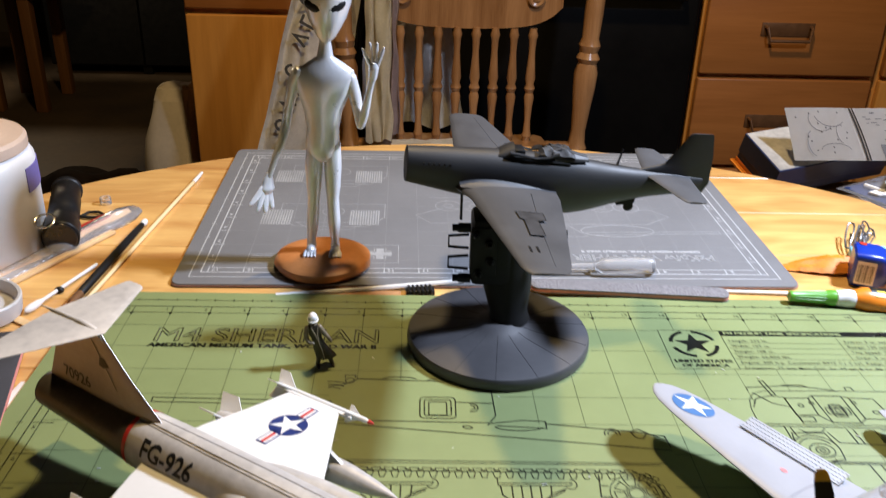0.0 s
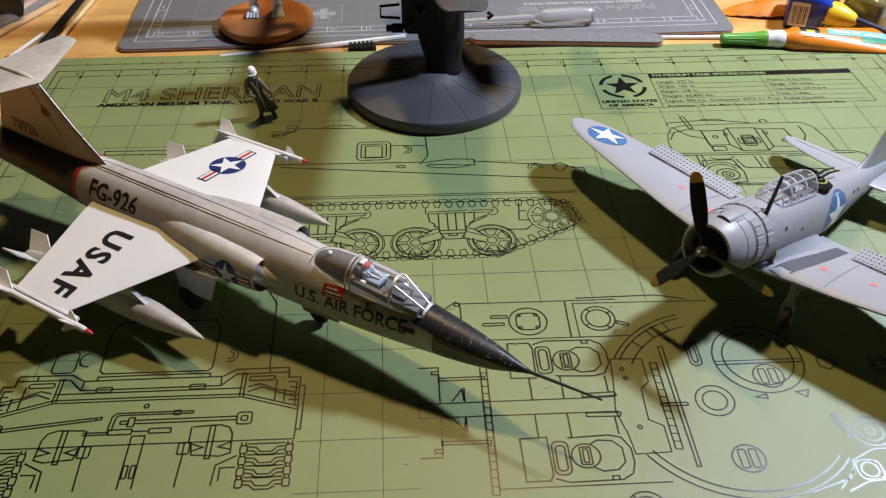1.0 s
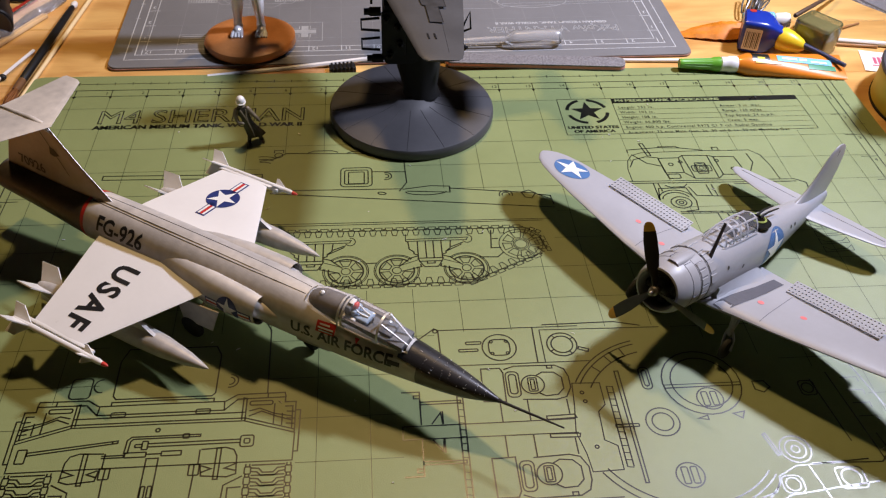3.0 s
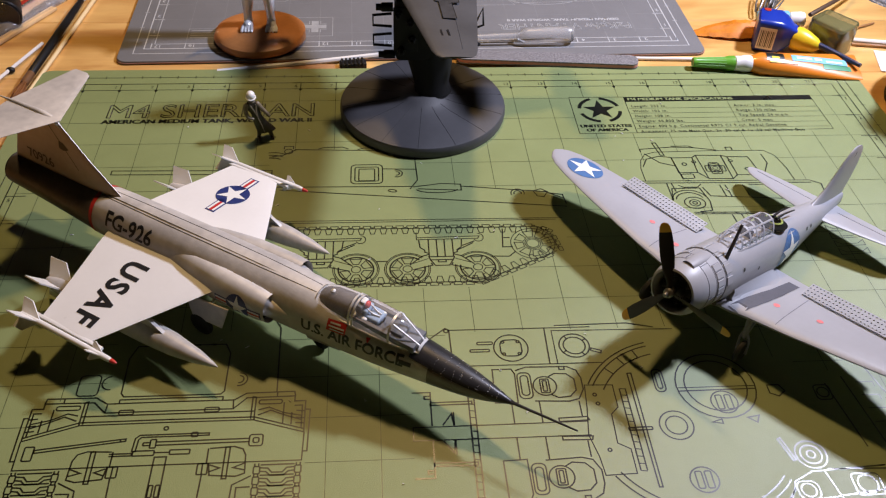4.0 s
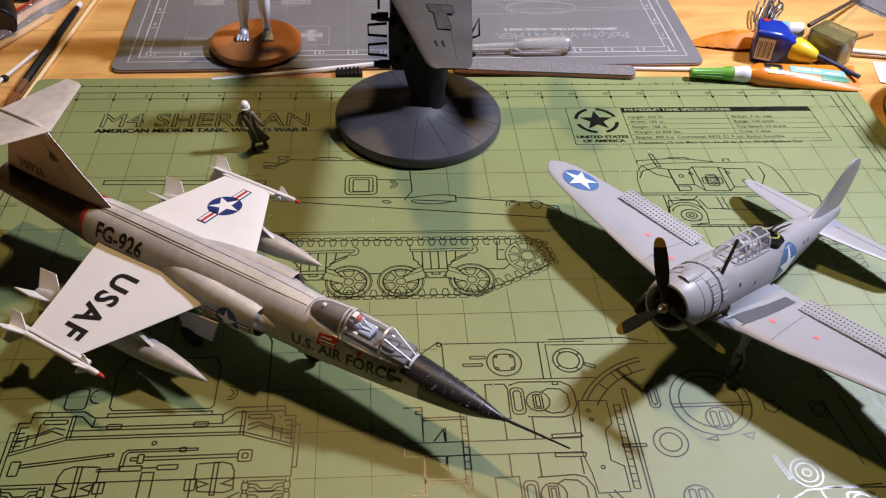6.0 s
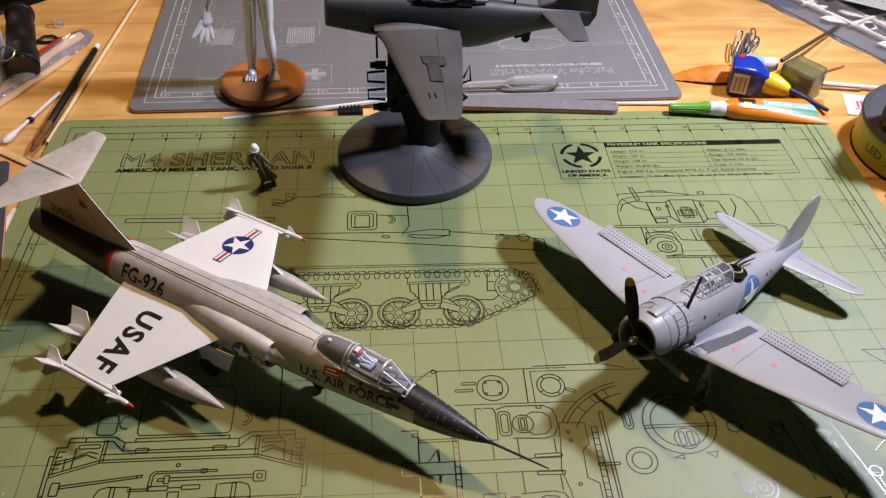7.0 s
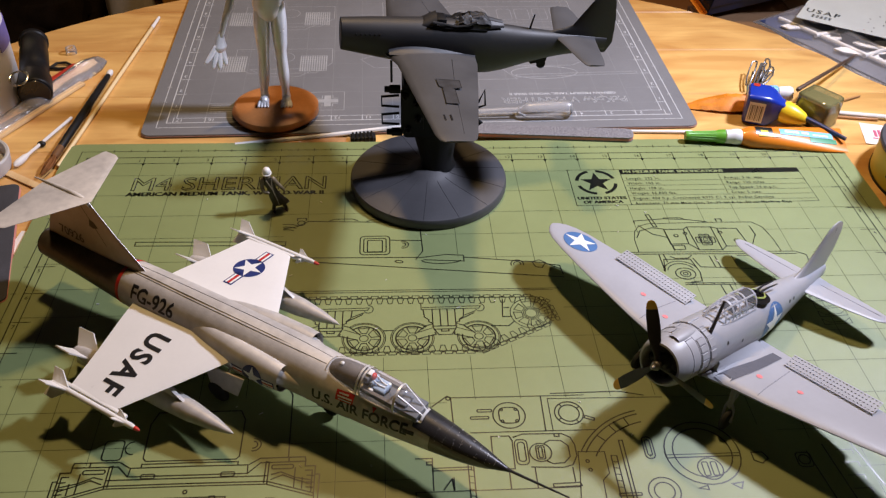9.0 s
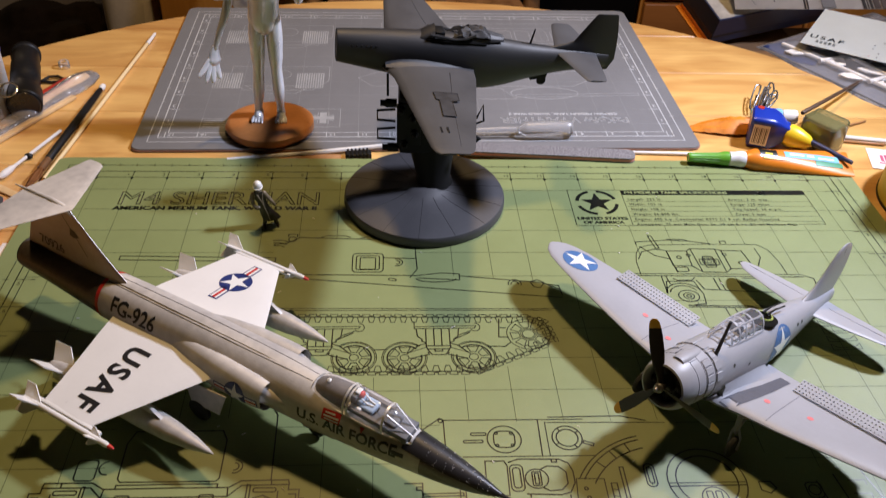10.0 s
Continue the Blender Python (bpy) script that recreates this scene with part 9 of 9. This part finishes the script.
BH = 68.0


def on_page(u, w, lift=0.0):
    """A place on the leaning sheets: u along the foot, w upwards; the sheets fan out to one side."""
    f = w / BH
    lean = 15 + 0.135 * u
    return (u - lean * (0.75 * f + 0.25 * f * f), w, 3.0 * math.sin(math.pi * min(1.0, (u % 104) / 104)) + 2.0 * f * f + lift)


def page_patch(bm, u0, u1, w0, w1, lift, nu=6, nw=6):
    g = [[bm.verts.new(on_page(u0 + (u1 - u0) * i / nu, w0 + (w1 - w0) * j / nw, lift)) for j in range(nw + 1)] for i in range(nu + 1)]
    for i in range(nu):
        for j in range(nw):
            bm.faces.new((g[i][j], g[i + 1][j], g[i + 1][j + 1], g[i][j + 1]))
    return bm


rnd = random.Random(3)
pages = []
for u0, u1 in ((0, 104), (104, 208), (208, 312)):
    bm = page_patch(bmesh.new(), u0, u1 - 0.5, 0, BH, 0.0, 14, 10)
    bmesh.ops.solidify(bm, geom=list(bm.faces), thickness=0.8)
    pages.append(part("page", bm, M_newsp, bk))
for u, wd, pg in ((97, 2.6, 0), (101.5, 2.2, 0), (180, 5.0, 1), (187, 1.6, 1), (191, 4.0, 1)):
    part("dark_border", page_patch(bmesh.new(), u, u + wd, 0.5, BH - 0.5, 1.1, 1, 10), M_borderink, pages[pg], "dark printed border")
part("dark_picture", page_patch(bmesh.new(), 197, 207, 1, BH - 1, 1.1, 3, 10), M_photo, pages[1], "dark brown printed picture")
part("dark_picture", page_patch(bmesh.new(), 209, 300, 1, BH - 1, 1.1, 10, 10), M_photo, pages[2], "dark brown printed picture")
part("table_print", page_patch(bmesh.new(), 122, 141, 2, 21, 1.1, 3, 3), M_faint, pages[1], "grey printed table")
for i in range(26):
    u, w = rnd.uniform(112, 172), rnd.uniform(26, 62)
    part("print_bar", page_patch(bmesh.new(), u, u + rnd.uniform(3, 10), w, w + 0.9, 1.1, 2, 1), M_faint, pages[1], smooth=False)
for i in range(16):
    u, w = rnd.uniform(8, 84), rnd.uniform(8, 62)
    part("print_mark", page_patch(bmesh.new(), u, u + 1.8, w, w + 1.6, 1.1, 1, 1), M_borderink, pages[0], smooth=False)
for cx, cy, rx, ry, a0, a1 in ((46, 52, 16, 14, 150, 330), (62, 60, 22, 16, 190, 320), (30, 22, 9, 16, 100, 260), (58, 14, 20, 8, 0, 180), (72, 34, 7, 12, 60, 250)):
    bm = bmesh.new()
    ribbon(bm, [on_page(x, y)[:2] for x, y in circle(cx, cy, rx, ry, 16, a0, a1)], 0.7, 4.4)
    part("drawing", bm, M_faint, pages[0], smooth=False)
